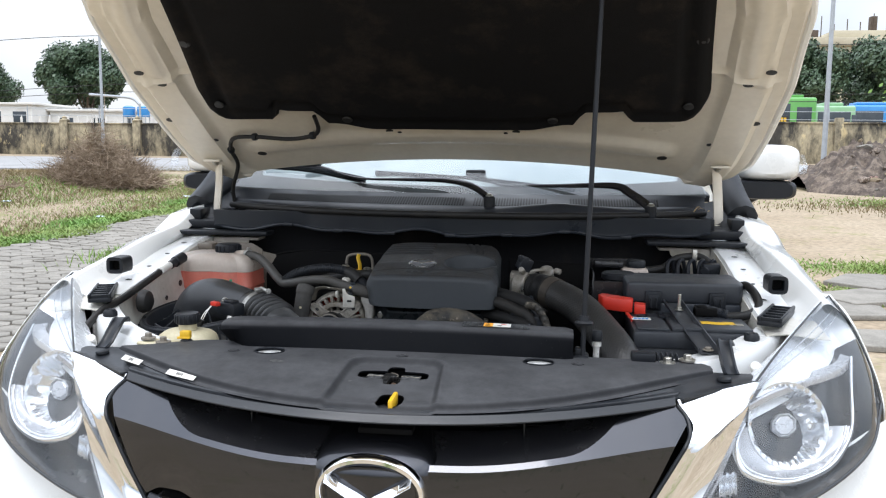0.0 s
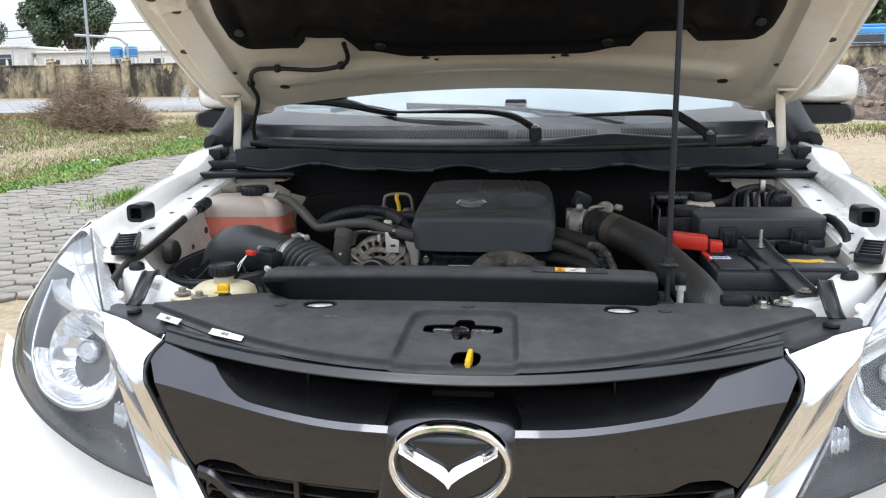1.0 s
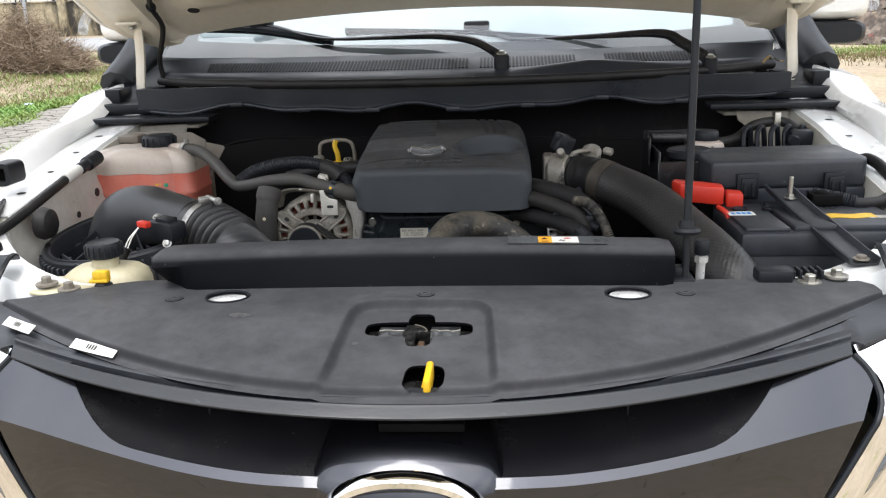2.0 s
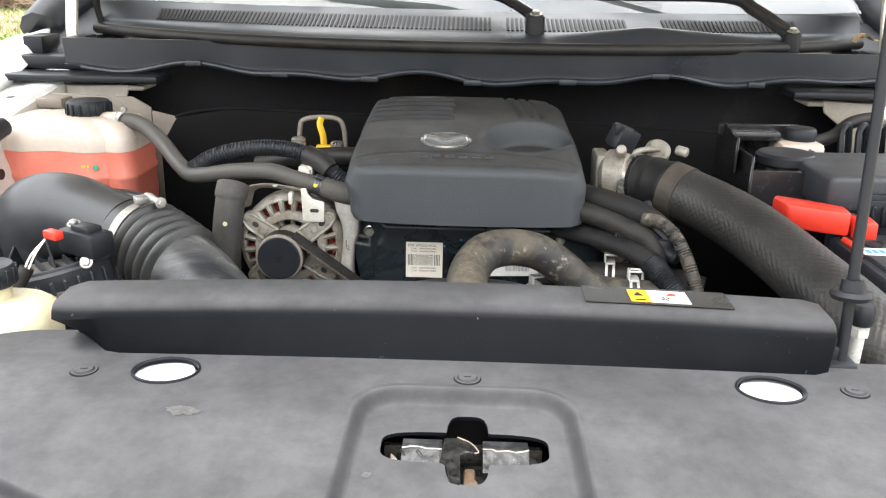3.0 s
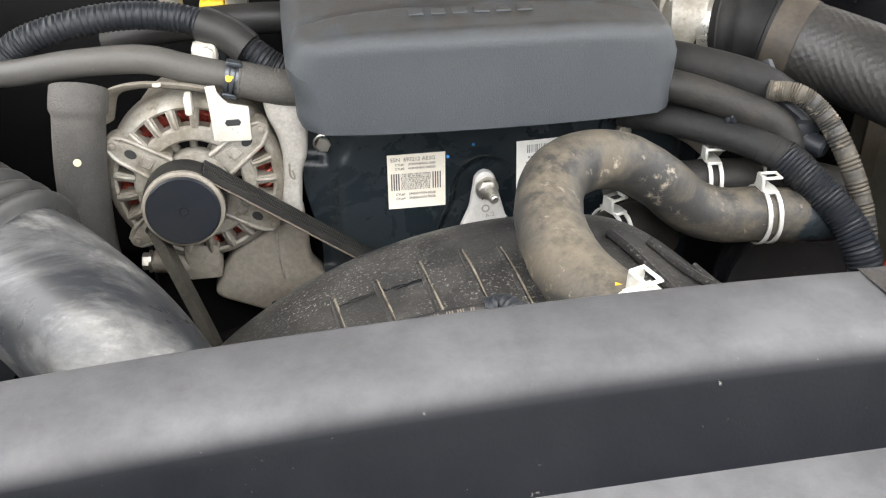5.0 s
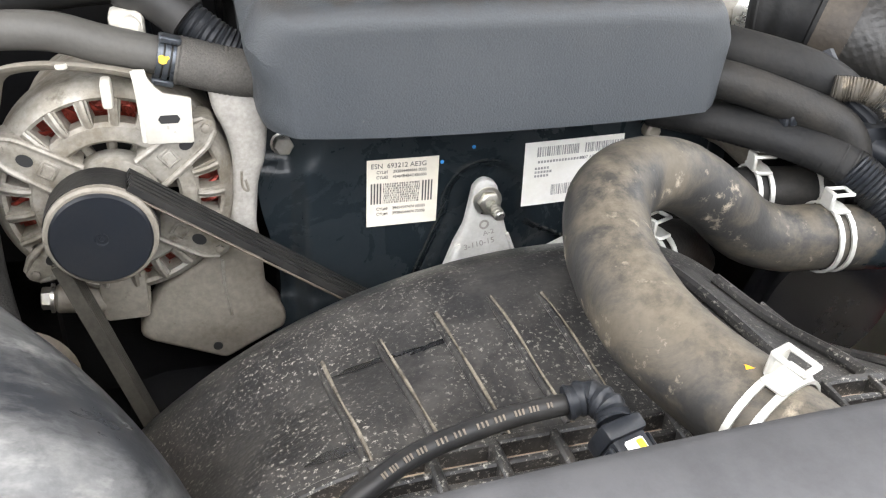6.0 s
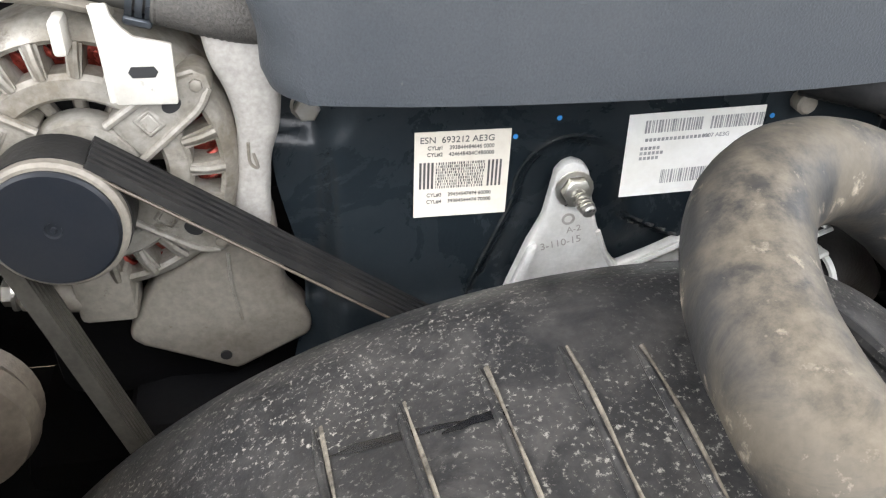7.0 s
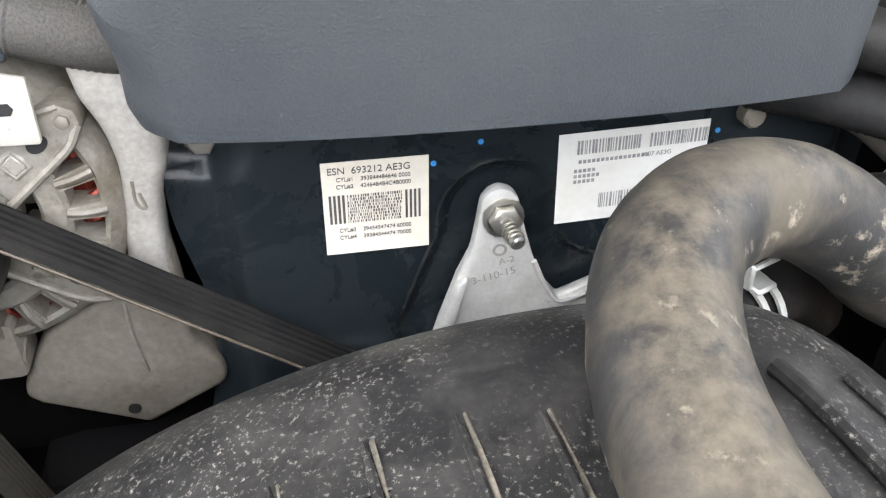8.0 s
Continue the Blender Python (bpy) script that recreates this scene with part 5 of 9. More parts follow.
def decal(x0, x1, y0, y1, z, h=0.0004):
    return sheet(lambda u, v: (x0 + (x1 - x0) * u, y0 + (y1 - y0) * v + ridge_y(x0 + (x1 - x0) * u), z), 8, 2, h)


part("sticker_patch", decal(0.107, 0.238, 0.2435, 0.283, 1.1521), M_GLOSSBLACK, ridge, "shiny dark sticker backing")
part("sticker", decal(0.1665, 0.2015, 0.248, 0.277, 1.1527), M_PAPER, ridge, "orange and white warning sticker")
part("sticker_warning", decal(0.1485, 0.1665, 0.248, 0.277, 1.1527), M_ORANGE, ridge)
part("symbol", join(prism([(0.1525, 0.2635 + sy), (0.1615, 0.2635 + sy), (0.157, 0.2725 + sy)], 0.0003, 0, 1, Matrix.Translation((0, 0.0, 1.1530))), box(0.1525, 0.162, 0.252 + sy, 0.2545 + sy, 1.153, 1.1533, 0, 1), *[prism([(0.0, 0), (0.0045, 0.001), (0.0035, 0.0032)], 0.0003, 0, 1, Matrix.Translation((0.180, 0.256 + sy, 1.153)) @ Matrix.Rotation(k * math.tau / 4, 4, "Z")) for k in range(4)]), M_INK, ridge)
part("symbol", prism([(0.182, 0.264 + sy), (0.186, 0.270 + sy), (0.193, 0.268 + sy), (0.190, 0.2645 + sy)], 0.0003, 0, 1, Matrix.Translation((0, 0, 1.153))), M_RED, ridge)


def smear(x, y, rx, ry, turn, seed, surf, lift=0.0022):
    """Thin irregular patch lying on a surface given by surf(x, y)."""
    n_ = 28
    bm_ = bmesh.new()
    c_, s_ = math.cos(turn), math.sin(turn)
    rows = []
    for q in (0.0, 0.55, 1.0):
        row = []
        for k in range(n_ if q else 1):
            a = k * math.tau / n_
            r = q * (1 + 0.55 * noise.noise((2.2 * math.cos(a) + seed, 2.2 * math.sin(a), seed)))
            px, py = rx * r * math.cos(a), ry * r * math.sin(a)
            qx, qy = x + px * c_ - py * s_, y + px * s_ + py * c_
            row.append(bm_.verts.new((qx, qy, surf(qx, qy) + lift)))
        rows.append(row)
    for k in range(n_):
        j = (k + 1) % n_
        bm_.faces.new((rows[0][0], rows[1][k], rows[1][j]))
        bm_.faces.new((rows[1][k], rows[2][k], rows[2][j], rows[1][j]))
    return orient(bm_, (0, 0, 1))


for k, (x, y, rx, ry, tn) in enumerate(((-0.222, 0.117, 0.014, 0.006, -0.1), (-0.07, 0.06, 0.004, 0.003, 0.3))):
    part("scuff_mark", smear(x, y, rx, ry, tn, k * 3.1, cover_z, 0.0006), M_SCUFF, panel, fix=False)
# lip seal and end flaps along the nose
lip = [(x, lip_y(x), 1.064 + 0.012 * (x / 0.5) ** 2) for x in np.linspace(-0.49, 0.49, 17)]
lip_shape = ((-0.003, -0.012), (-0.0085, -0.0100), (-0.0100, -0.0085), (-0.0098, -0.0070), (-0.0085, -0.0060), (-0.0030, 0.0010), (-0.0005, 0.0034), (0.0015, 0.0036), (0.0030, 0.0024), (0.0055, -0.0040), (0.0120, -0.0042), (0.0138, 0.0050), (0.0165, 0.0066), (0.034, 0.0068), (0.034, 0.002), (0.004, -0.010))
part("lip_seal", loft([[(p[0] * (1 + 0.9 * max(0.0, a)), p[1] + a, p[2] + b) for a, b in lip_shape] for p in curve(lip, 61)]), M_LIP, cover, "black moulded lip seal with two ridges")
for sx in (-1, 1):
    def f_flap(u, v):
        x = 0.40 + 0.240 * u
        k = max(0.0, (x - 0.497) / 0.140)
        yf, zf = (lip_y(x) + 0.004, 1.064 + 0.012 * (x / 0.5) ** 2 + 0.001) if x < 0.497 else (0.066 + 0.078 * k, 1.0765 + 0.0195 * k)
        xc = min(x, 0.566)
        yb = max(cover_front(xc) + 0.026, yf + 0.044)
        zb = cover_z(xc, cover_front(xc) + 0.02) - 0.005
        return (x, yf + (yb - yf) * v, zf + (zb - zf) * v - 0.003 * math.sin(math.pi * min(1.0, 2.2 * v)))
    fl = part("end_flap", flip(sheet(f_flap, 30, 8, 0.003), sx), M_LIP, cover, "black plastic end flap")
    part("push_clip", flip(lathe([(0, 0.003), (0.009, 0.003), (0.0125, 0.001), (0.013, -0.003)], Matrix.Translation((0.584, 0.152, 1.0945)), 20), sx), M_BLACK, fl)
for x0, x1 in ((-0.525, -0.475), (-0.41, -0.345)):
    def f_tag(u, v, x0=x0, x1=x1):
        x = x0 + (x1 - x0) * u
        y = lip_y(x) + 0.022 + 0.018 * v - 0.004 * (x < -0.47)
        return (x, y, 1.0770 + 0.004 * v + 0.011 * (x / 0.5) ** 2 + 0.003 * (x < -0.47))
    tg = part("paper_tag", sheet(f_tag, 6, 2, 0.0006), M_PAPER, cover, "white paper tag")
    part("print_bar", join(*[sheet(lambda u, v, k=k: Vector(f_tag(0.35 + 0.06 * k + 0.03 * u, 0.25 + 0.5 * v)) + Vector((0, 0, 0.0008)), 1, 1) for k in range(4)]), M_INK, tg)

# bonnet latch under the cover
M_GREASE = surface("greasy_dark_metal", (0.016, 0.016, 0.0165), 0.32, 0.4, (0.050, 0.050, 0.048), 90, (0.45, 0.65), 400, 0.3, 0.5)
M_JAW = surface("dusty_latch_steel", (0.016, 0.017, 0.019), 0.50, 0.2, (0.060, 0.063, 0.066), 70, (0.42, 0.62), 500, 0.3, 0.5, specks=(0.32, 0.32, 0.31), speck_scale=160, speck_at=0.64, speck_soft=0.08)
M_RUBBERBROWN = surface("brown_rubber", (0.075, 0.046, 0.028), 0.62, 0, (0.13, 0.088, 0.056), 60, (0.4, 0.66), 300, 0.2, 0.4)
latch = thing("bonnet_latch", (0.0, 0.09, 1.06), "worn metal bonnet latch with a yellow release lever", "latch")
part("latch_plate", join(box(-0.062, 0.062, 0.113, 0.119, 1.05, 1.078, 0.001), box(-0.058, 0.058, 0.080, 0.108, 1.05, 1.066, 0.002)), M_GREASE, latch)
# near-black floor and wall, shade of the latch opening put into colour
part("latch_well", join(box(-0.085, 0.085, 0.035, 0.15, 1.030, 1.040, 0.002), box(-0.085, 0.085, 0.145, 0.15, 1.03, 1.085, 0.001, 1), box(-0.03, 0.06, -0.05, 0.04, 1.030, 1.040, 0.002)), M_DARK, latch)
part("latch_hook", prism([(-0.0175, 0.077), (-0.0125, 0.073), (-0.0100, 0.056), (-0.0015, 0.053), (-0.0025, 0.086), (0.0015, 0.0895), (0.0117, 0.0885), (0.0085, 0.0965), (0.0030, 0.1035), (-0.0050, 0.1090), (-0.0150, 0.1085)], 0.010, 0.0015, 2, Matrix.Translation((0, 0, 1.0795))), M_GREASE, latch, "greasy black latch hook")
part("worn_edge", tube(((-0.0045, 0.1085, 1.0898), (0.0030, 0.1030, 1.0900), (0.0083, 0.0965, 1.0900), (0.0114, 0.0888, 1.0896), (0.0085, 0.0875, 1.0894)), 0.0006, 20, 6), M_ALU, latch, "bright worn edge")


def f_jaw(x0, x1, s, u, v):
    """Folded steel jaw: a level flange that turns down in front, dented along the fold."""
    x = x0 + (x1 - x0) * u
    dent = 0.0018 * math.sin(5.0 * u + s) + 0.0010 * noise.noise((x * 120, s, v * 3))
    if v < 0.5:
        return (x, 0.1115 - 0.0145 * v * 2 + dent * v * 2, 1.0855 + 0.0012 * smooth01(v * 4 - 0.8))
    w = v * 2 - 1
    return (x, 0.0970 - 0.0190 * w + dent, 1.0867 - 0.0090 * w + 0.0016 * noise.noise((x * 160, w * 2.5, s)))


for x0, x1, s in ((-0.0470, -0.0165, 0.4), (0.0150, 0.0500, 2.2)):
    jaw = part("latch_jaw", sheet(lambda u, v, x0=x0, x1=x1, s=s: f_jaw(x0, x1, s, u, v), 40, 30, 0.002), M_JAW, latch, "dusty dark steel latch jaw", sharp=50)
    part("worn_edge", tube([Vector(f_jaw(x0, x1, s, k / 10, 0.5)) + Vector((0, 0, 0.0001)) for k in range(11)], 0.0007, 30, 6), M_ALU, jaw, "bright worn edge")
part("end_stop", prism([(0.0500, 0.078), (0.0585, 0.077), (0.0560, 0.094), (0.0505, 0.098)], 0.012, 0.002, 2, Matrix.Translation((0, 0, 1.0700))), M_JAW, latch)
part("end_stop", prism([(-0.0545, 0.079), (-0.0480, 0.081), (-0.0500, 0.090), (-0.0560, 0.099)], 0.012, 0.002, 2, Matrix.Translation((0, 0, 1.0700))), M_ALU, latch, "scraped pale metal end")
part("rubber_stop", join(box(0.0005, 0.0095, 0.060, 0.083, 1.060, 1.0800, 0.003), lathe([(0, 0.020), (0.0050, 0.019), (0.0062, 0.015), (0.0062, 0)], Matrix.Translation((0.0060, 0.0605, 1.0620)), 18)), M_RUBBERBROWN, latch, "brown rubber stop")
part("latch_spring", tube([(-0.05 + 0.006 * k / 3, 0.094 + 0.003 * math.cos(k), 1.082 + 0.003 * math.sin(k)) for k in range(30)], 0.0012, 90, 6), M_GREASE, latch)
part("release_lever", join(box(0.017, 0.025, -0.040, 0.014, 1.062, 1.084, 0.003), box(0.013, 0.019, -0.025, 0.0, 1.052, 1.068, 0.003)), M_YELLOW, latch, "yellow release lever")
part("latch_catch", join(lathe([(0, 0), (0.013, 0), (0.013, 0.005), (0.005, 0.008), (0, 0.008)], Matrix.Translation((0.004, 0.0, 1.055)), 20), box(-0.012, 0.012, -0.02, 0.01, 1.05, 1.056, 0.002)), M_GREASE, latch)

# bolts and bracket plates on the arms
for sx in (-1, 1):
    pl = thing("bolt_plate", (sx * 0.515, 0.235, 1.09), "bolted plate on the support arm with two flanged bolts", "bracket", "bolt plates")
    part("plate", flip(prism([(0.455, 0.222), (0.50, 0.205), (0.55, 0.222), (0.56, 0.252), (0.53, 0.266), (0.47, 0.25)], 0.005, 0.002, 2, Matrix.Translation((0, 0, 1.093))), sx), M_BLACK if sx > 0 else M_CREAM, pl)
    for x, y, z in ((0.496, 0.229, 1.098), (0.534, 0.242, 1.102)):
        part("bolt", flip(hexbolt((x, y, z), (0, 0, 1), 0.0075, 0.012, 2.0), sx), M_STEEL if sx > 0 else M_DIRTALU, pl)
    if sx > 0:
        part("slotted_tab", join(box(0.43, 0.475, 0.225, 0.255, 1.098, 1.116, 0.004), *[box(0.477 + 0.009 * k, 0.481 + 0.009 * k, 0.238, 0.262, 1.10, 1.112, 0.001, 1) for k in range(5)]), M_BLACK, pl)

FX, FZ, FR = 0.004, 0.7235, 0.350


def front_z(x):
    """Height of the shroud's front edge."""
    return 1.060 - 0.075 * smooth01((-0.12 - x) / 0.19) - 0.055 * smooth01((x - 0.10) / 0.20)


def rail(y0, y1, h0, h1, x0=-0.33, x1=0.30, n_=44):
    """Moulded bar that follows the front edge of the shroud."""
    xs = [x0 + (x1 - x0) * k / n_ for k in range(n_ + 1)]
    return loft([[(x, y0, front_z(x) + h0), (x, y0, front_z(x) + h1 - 0.001), (x, y0 + 0.001, front_z(x) + h1), (x, y1 - 0.001, front_z(x) + h1), (x, y1, front_z(x) + h1 - 0.001), (x, y1, front_z(x) + h0)] for x in xs])


ra = thing("radiator", (0, 0.33, 0.55), "radiator with a black top tank and tan core", "radiator")
part("core", box(-0.34, 0.34, 0.315, 0.368, 0.56, 0.985, 0.004), surface("tan_radiator_core", (0.40, 0.31, 0.22), 0.7, 0.1, (0.28, 0.2, 0.13), 60, fine=400, bump=0.8, grain=0.4), ra)
part("top_tank", rail(0.318, 0.360, -0.03, -0.008), M_SHROUD, ra, "black plastic top tank")
part("tan_strip", rail(0.360, 0.382, -0.02, -0.007), surface("tan_foam", (0.40, 0.31, 0.23), 0.8, 0, (0.28, 0.21, 0.15), 40, (0.4, 0.7), 300, 0.2), ra)
part("tank_rail", rail(0.3605, 0.3645, -0.02, 0.002), M_SHROUD, ra)
part("tank_rail", rail(0.3700, 0.3735, -0.02, 0.0015), M_SHROUD, ra)
for k in range(22):
    x = -0.315 + 0.029 * k
    part("clip_rib", box(x - 0.0025, x + 0.0025, 0.352, 0.384, front_z(x) - 0.015, front_z(x) + 0.004, 0.0015, 1), M_SHROUD, ra)

# ---------------------------------------------------------------- fan shroud
shroud = thing("fan_shroud", (-0.02, 0.42, 0.6), "dusty black plastic fan shroud with raised ribs", "fan shroud")


def shroud_z(x, y):
    t = smooth01((y - 0.380) / 0.085) * 0.72 + 0.28 * smooth01((y - 0.400) / 0.11)
    arcz = FZ + math.sqrt(max(0.0004, FR * FR - (x - FX) ** 2)) - 0.05 * smooth01((x - 0.06) / 0.16)
    return front_z(x) * (1 - t) + arcz * t


def f_shroud(u, v):
    x = -0.345 + 0.66 * u
    y = 0.384 + 0.150 * v
    z = shroud_z(x, y) - 0.012 * max(0.0, (y - 0.500) / 0.034) ** 2
    return (x, y, z)


part("shell", sheet(f_shroud, 80, 34, 0.004), M_SHROUD, shroud)
part("ring", sheet(lambda u, v: (FX + (FR - 0.004) * math.cos(math.pi * u), 0.526 + 0.010 * v, FZ - 0.012 + (FR - 0.004 - 0.004 * v) * math.sin(math.pi * u) - 0.05 * smooth01((FX + FR * math.cos(math.pi * u) - 0.06) / 0.16)), 60, 3, 0.004), M_SHROUD, shroud)
part("flange", rail(0.381, 0.386, -0.04, 0.003), M_SHROUD, shroud)
# near-black drop below the edge, shade put into its colour
part("front_skirt", rail(0.386, 0.389, -0.42, -0.03), M_DARK, shroud)
for x0, x1, y1 in ((-0.1455, -0.139, 0.476), (-0.115, -0.107, 0.473), (-0.084, -0.076, 0.478), (-0.0535, -0.045, 0.479), (-0.027, -0.018, 0.473)):
    pts = [(x1 + (x0 - x1) * k / 8, 0.387 + (y1 - 0.387) * k / 8, shroud_z(x1 + (x0 - x1) * k / 8, 0.387 + (y1 - 0.387) * k / 8) + 0.0008) for k in range(9)]
    rb = part("rib", tube(pts, lambda t: 0.0019 * (0.3 + 0.7 * smooth01(min(t + 0.1, 1 - t) * 6)), 24, 8), M_SHROUD, shroud)
    part("rib_dust", tube([(p[0] + 0.0028, p[1], shroud_z(p[0] + 0.0028, p[1]) + 0.0004) for p in pts], lambda t: 0.0012 * (0.4 + 0.6 * abs(math.sin(5 * t + 40 * x0))), 24, 6, flat=0.6), M_DUST, rb, "tan dust gathered along the rib")
for x0, x1 in ((0.058, 0.080), (0.090, 0.118), (0.128, 0.163), (0.168, 0.205), (0.205, 0.245)):
    pts = [(x1 + (x0 - x1) * q ** 1.5, 0.387 + 0.092 * q, shroud_z(x1 + (x0 - x1) * q ** 1.5, 0.387 + 0.092 * q) + 0.003) for q in np.linspace(0, 1, 9)]
    part("rib", tube(pts, 0.0036, 24, 8), M_SHROUD, shroud, "thick curved black rib")
part("drain_slot", smear(-0.040, 0.405, 0.009, 0.0045, 0.0, 3.0, shroud_z, 0.0006), M_INK, shroud, fix=False)
M_WET = surface("dark_oily_smudge", (0.009, 0.009, 0.010), 0.25, 0, (0.014, 0.014, 0.015), 50, grain=0.1, bump=0.0)
for k, (x, y, rx, ry, tn) in enumerate(((-0.150, 0.400, 0.012, 0.0035, -0.05), (-0.118, 0.458, 0.020, 0.0022, -0.1), (-0.090, 0.455, 0.012, 0.002, 0.1))):
    part("smudge", smear(x, y, rx, ry, tn, k * 1.7 + 20, shroud_z, 0.0005), M_WET, shroud, "dark oily smudge", fix=False)
fan = thing("cooling_fan", (FX, 0.50, 0.45), "black plastic cooling fan behind the shroud", "fan")
for k in range(9):
    a = k * math.tau / 9
    part("blade", moved(sheet(lambda u, v: (0.06 + 0.19 * u, 0.02 * (2 * v - 1) + 0.01 * u, 0.07 * (v - 0.5) * (1 + 0.3 * u)), 8, 4, 0.003), Matrix.Translation((FX, 0.535, FZ)) @ Matrix.Rotation(a, 4, "Y")), M_BLACK, fan)
part("hub", lathe([(0, 0.03), (0.05, 0.03), (0.065, 0.015), (0.065, -0.03), (0, -0.03)], toward((FX, 0.535, FZ), (0, -1, 0)), 32), M_DIRTALU, fan)
# sensor lead lying on the shroud
lead = thing("sensor_lead", (-0.1, 0.36, 1.07), "black sensor lead with a connector, lying on the shroud", "cable")
LEAD = ((-0.30, 0.318, 1.045), (-0.22, 0.325, 1.066), (-0.175, 0.333, 1.080), (-0.150, 0.345, 1.088), (-0.125, 0.357, 1.091), (-0.087, 0.366, 1.092), (-0.056, 0.367, 1.094))
part("lead", tube(LEAD, 0.0046, 50, 10), M_RUBBER, lead)
lead_line = curve(LEAD, 120)
marks = []
for k in range(66, 112):
    if k % 9 in (0, 1, 5):
        continue
    d_ = (lead_line[k + 1] - lead_line[k]).normalized()
    up_ = Vector((0.1, -0.55, 0.83))
    marks.append(moved(box(-0.0004, 0.0004, -0.0012, 0.0012, 0.0, 0.0003, 0, 1), Matrix.Translation(lead_line[k] + up_ * 0.0046) @ Matrix((d_, up_.cross(d_), up_)).transposed().to_4x4()))
part("print_bar", join(*marks), M_GRIMY, lead, "worn pale print along the lead", kind="stuff")
part("lead_sleeve", tube(((-0.060, 0.367, 1.094), (-0.050, 0.366, 1.096), (-0.045, 0.358, 1.096), (-0.045, 0.352, 1.094)), lambda t: 0.0072 + 0.0006 * math.sin(t * 40), 24, 12), M_BLACK, lead)
cm = Matrix.Translation((-0.043, 0.341, 1.086)) @ Matrix.Rotation(0.25, 4, "Z") @ Matrix.Rotation(0.35, 4, "X")
part("connector", join(moved(box(-0.0085, 0.0085, -0.014, 0.014, -0.007, 0.008, 0.0025), cm), moved(box(-0.010, 0.010, -0.004, 0.004, -0.008, 0.010, 0.002), cm @ Matrix.Translation((0, 0.009, 0))), moved(box(-0.0105, -0.0085, -0.014, 0.004, -0.004, 0.007, 0.0008, 1), cm), moved(box(0.0085, 0.0105, -0.014, 0.004, -0.004, 0.007, 0.0008, 1), cm)), M_BLACK, lead)
part("cream_tab", moved(box(-0.0045, 0.0045, -0.009, 0.003, 0, 0.0022, 0.0008, 1), cm @ Matrix.Translation((0, 0, 0.0075))), M_PAPER, lead, "cream lock tab")
part("yellow_tab", moved(box(0.0, 0.0035, -0.008, 0.002, 0, 0.0028, 0.0006, 1), cm @ Matrix.Translation((0, 0, 0.0075))), M_YELLOW, lead)
rt = thing("red_hose", (0.345, 0.55, 0.9), "thin red pipe low beside the engine", "pipe")
part("pipe", tube(((0.352, 0.56, 0.80), (0.350, 0.55, 0.88), (0.356, 0.548, 0.94), (0.372, 0.55, 0.985), (0.40, 0.56, 1.0)), 0.0075, 24, 10), M_RED, rt)

# ---------------------------------------------------------------- engine
engine = thing("engine", (0, 0.85, 0.55), "diesel engine with a black cover and front timing cover", "engine")
# block coloured near black to paint the shade under the cover
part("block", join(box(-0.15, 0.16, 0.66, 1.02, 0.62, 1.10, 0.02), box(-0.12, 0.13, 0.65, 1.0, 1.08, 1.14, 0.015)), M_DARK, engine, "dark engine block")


def plate_relief(x, z):
    e = min(x + 0.150, 0.205 - x, 1.125 - z)
    h = 0.012 * smooth01((e - 0.014) / 0.014)
    d = math.hypot(x - 0.003, max(0, z - 1.036) * 1.0 if z > 1.036 else 0)
    w = 0.030 + (2.0 if x > 0 else 0.40) * max(0, 1.014 - z) + 0.4 * max(0, min(1.03 - z, 0.016))
    h -= 0.010 * smooth01((w - d) / 0.012 + 0.5)
    h += 0.004 * smooth01((0.975 - z) / 0.008)
    r = math.hypot(x + 0.137, z - 1.0895)
    h -= 0.008 * smooth01((0.024 - r) / 0.010)
    return h


def f_plate(u, v):
    x = -0.150 + 0.355 * u
    z = 0.84 + 0.285 * v
    return (x + 0.006 * math.sin(z * 40) * (u < 0.02), 0.645 + 0.03 * (z - 1.05) - plate_relief(x, z), z)


part("timing_cover", sheet(f_plate, 96, 76, 0.0), M_TIMING, engine, "satin black timing cover")


def front_of(x, z):
    return 0.645 + 0.03 * (z - 1.05) - plate_relief(x, z)


def tilt_at(x, z, turn=0.0, lift=0.0008):
    return Matrix.Translation((x, front_of(x, z) - lift, z)) @ Matrix.Rotation(turn, 4, "Y") @ Matrix.Rotation(math.atan(0.03), 4, "X").inverted() @ FACE_FRONT


# two paper labels with print
la = part("label", moved(box(-0.0252, 0.0252, -0.0252, 0.0252, 0, 0.0004, 0, 1), tilt_at(-0.0595, 1.052, 0.0)), M_CREAMPAPER, engine, "cream paper label with engine number print")
m0 = tilt_at(-0.0595, 1.052, 0.0, 0.0014)


def print_at(m, text, size, x, y, stretch=1.0):
    return letters("print", text, size, m @ Matrix.Translation((x, y, 0)) @ Matrix.Diagonal((stretch, 1, 1, 1)), M_LABELINK, la)


print_at(m0, "ESN  693212 AE3G", 0.0050, -0.003, 0.0205, 0.98)
for txt, y in (("CYL#1    393844484646 0000", 0.0160), ("CYL#2    42464B4B4C4B0000", 0.0122), ("CYL#3    39454547474 60000", -0.0118), ("CYL#4    39384544474 70000", -0.0158)):
    print_at(m0, txt, 0.0031, -0.001, y, 0.92)
rnd = random.Random(4)
cells = []
for j in range(9):
    x = -0.0138
    while x < 0.0120:
        w_ = rnd.choice((0.0003, 0.0005, 0.0008))
        cells.append(box(x, x + w_, -0.0078 + 0.00175 * j, -0.0064 + 0.00175 * j, 0, 0.00012, 0, 1))
        x += w_ + rnd.choice((0.0004, 0.0006, 0.0009))
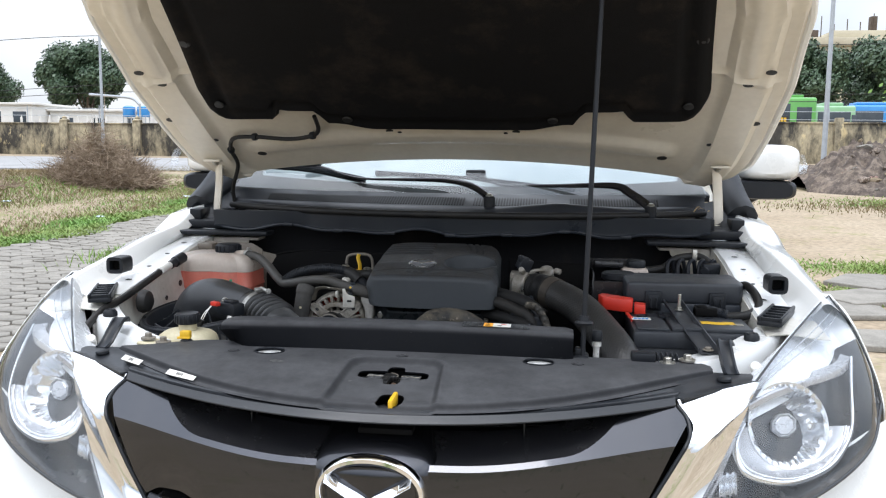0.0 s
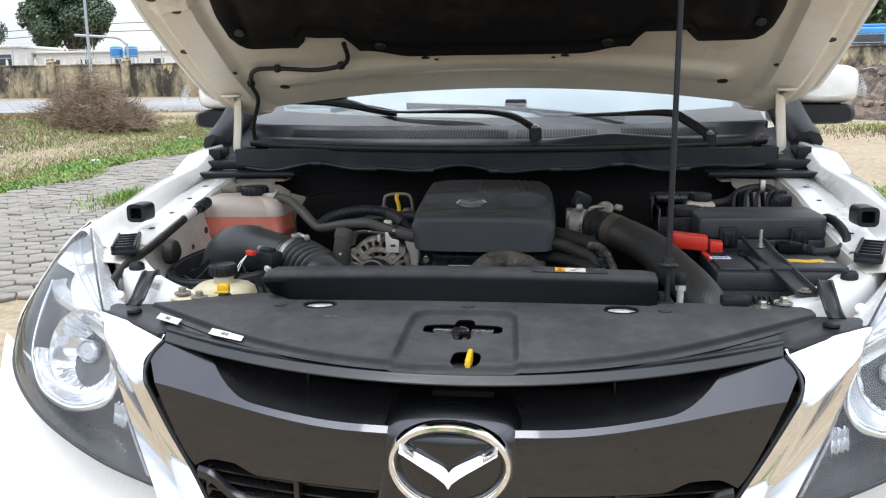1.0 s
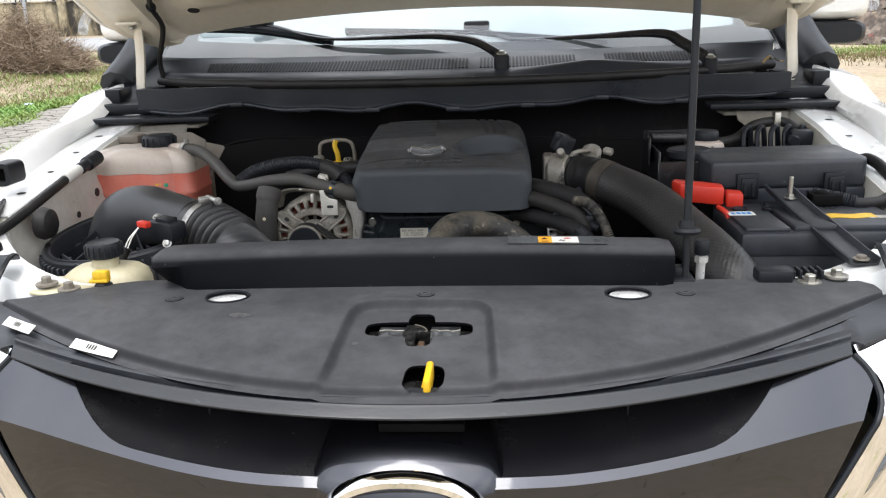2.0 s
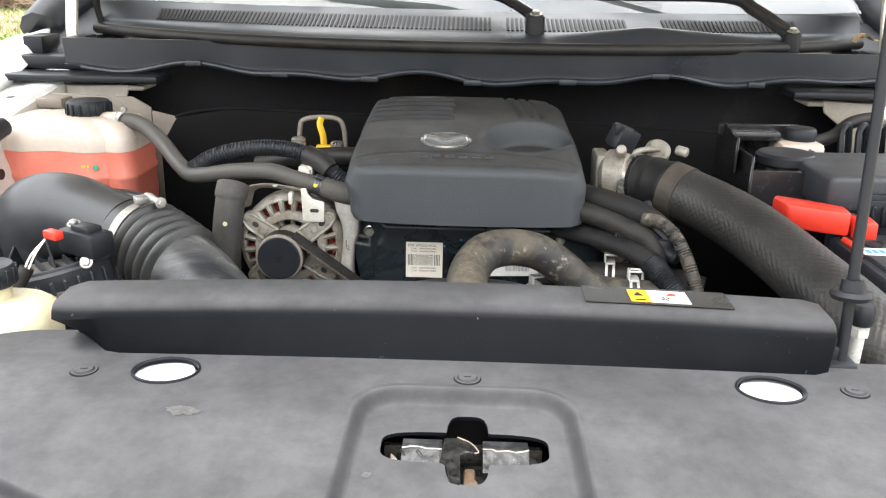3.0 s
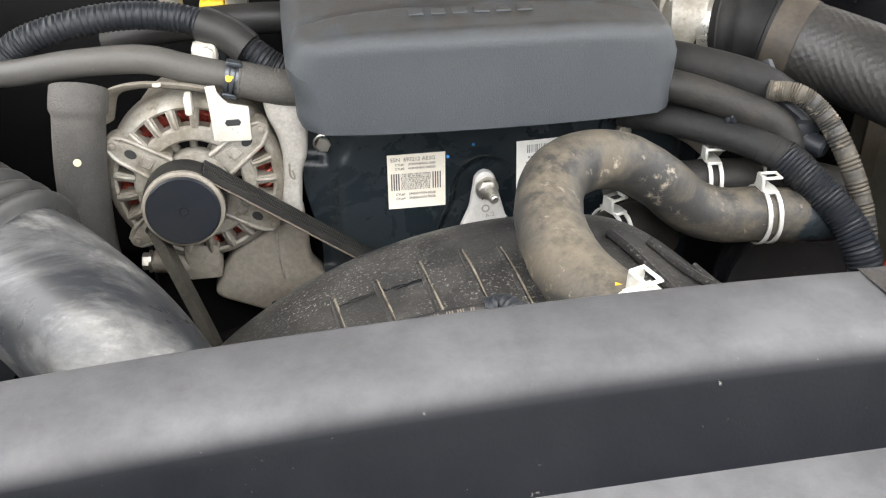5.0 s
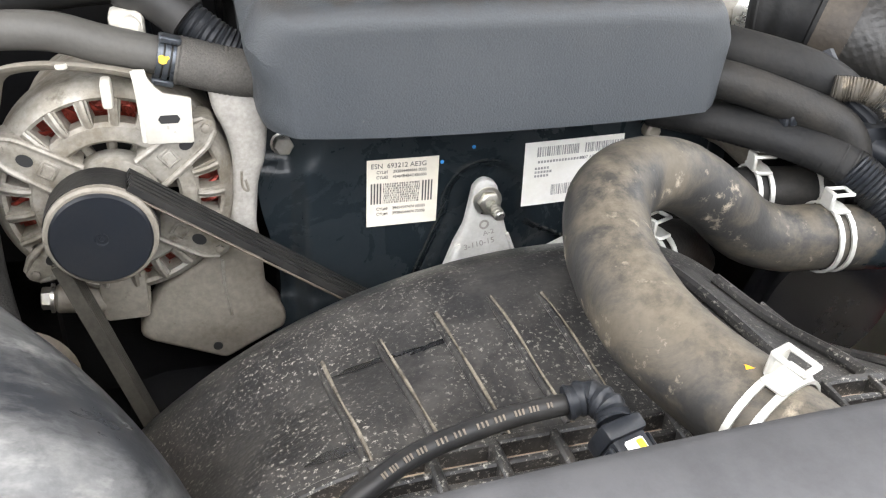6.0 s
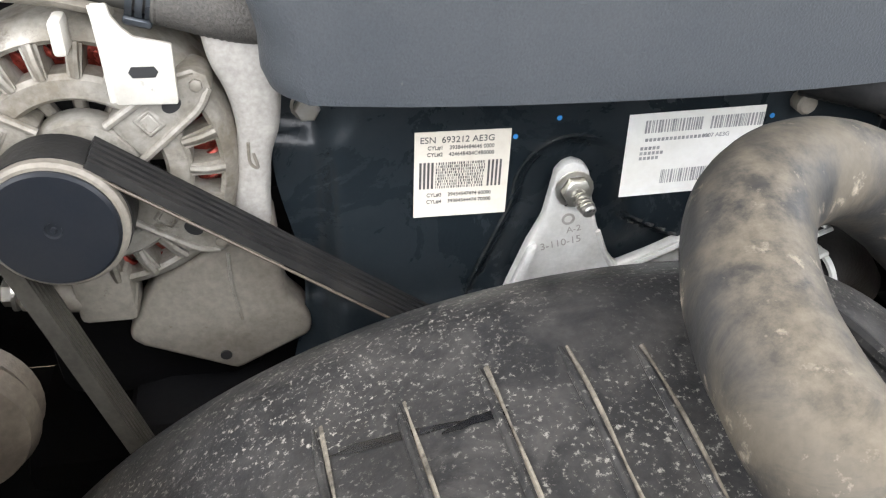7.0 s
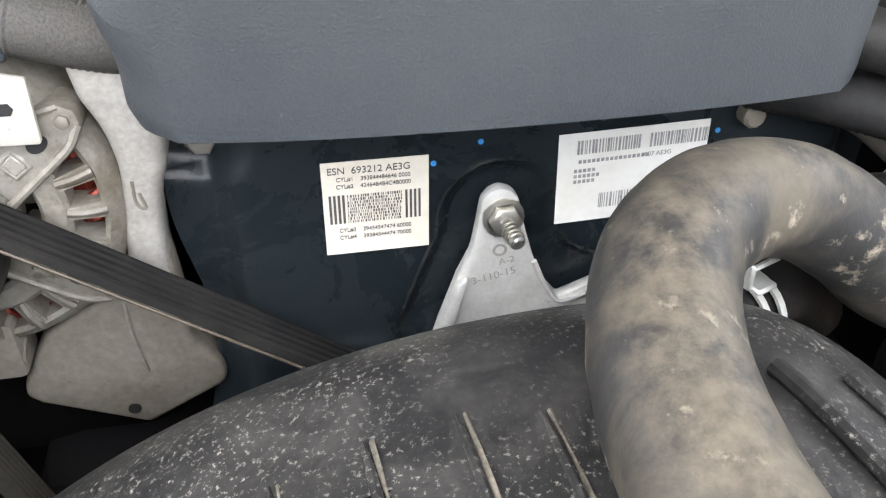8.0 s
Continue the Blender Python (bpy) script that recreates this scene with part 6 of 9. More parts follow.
for k in range(4):
    cells.append(box(-0.0225 + 0.0021 * k, -0.0213 + 0.0021 * k, -0.0078, 0.0078, 0, 0.00012, 0, 1))
    cells.append(box(0.0138 + 0.0021 * k, 0.0149 + 0.0021 * k, -0.0078, 0.0078, 0, 0.00012, 0, 1))
part("print_bar", moved(join(*cells), tilt_at(-0.0595, 1.052, 0.0, 0.0013)), M_LABELINK, la, "stacked printed bars", kind="stuff")
lb = part("label", moved(prism([(-0.0385, -0.025), (0.0385, -0.025), (0.0385, 0.025), (-0.0385, 0.025)], 0.0004, 0, 1), tilt_at(0.0680, 1.0575, -0.03)), M_PAPER, engine, "white paper label with barcodes")
bars = []
for r0, x0, n_, hgt in ((0.0135, -0.029, 22, 0.0075), (0.0135, 0.008, 22, 0.0075), (-0.018, -0.016, 24, 0.0085)):
    x = x0
    for k in range(n_):
        w_ = rnd.choice((0.0004, 0.0007, 0.0011))
        bars.append(box(x, x + w_, r0, r0 + hgt, 0, 0.00012, 0, 1))
        x += w_ + rnd.choice((0.0004, 0.0006, 0.0009))
for yy, x0, n_ in ((0.0085, -0.028, 16), (0.0035, -0.030, 5), (0.0005, -0.030, 6), (-0.0025, -0.030, 5)):
    for k in range(n_):
        bars.append(box(x0 + 0.0023 * k, x0 + 0.0023 * k + 0.0016, yy, yy + 0.0019, 0, 0.00012, 0, 1))
part("print_bar", moved(join(*bars), tilt_at(0.0680, 1.0575, -0.03, 0.0013)), M_GREYINK, lb, kind="stuff")
letters("print", "6007 AE3G", 0.0034, tilt_at(0.0680, 1.0575, -0.03, 0.0014) @ Matrix.Translation((0.012, 0.0095, 0)), M_GREYINK, lb)
for x, z in ((-0.0095, 1.0817), (-0.0320, 1.0723), (0.1105, 1.0770)):
    part("paint_dot", moved(lathe([(0, 0.0005), (0.0014, 0.0005), (0.0014, 0)], None, 12), tilt_at(x, z)), M_BLUE, engine)
part("cover_bolt", moved(hexbolt((0, 0, 0), (0, 0, 1), 0.0068, 0.008, 1.25), tilt_at(-0.137, 1.0840, 0, -0.002)), M_STEEL, engine, "flanged bolt in a dished corner")
# lifting bracket with its stud
bk = part("lifting_bracket", join(upright([(-0.009, 1.051), (-0.005, 1.056), (0.0, 1.058), (0.006, 1.056), (0.010, 1.051), (0.014, 1.034), (0.020, 1.014), (0.028, 0.996), (0.036, 0.986), (0.054, 0.993), (0.082, 1.006), (0.084, 0.976), (0.030, 0.960), (-0.034, 0.960), (-0.029, 0.978), (-0.020, 1.006), (-0.013, 1.022), (-0.010, 1.042)], 0.636, 0.008, 0.0025),
                               upright([(-0.031, 0.972), (-0.021, 1.004), (-0.015, 1.008), (-0.023, 0.972)], 0.629, 0.006, 0.002)), M_ALUBRIGHT, engine, "bright cast aluminium bracket")
part("bracket_rib", tube(((0.020, 0.628, 1.012), (0.028, 0.6275, 0.994), (0.037, 0.627, 0.984), (0.055, 0.627, 0.990), (0.082, 0.627, 1.003)), 0.0016, 24, 8), M_ALUBRIGHT, bk)
part("stud_nut", join(hexbolt((0.002, 0.628, 1.0415), (0, -1, 0.1), 0.0082, 0.008, 1.3), rod((0.002, 0.622, 1.042), (0.0045, 0.606, 1.0395), 0.0040, 12), *[band((0.002 + 0.0006 * k, 0.618 - 0.0026 * k, 1.0415 - 0.0004 * k), (0.15, -1, -0.16), 0.0039, 0.0012, 0.0006, 12) for k in range(4)]), M_STEEL, bk)
for txt, x, z, sz in (("3-110-15", -0.001, 1.0055, 0.0066), ("A-2", 0.0055, 1.0145, 0.0058)):
    letters("cast_lettering", txt, sz, Matrix.Translation((x, 0.6276, z)) @ Matrix.Rotation(-0.2, 4, "Y") @ FACE_FRONT, M_CASTPALE, bk)
part("cast_ring", lathe([(0.0024, 0), (0.0024, 0.0005), (0.0038, 0.0005), (0.0038, 0)], toward((0.0015, 0.628, 1.0215), (0, -1, 0)), 18), M_CASTPALE, bk)
# aluminium web beside the timing cover and the shield below
part("side_casting", upright([(-0.184, 1.140), (-0.152, 1.140), (-0.148, 1.112), (-0.1495, 1.094), (-0.151, 1.082), (-0.156, 1.069), (-0.159, 1.036), (-0.158, 1.018), (-0.178, 1.018), (-0.176, 1.046), (-0.171, 1.082), (-0.174, 1.102), (-0.181, 1.118)], 0.660, 0.030, 0.006, 3), M_CASTPALE, engine, "cast aluminium side web")
part("casting_seam", tube(((-0.1665, 0.6300, 1.078), (-0.1665, 0.6300, 1.067), (-0.163, 0.6300, 1.064), (-0.1645, 0.6300, 1.072)), 0.0009, 20, 6), M_ALU, engine)
part("belt_shield", upright([(-0.2425, 0.956), (-0.240, 0.966), (-0.232, 0.980), (-0.222, 0.996), (-0.206, 1.006), (-0.186, 1.016), (-0.181, 1.034), (-0.158, 1.034), (-0.156, 1.004), (-0.155, 0.980), (-0.145, 0.968), (-0.1415, 0.958), (-0.143, 0.949), (-0.186, 0.926), (-0.236, 0.950)], 0.655, 0.023, 0.006, 3), M_DIRTALU, engine, "dusty beige metal shield")
part("shield_hole", lathe([(0, 0), (0.0033, 0), (0.0033, 0.001), (0, 0.001)], toward((-0.1915, 0.6315, 0.9405), (0, -1, 0)), 12), M_INK, engine)
part("shield_edge", tube(((-0.183, 0.6318, 1.012), (-0.183, 0.6312, 0.992), (-0.180, 0.6312, 0.966)), 0.0011, 10, 6), M_ALU, engine)


# engine cover
def cov_half(y):
    return 0.1570 - 0.0060 * smooth01((y - 0.66) / 0.22) - 0.016 * smooth01((y - 0.83) / 0.05) ** 2


def cov_top(x, y):
    xx = (x + 0.012)
    dy = y - 0.585
    z = 1.195 + 0.25 * min(dy, 0.08) + 0.13 * max(0, dy - 0.08) - 0.014 * (abs(xx) / 0.17) ** 4
    # sunk oval beside the badge, steep at the back and running out at the side
    k = ((xx - 0.090 - 0.22 * (y - 0.68)) / 0.058) ** 2 + ((y - 0.690) / 0.058) ** 2
    z += 0.0022 * math.exp(-((k - 1.22) / 0.12) ** 2) - 0.032 * smooth01((1.12 - k) / 0.26)
    # the rear edge rolls down
    z -= 0.003 * smooth01((y - 0.83) / 0.05) ** 2
    # stepped ribs across the rear half, and grooves running back on the other half
    side = smooth01((-0.012 - xx) / 0.004)
    for q in range(5):
        d = y - (0.752 + 0.023 * q + 0.02 * xx)
        z += 0.0040 * side * (smooth01(d / 0.003) - smooth01((d - 0.003) / 0.019))
    for q in range(3):
        gx = 0.082 + 0.017 * q - 0.22 * max(0.0, y - 0.80)
        z -= 0.0028 * smooth01((0.0040 - abs(xx - gx)) / 0.003) * smooth01((y - 0.765) / 0.015)
    z -= 0.0016 * smooth01((0.0016 - abs(math.hypot((xx) / 1.6, y - 0.52) - 0.125 + 0.02 * math.cos(xx * 12))) / 0.0010)
    return z


def f_top(u, v):
    y = 0.580 + 0.30 * v
    h = cov_half(y)
    s = 2 * u - 1
    x = -0.0055 + h * s
    if v < 0.08:
        r = 0.018 * (1 - v / 0.08)
        x = -0.0055 + (h - 0.018 + math.sqrt(max(0.0, 0.018 ** 2 - r * r))) * s
    return (x, y + 0.006 * s * s * (1 - v), cov_top(x, y) - 0.008 * max(0, 1 - v / 0.035) ** 2 - 0.020 * max(0, 1 - (1 - abs(s)) / 0.10) ** 2)


def f_skirt(u, v):
    """Front and side walls of the cover, hanging from the edge of its top."""
    if u < 0.25:
        t = 1 - u / 0.25
        p = Vector(f_top(0, t))
    elif u > 0.75:
        t = (u - 0.75) / 0.25
        p = Vector(f_top(1, t))
    else:
        p = Vector(f_top((u - 0.25) / 0.5, 0))
    s = max(-1, min(1, (p.x + 0.012) / 0.16))
    low = 1.1188 + (0.003 if s < 0 else 0.0015) * s ** 4
    z = p.z + (low - p.z) * v
    out = 0.006 * math.sin(math.pi * min(1, v * 2)) * (v < 0.5)
    n2 = Vector((s if (u < 0.25 or u > 0.75) else s ** 5, -1.0 if 0.25 <= u <= 0.75 else -0.1, 0)).normalized()
    return p.x - s * (0.006 if s < 0 else 0.001) * smooth01(v * 1.6) - s * (0.003 if s < 0 else 0.001) * smooth01((v - 0.80) / 0.20) ** 2, p.y - 0.004 * v * (0.25 <= u <= 0.75), z


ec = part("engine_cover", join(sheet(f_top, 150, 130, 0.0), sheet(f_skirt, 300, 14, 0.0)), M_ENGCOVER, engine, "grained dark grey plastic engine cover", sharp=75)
bz = cov_top(-0.0335, 0.653)
bm4 = Matrix.Translation((-0.0335, 0.652, bz + 0.001)) @ Matrix.Rotation(0.32, 4, "X") @ Matrix.Diagonal((1.07, 0.66, 1, 1))
cb = part("cover_badge", moved(join(lathe([(0, 0), (0.031, 0), (0.032, 0.003), (0.029, 0.0045), (0.026, 0.003), (0, 0.003)], None, 40),
                                    *[flip(loft([[(0.0, -0.013, 0.003), (0.0, -0.002, 0.003), (0.0, -0.002, 0.006), (0.0, -0.013, 0.006)], [(0.012, 0.000, 0.003), (0.012, 0.008, 0.003), (0.012, 0.008, 0.006), (0.012, 0.0, 0.006)], [(0.027, 0.006, 0.003), (0.027, 0.014, 0.003), (0.027, 0.014, 0.006), (0.027, 0.006, 0.006)]]), s_) for s_ in (-1, 1)]), bm4), M_BADGE, ec, "small oval silver badge")
part("badge_field", moved(lathe([(0, 0.0034), (0.0262, 0.0034), (0.0262, 0.002)], None, 40), bm4), M_BADGEFIELD, cb)
for k in range(6):
    part("embossed_bar", moved(box(-0.055 + 0.017 * k, -0.043 + 0.017 * k, -0.004, 0.004, -0.001, 0.001, 0.0008, 1), Matrix.Translation((-0.012, 0.612, cov_top(-0.012, 0.612) + 0.0005)) @ Matrix.Rotation(0.26, 4, "X")), M_ENGCOVER, ec)

# alternator
alt = thing("alternator", (-0.25, 0.64, 0.98), "dusty cast aluminium alternator with copper windings and belt pulley", "alternator")
AX, AZ = -0.2505, 1.062
cm_ = toward((-0.2420, 0.6300, 1.0685), (0, -1, 0.05))
am_ = toward((AX, 0.6235, AZ), (0, -1, 0.05))
part("winding", lathe([(0.046, -0.012), (0.055, -0.009), (0.064, -0.014), (0.065, -0.04), (0.046, -0.04)], cm_, 64), M_COPPER, alt, "red copper winding")
for k in range(30):
    a = k * math.tau / 30
    part("winding_loop", moved(tube(((0.050, -0.004, -0.014), (0.054, 0.0, -0.007), (0.059, 0.003, -0.006), (0.064, 0.007, -0.012)), 0.0016, 10, 6), cm_ @ Matrix.Rotation(a, 4, "Z")), M_COPPER, alt)


def seg_ring(r0, r1, a0, a1, h0, h1, n_=6):
    return loft([[(r * math.cos(a), r * math.sin(a), h) for r, h in ((r0, h0), (r1, h0 - 0.003), (r1, h1), (r0, h1))] for a in np.linspace(a0, a1, n_)])


part("rotor", lathe([(0, -0.016), (0.047, -0.016), (0.047, -0.03), (0, -0.03)], cm_, 40), M_DARK, alt)
for k in range(12):
    part("rotor_claw", moved(box(0.022, 0.046, -0.003, 0.003, -0.018, -0.010, 0.0015, 1), cm_ @ Matrix.Rotation(k * math.tau / 12, 4, "Z")), M_DIRTALU, alt)
part("front_ring", lathe([(0.0618, 0.0015), (0.0640, 0.0030), (0.0680, 0.0005), (0.0715, -0.0060), (0.0725, -0.012), (0.0725, -0.036), (0.0618, -0.036), (0.0618, 0.0015)], cm_, 72), M_ALU, alt)
part("inner_ring", lathe([(0.0365, 0.004), (0.0385, 0.0065), (0.0470, 0.0062), (0.0492, 0.0040), (0.0492, -0.008), (0.0375, -0.008), (0.0365, 0.004)], cm_, 64), M_ALU, alt)
part("hub_ring", lathe([(0.018, 0.008), (0.0260, 0.008), (0.0275, 0.005), (0.0275, -0.008), (0.018, -0.008)], cm_, 40), M_ALU, alt)
ARMS = (0.66, 2.57, 3.85, 5.67)
for k in range(21):
    a = radians(84.5) + k * math.tau / 21
    part("spoke", moved(join(seg_ring(0.0482, 0.0630, a - 0.062, a + 0.062, 0.0058, -0.016, 4), tube(((0.048 * math.cos(a), 0.048 * math.sin(a), 0.0045), (0.0555 * math.cos(a), 0.0555 * math.sin(a), 0.0052), (0.0635 * math.cos(a), 0.0635 * math.sin(a), 0.0030)), 0.0030, 8, 8, flat=0.7)), cm_), M_ALU, alt)
for a in ARMS:
    rz_ = Matrix.Rotation(a, 4, "Z")
    lug = part("lug", moved(prism([(0.026, -0.0125), (0.052, -0.0115), (0.066, -0.0105), (0.074, -0.0070), (0.0775, 0.0), (0.074, 0.0070), (0.066, 0.0105), (0.052, 0.0115), (0.026, 0.0125)], 0.022, 0.003, 2, Matrix.Translation((0, 0, -0.014))), cm_ @ rz_), M_ALU, alt, "cast mounting arm")
    for y_ in (-1, 1):
        part("lug_edge", moved(tube(((0.026, y_ * 0.0112, 0.0085), (0.052, y_ * 0.0100, 0.0085), (0.064, y_ * 0.0090, 0.0075), (0.073, y_ * 0.0050, 0.006)), 0.0021, 14, 8), cm_ @ rz_), M_ALU, lug)
    part("lug_hole", moved(lathe([(0, 0.0085), (0.0036, 0.0085), (0.0036, 0.007)], Matrix.Translation((0.0555, 0, 0)) @ Matrix.Diagonal((1.35, 1, 1, 1)), 16), cm_ @ rz_), M_INK, lug)
    part("lug_pad", moved(join(box(0.036, 0.0475, -0.0062, 0.0062, 0.006, 0.0090, 0.0014, 1), box(0.038, 0.0455, -0.0042, 0.0042, 0.0085, 0.0096, 0.001, 1)), cm_ @ rz_), M_ALU, lug)
    part("lug_bolt", moved(hexbolt((0.0705, 0, 0.0070), (0, 0, 1), 0.0030, 0.003, 1.3), cm_ @ rz_), M_DIRTALU, lug)
part("mount_boss", join(rod((-0.290, 0.632, 0.996), (-0.232, 0.632, 0.988), 0.0098, 18), box(-0.262, -0.232, 0.622, 0.65, 0.978, 1.012, 0.004), box(-0.285, -0.262, 0.640, 0.66, 0.985, 1.03, 0.004)), M_DIRTALU, alt, "dusty lower mounting boss")
part("mount_bolt", hexbolt((-0.290, 0.632, 0.996), (-1, 0, 0.1), 0.0075, 0.008, 1.3), M_STEEL, alt)
part("body", lathe([(0.0, -0.034), (0.064, -0.034), (0.067, -0.06), (0.065, -0.12), (0.05, -0.13), (0, -0.13)], cm_, 40), M_ALU, alt)
pu = part("pulley", lathe([(0, -0.002), (0.020, -0.002), (0.0295, 0.006), (0.0318, 0.008), (0.0318, 0.012), (0.029, 0.013), (0.029, 0.028), (0.0316, 0.029), (0.0316, 0.0345), (0.0300, 0.036), (0, 0.0355)], am_, 48), M_DIRTALU, alt, "dusty pulley")
part("pulley_cap", lathe([(0.0283, 0.033), (0.0285, 0.0375), (0.0272, 0.039), (0.0040, 0.0385), (0.0034, 0.0374), (0.0016, 0.0374), (0.0012, 0.038), (0, 0.038)], am_, 48), M_BLACK, pu, "black round pulley cap")
belt = thing("drive_belt", (-0.15, 0.595, 0.9), "ribbed black drive belt round the alternator pulley", "belt")


def strip(p, q, w, ribs=5):
    """Flat belt run from p to q, its width along y, ribs on the inner side."""
    p, q = Vector(p), Vector(q)
    d = (q - p).normalized()
    s = Vector((0, 1, 0))
    nrm = d.cross(s).normalized()
    prof_ = [(w, 0.0), (w * 0.5, 0.0), (w * 0.45, 0.0012), (w * 0.1, 0.0012), (w * 0.05, 0.0), (-w * 0.4, 0.0), (-w * 0.45, 0.0012), (-w * 0.8, 0.0012), (-w * 0.85, 0.0), (-w, 0.0), (-w, 0.0035)]
    prof_ += [(-w + 2 * w * (k + a) / ribs, b) for k in range(ribs) for a, b in ((0.02, 0.0042), (0.55, 0.0042), (0.62, 0.0008), (0.95, 0.0008))]
    prof_ += [(w, 0.0035)]
    return loft([[tuple(c + s * a + nrm * b) for a, b in prof_] for c in (p, q)])


part("upper_run", strip((AX + 0.0165, 0.604, AZ + 0.0285), (-0.05, 0.604, 0.9545), 0.0118), M_BELT, belt)
part("belt_edge", tube(((AX + 0.0158, 0.5920, AZ + 0.0275), (-0.0508, 0.5920, 0.9535)), 0.0008, 4, 6), M_GRIMY, belt, "frayed tan belt edge")
part("lower_run", join(strip((AX - 0.027, 0.602, AZ - 0.018), (-0.212, 0.602, 0.80), 0.0095, 6), strip((-0.212, 0.602, 0.80), (AX - 0.027, 0.602, AZ - 0.018), 0.0095, 6)), M_BELTRIB, belt, "dusty ribbed side of the belt")
part("wrap", lathe([(0.0292, 0.0080), (0.0322, 0.0080), (0.0326, 0.020), (0.0322, 0.0305), (0.0292, 0.0305)], am_, 48), M_BELT, belt)
brk = thing("hose_bracket", (-0.21, 0.62, 1.10), "bent bright steel bracket with a slot above the alternator", "bracket", shift=(0.0015, 0.018, 0.004))
part("plate", join(upright([(-0.2215, 1.1045), (-0.2205, 1.1038), (-0.196, 1.1030), (-0.1950, 1.104), (-0.1945, 1.131), (-0.2095, 1.1345), (-0.2140, 1.139), (-0.2170, 1.144), (-0.2180, 1.149), (-0.2245, 1.149), (-0.2240, 1.142), (-0.2225, 1.136)], 0.600, 0.003, 0.0012), tube(((-0.2225, 0.5985, 1.105), (-0.2228, 0.5983, 1.125), (-0.2235, 0.5985, 1.140), (-0.2245, 0.600, 1.148)), 0.0016, 20, 8)), M_CREAMMETAL, brk)
part("slot", upright([(-0.2125, 1.1165), (-0.203, 1.1165), (-0.2015, 1.119), (-0.203, 1.1215), (-0.2125, 1.1215), (-0.214, 1.119)], 0.5972, 0.0006, 0, 1), M_INK, brk)
part("stay", tube(((-0.312, 0.635, 1.112), (-0.301, 0.625, 1.138), (-0.278, 0.620, 1.146), (-0.245, 0.618, 1.144), (-0.222, 0.610, 1.142)), 0.011, 24, 10, flat=0.25), M_DIRTALU, brk)
part("stay_tab", join(box(-0.243, -0.237, 0.598, 0.612, 1.126, 1.142, 0.002), rod((-0.262, 0.610, 1.1475), (-0.262, 0.610, 1.150), 0.0035, 10)), M_CREAMMETAL, brk)
part("block", join(box(-0.236, -0.216, 0.635, 0.655, 1.153, 1.170, 0.004), rod((-0.224, 0.628, 1.163), (-0.224, 0.64, 1.163), 0.006, 14)), M_CREAMMETAL, brk, "cream plastic connector block")


# ---------------------------------------------------------------- hoses and wiring round the engine
def spring_clamp(p, d, r, parent, up=(0, 0, 1)):
    """Flat white spring clamp: two bands, a bridge and a raised ear."""
    p, d = Vector(p), Vector(d).normalized()
    side = (Vector(up) - d * Vector(up).dot(d)).normalized()
    t = d.cross(side)
    m = Matrix.Translation(p) @ Matrix((t, d, side)).transposed().to_4x4()
    ear = join(box(-0.006, 0.006, -0.008, -0.005, r, r + 0.013, 0.001, 1), box(-0.0065, -0.0035, -0.0075, 0.009, r + 0.010, r + 0.0125, 0.001, 1),
               box(0.0035, 0.0065, -0.0075, 0.009, r + 0.010, r + 0.0125, 0.001, 1), box(-0.0065, 0.0065, 0.006, 0.009, r + 0.010, r + 0.0125, 0.001, 1), box(-0.011, 0.010, -0.006, 0.006, r - 0.001, r + 0.002, 0.001, 1))
    return part("hose_clamp", join(band(p - d * 0.0045, d, r + 0.0004, 0.0032, 0.0016), band(p + d * 0.0045, d, r + 0.0004, 0.0032, 0.0016),
                                   moved(ear, m)), M_CLAMP, parent, "white spring hose clamp")


def rings_on(n_, amp, r, power=1.0):
    return lambda t: r + amp * (math.sin(t * math.tau * n_) ** 2) ** power


M_CLAMP = surface("pale_plated_clamp", (0.58, 0.58, 0.55), 0.4, 0.35, (0.46, 0.45, 0.41), 40, grain=0.08, bump=0.1)

uh = thing("radiator_hose", (0.1, 0.45, 1.03), "thick dusty rubber radiator hose bent over the fan shroud", "hose")
HOSE = ((0.236, 0.523, 1.046), (0.203, 0.524, 1.050), (0.172, 0.528, 1.050), (0.146, 0.532, 1.059), (0.118, 0.534, 1.082), (0.087, 0.533, 1.101), (0.052, 0.522, 1.110), (0.022, 0.498, 1.111), (0.006, 0.465, 1.105), (0.000, 0.430, 1.099), (0.003, 0.390, 1.094), (0.018, 0.350, 1.090), (0.036, 0.300, 1.086))
hose_skin = tube(HOSE, lambda t: 0.0222 + 0.0012 * smooth01((t - 0.35) / 0.3), 130, 32)
for v in hose_skin.verts:
    v.co += 0.0006 * noise.noise_vector(v.co * 60)
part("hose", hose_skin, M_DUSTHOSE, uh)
spring_clamp((0.206, 0.5240, 1.0498), (1, -0.05, 0), 0.0226, uh)
spring_clamp((0.0215, 0.342, 1.0893), (0.33, -0.94, -0.07), 0.0238, uh)
part("outlet_pipe", tube(((0.215, 0.523, 1.048), (0.245, 0.520, 1.045), (0.275, 0.517, 1.044)), lambda t: 0.0205 - 0.010 * smooth01((t - 0.8) / 0.2), 20, 20), M_TIMING, uh, "smooth black outlet pipe")
part("paint_mark", prism([(-0.004, -0.002), (0.004, -0.003), (0.003, 0.004), (-0.002, 0.004)], 0.0006, 0, 1, Matrix.Translation((0.0135, 0.352, 1.1126)) @ Matrix.Diagonal((0.8, 0.8, 1, 1))), M_ORANGE, uh)
h2 = thing("water_hose", (0.16, 0.58, 1.0), "short brown dusty water hose with a clamp", "hose", "water hoses")
part("hose", tube(((0.10, 0.60, 1.04), (0.15, 0.588, 1.052), (0.20, 0.578, 1.056), (0.255, 0.568, 1.056), (0.30, 0.55, 1.05)), 0.018, 40, 20), M_OLDHOSE, h2)
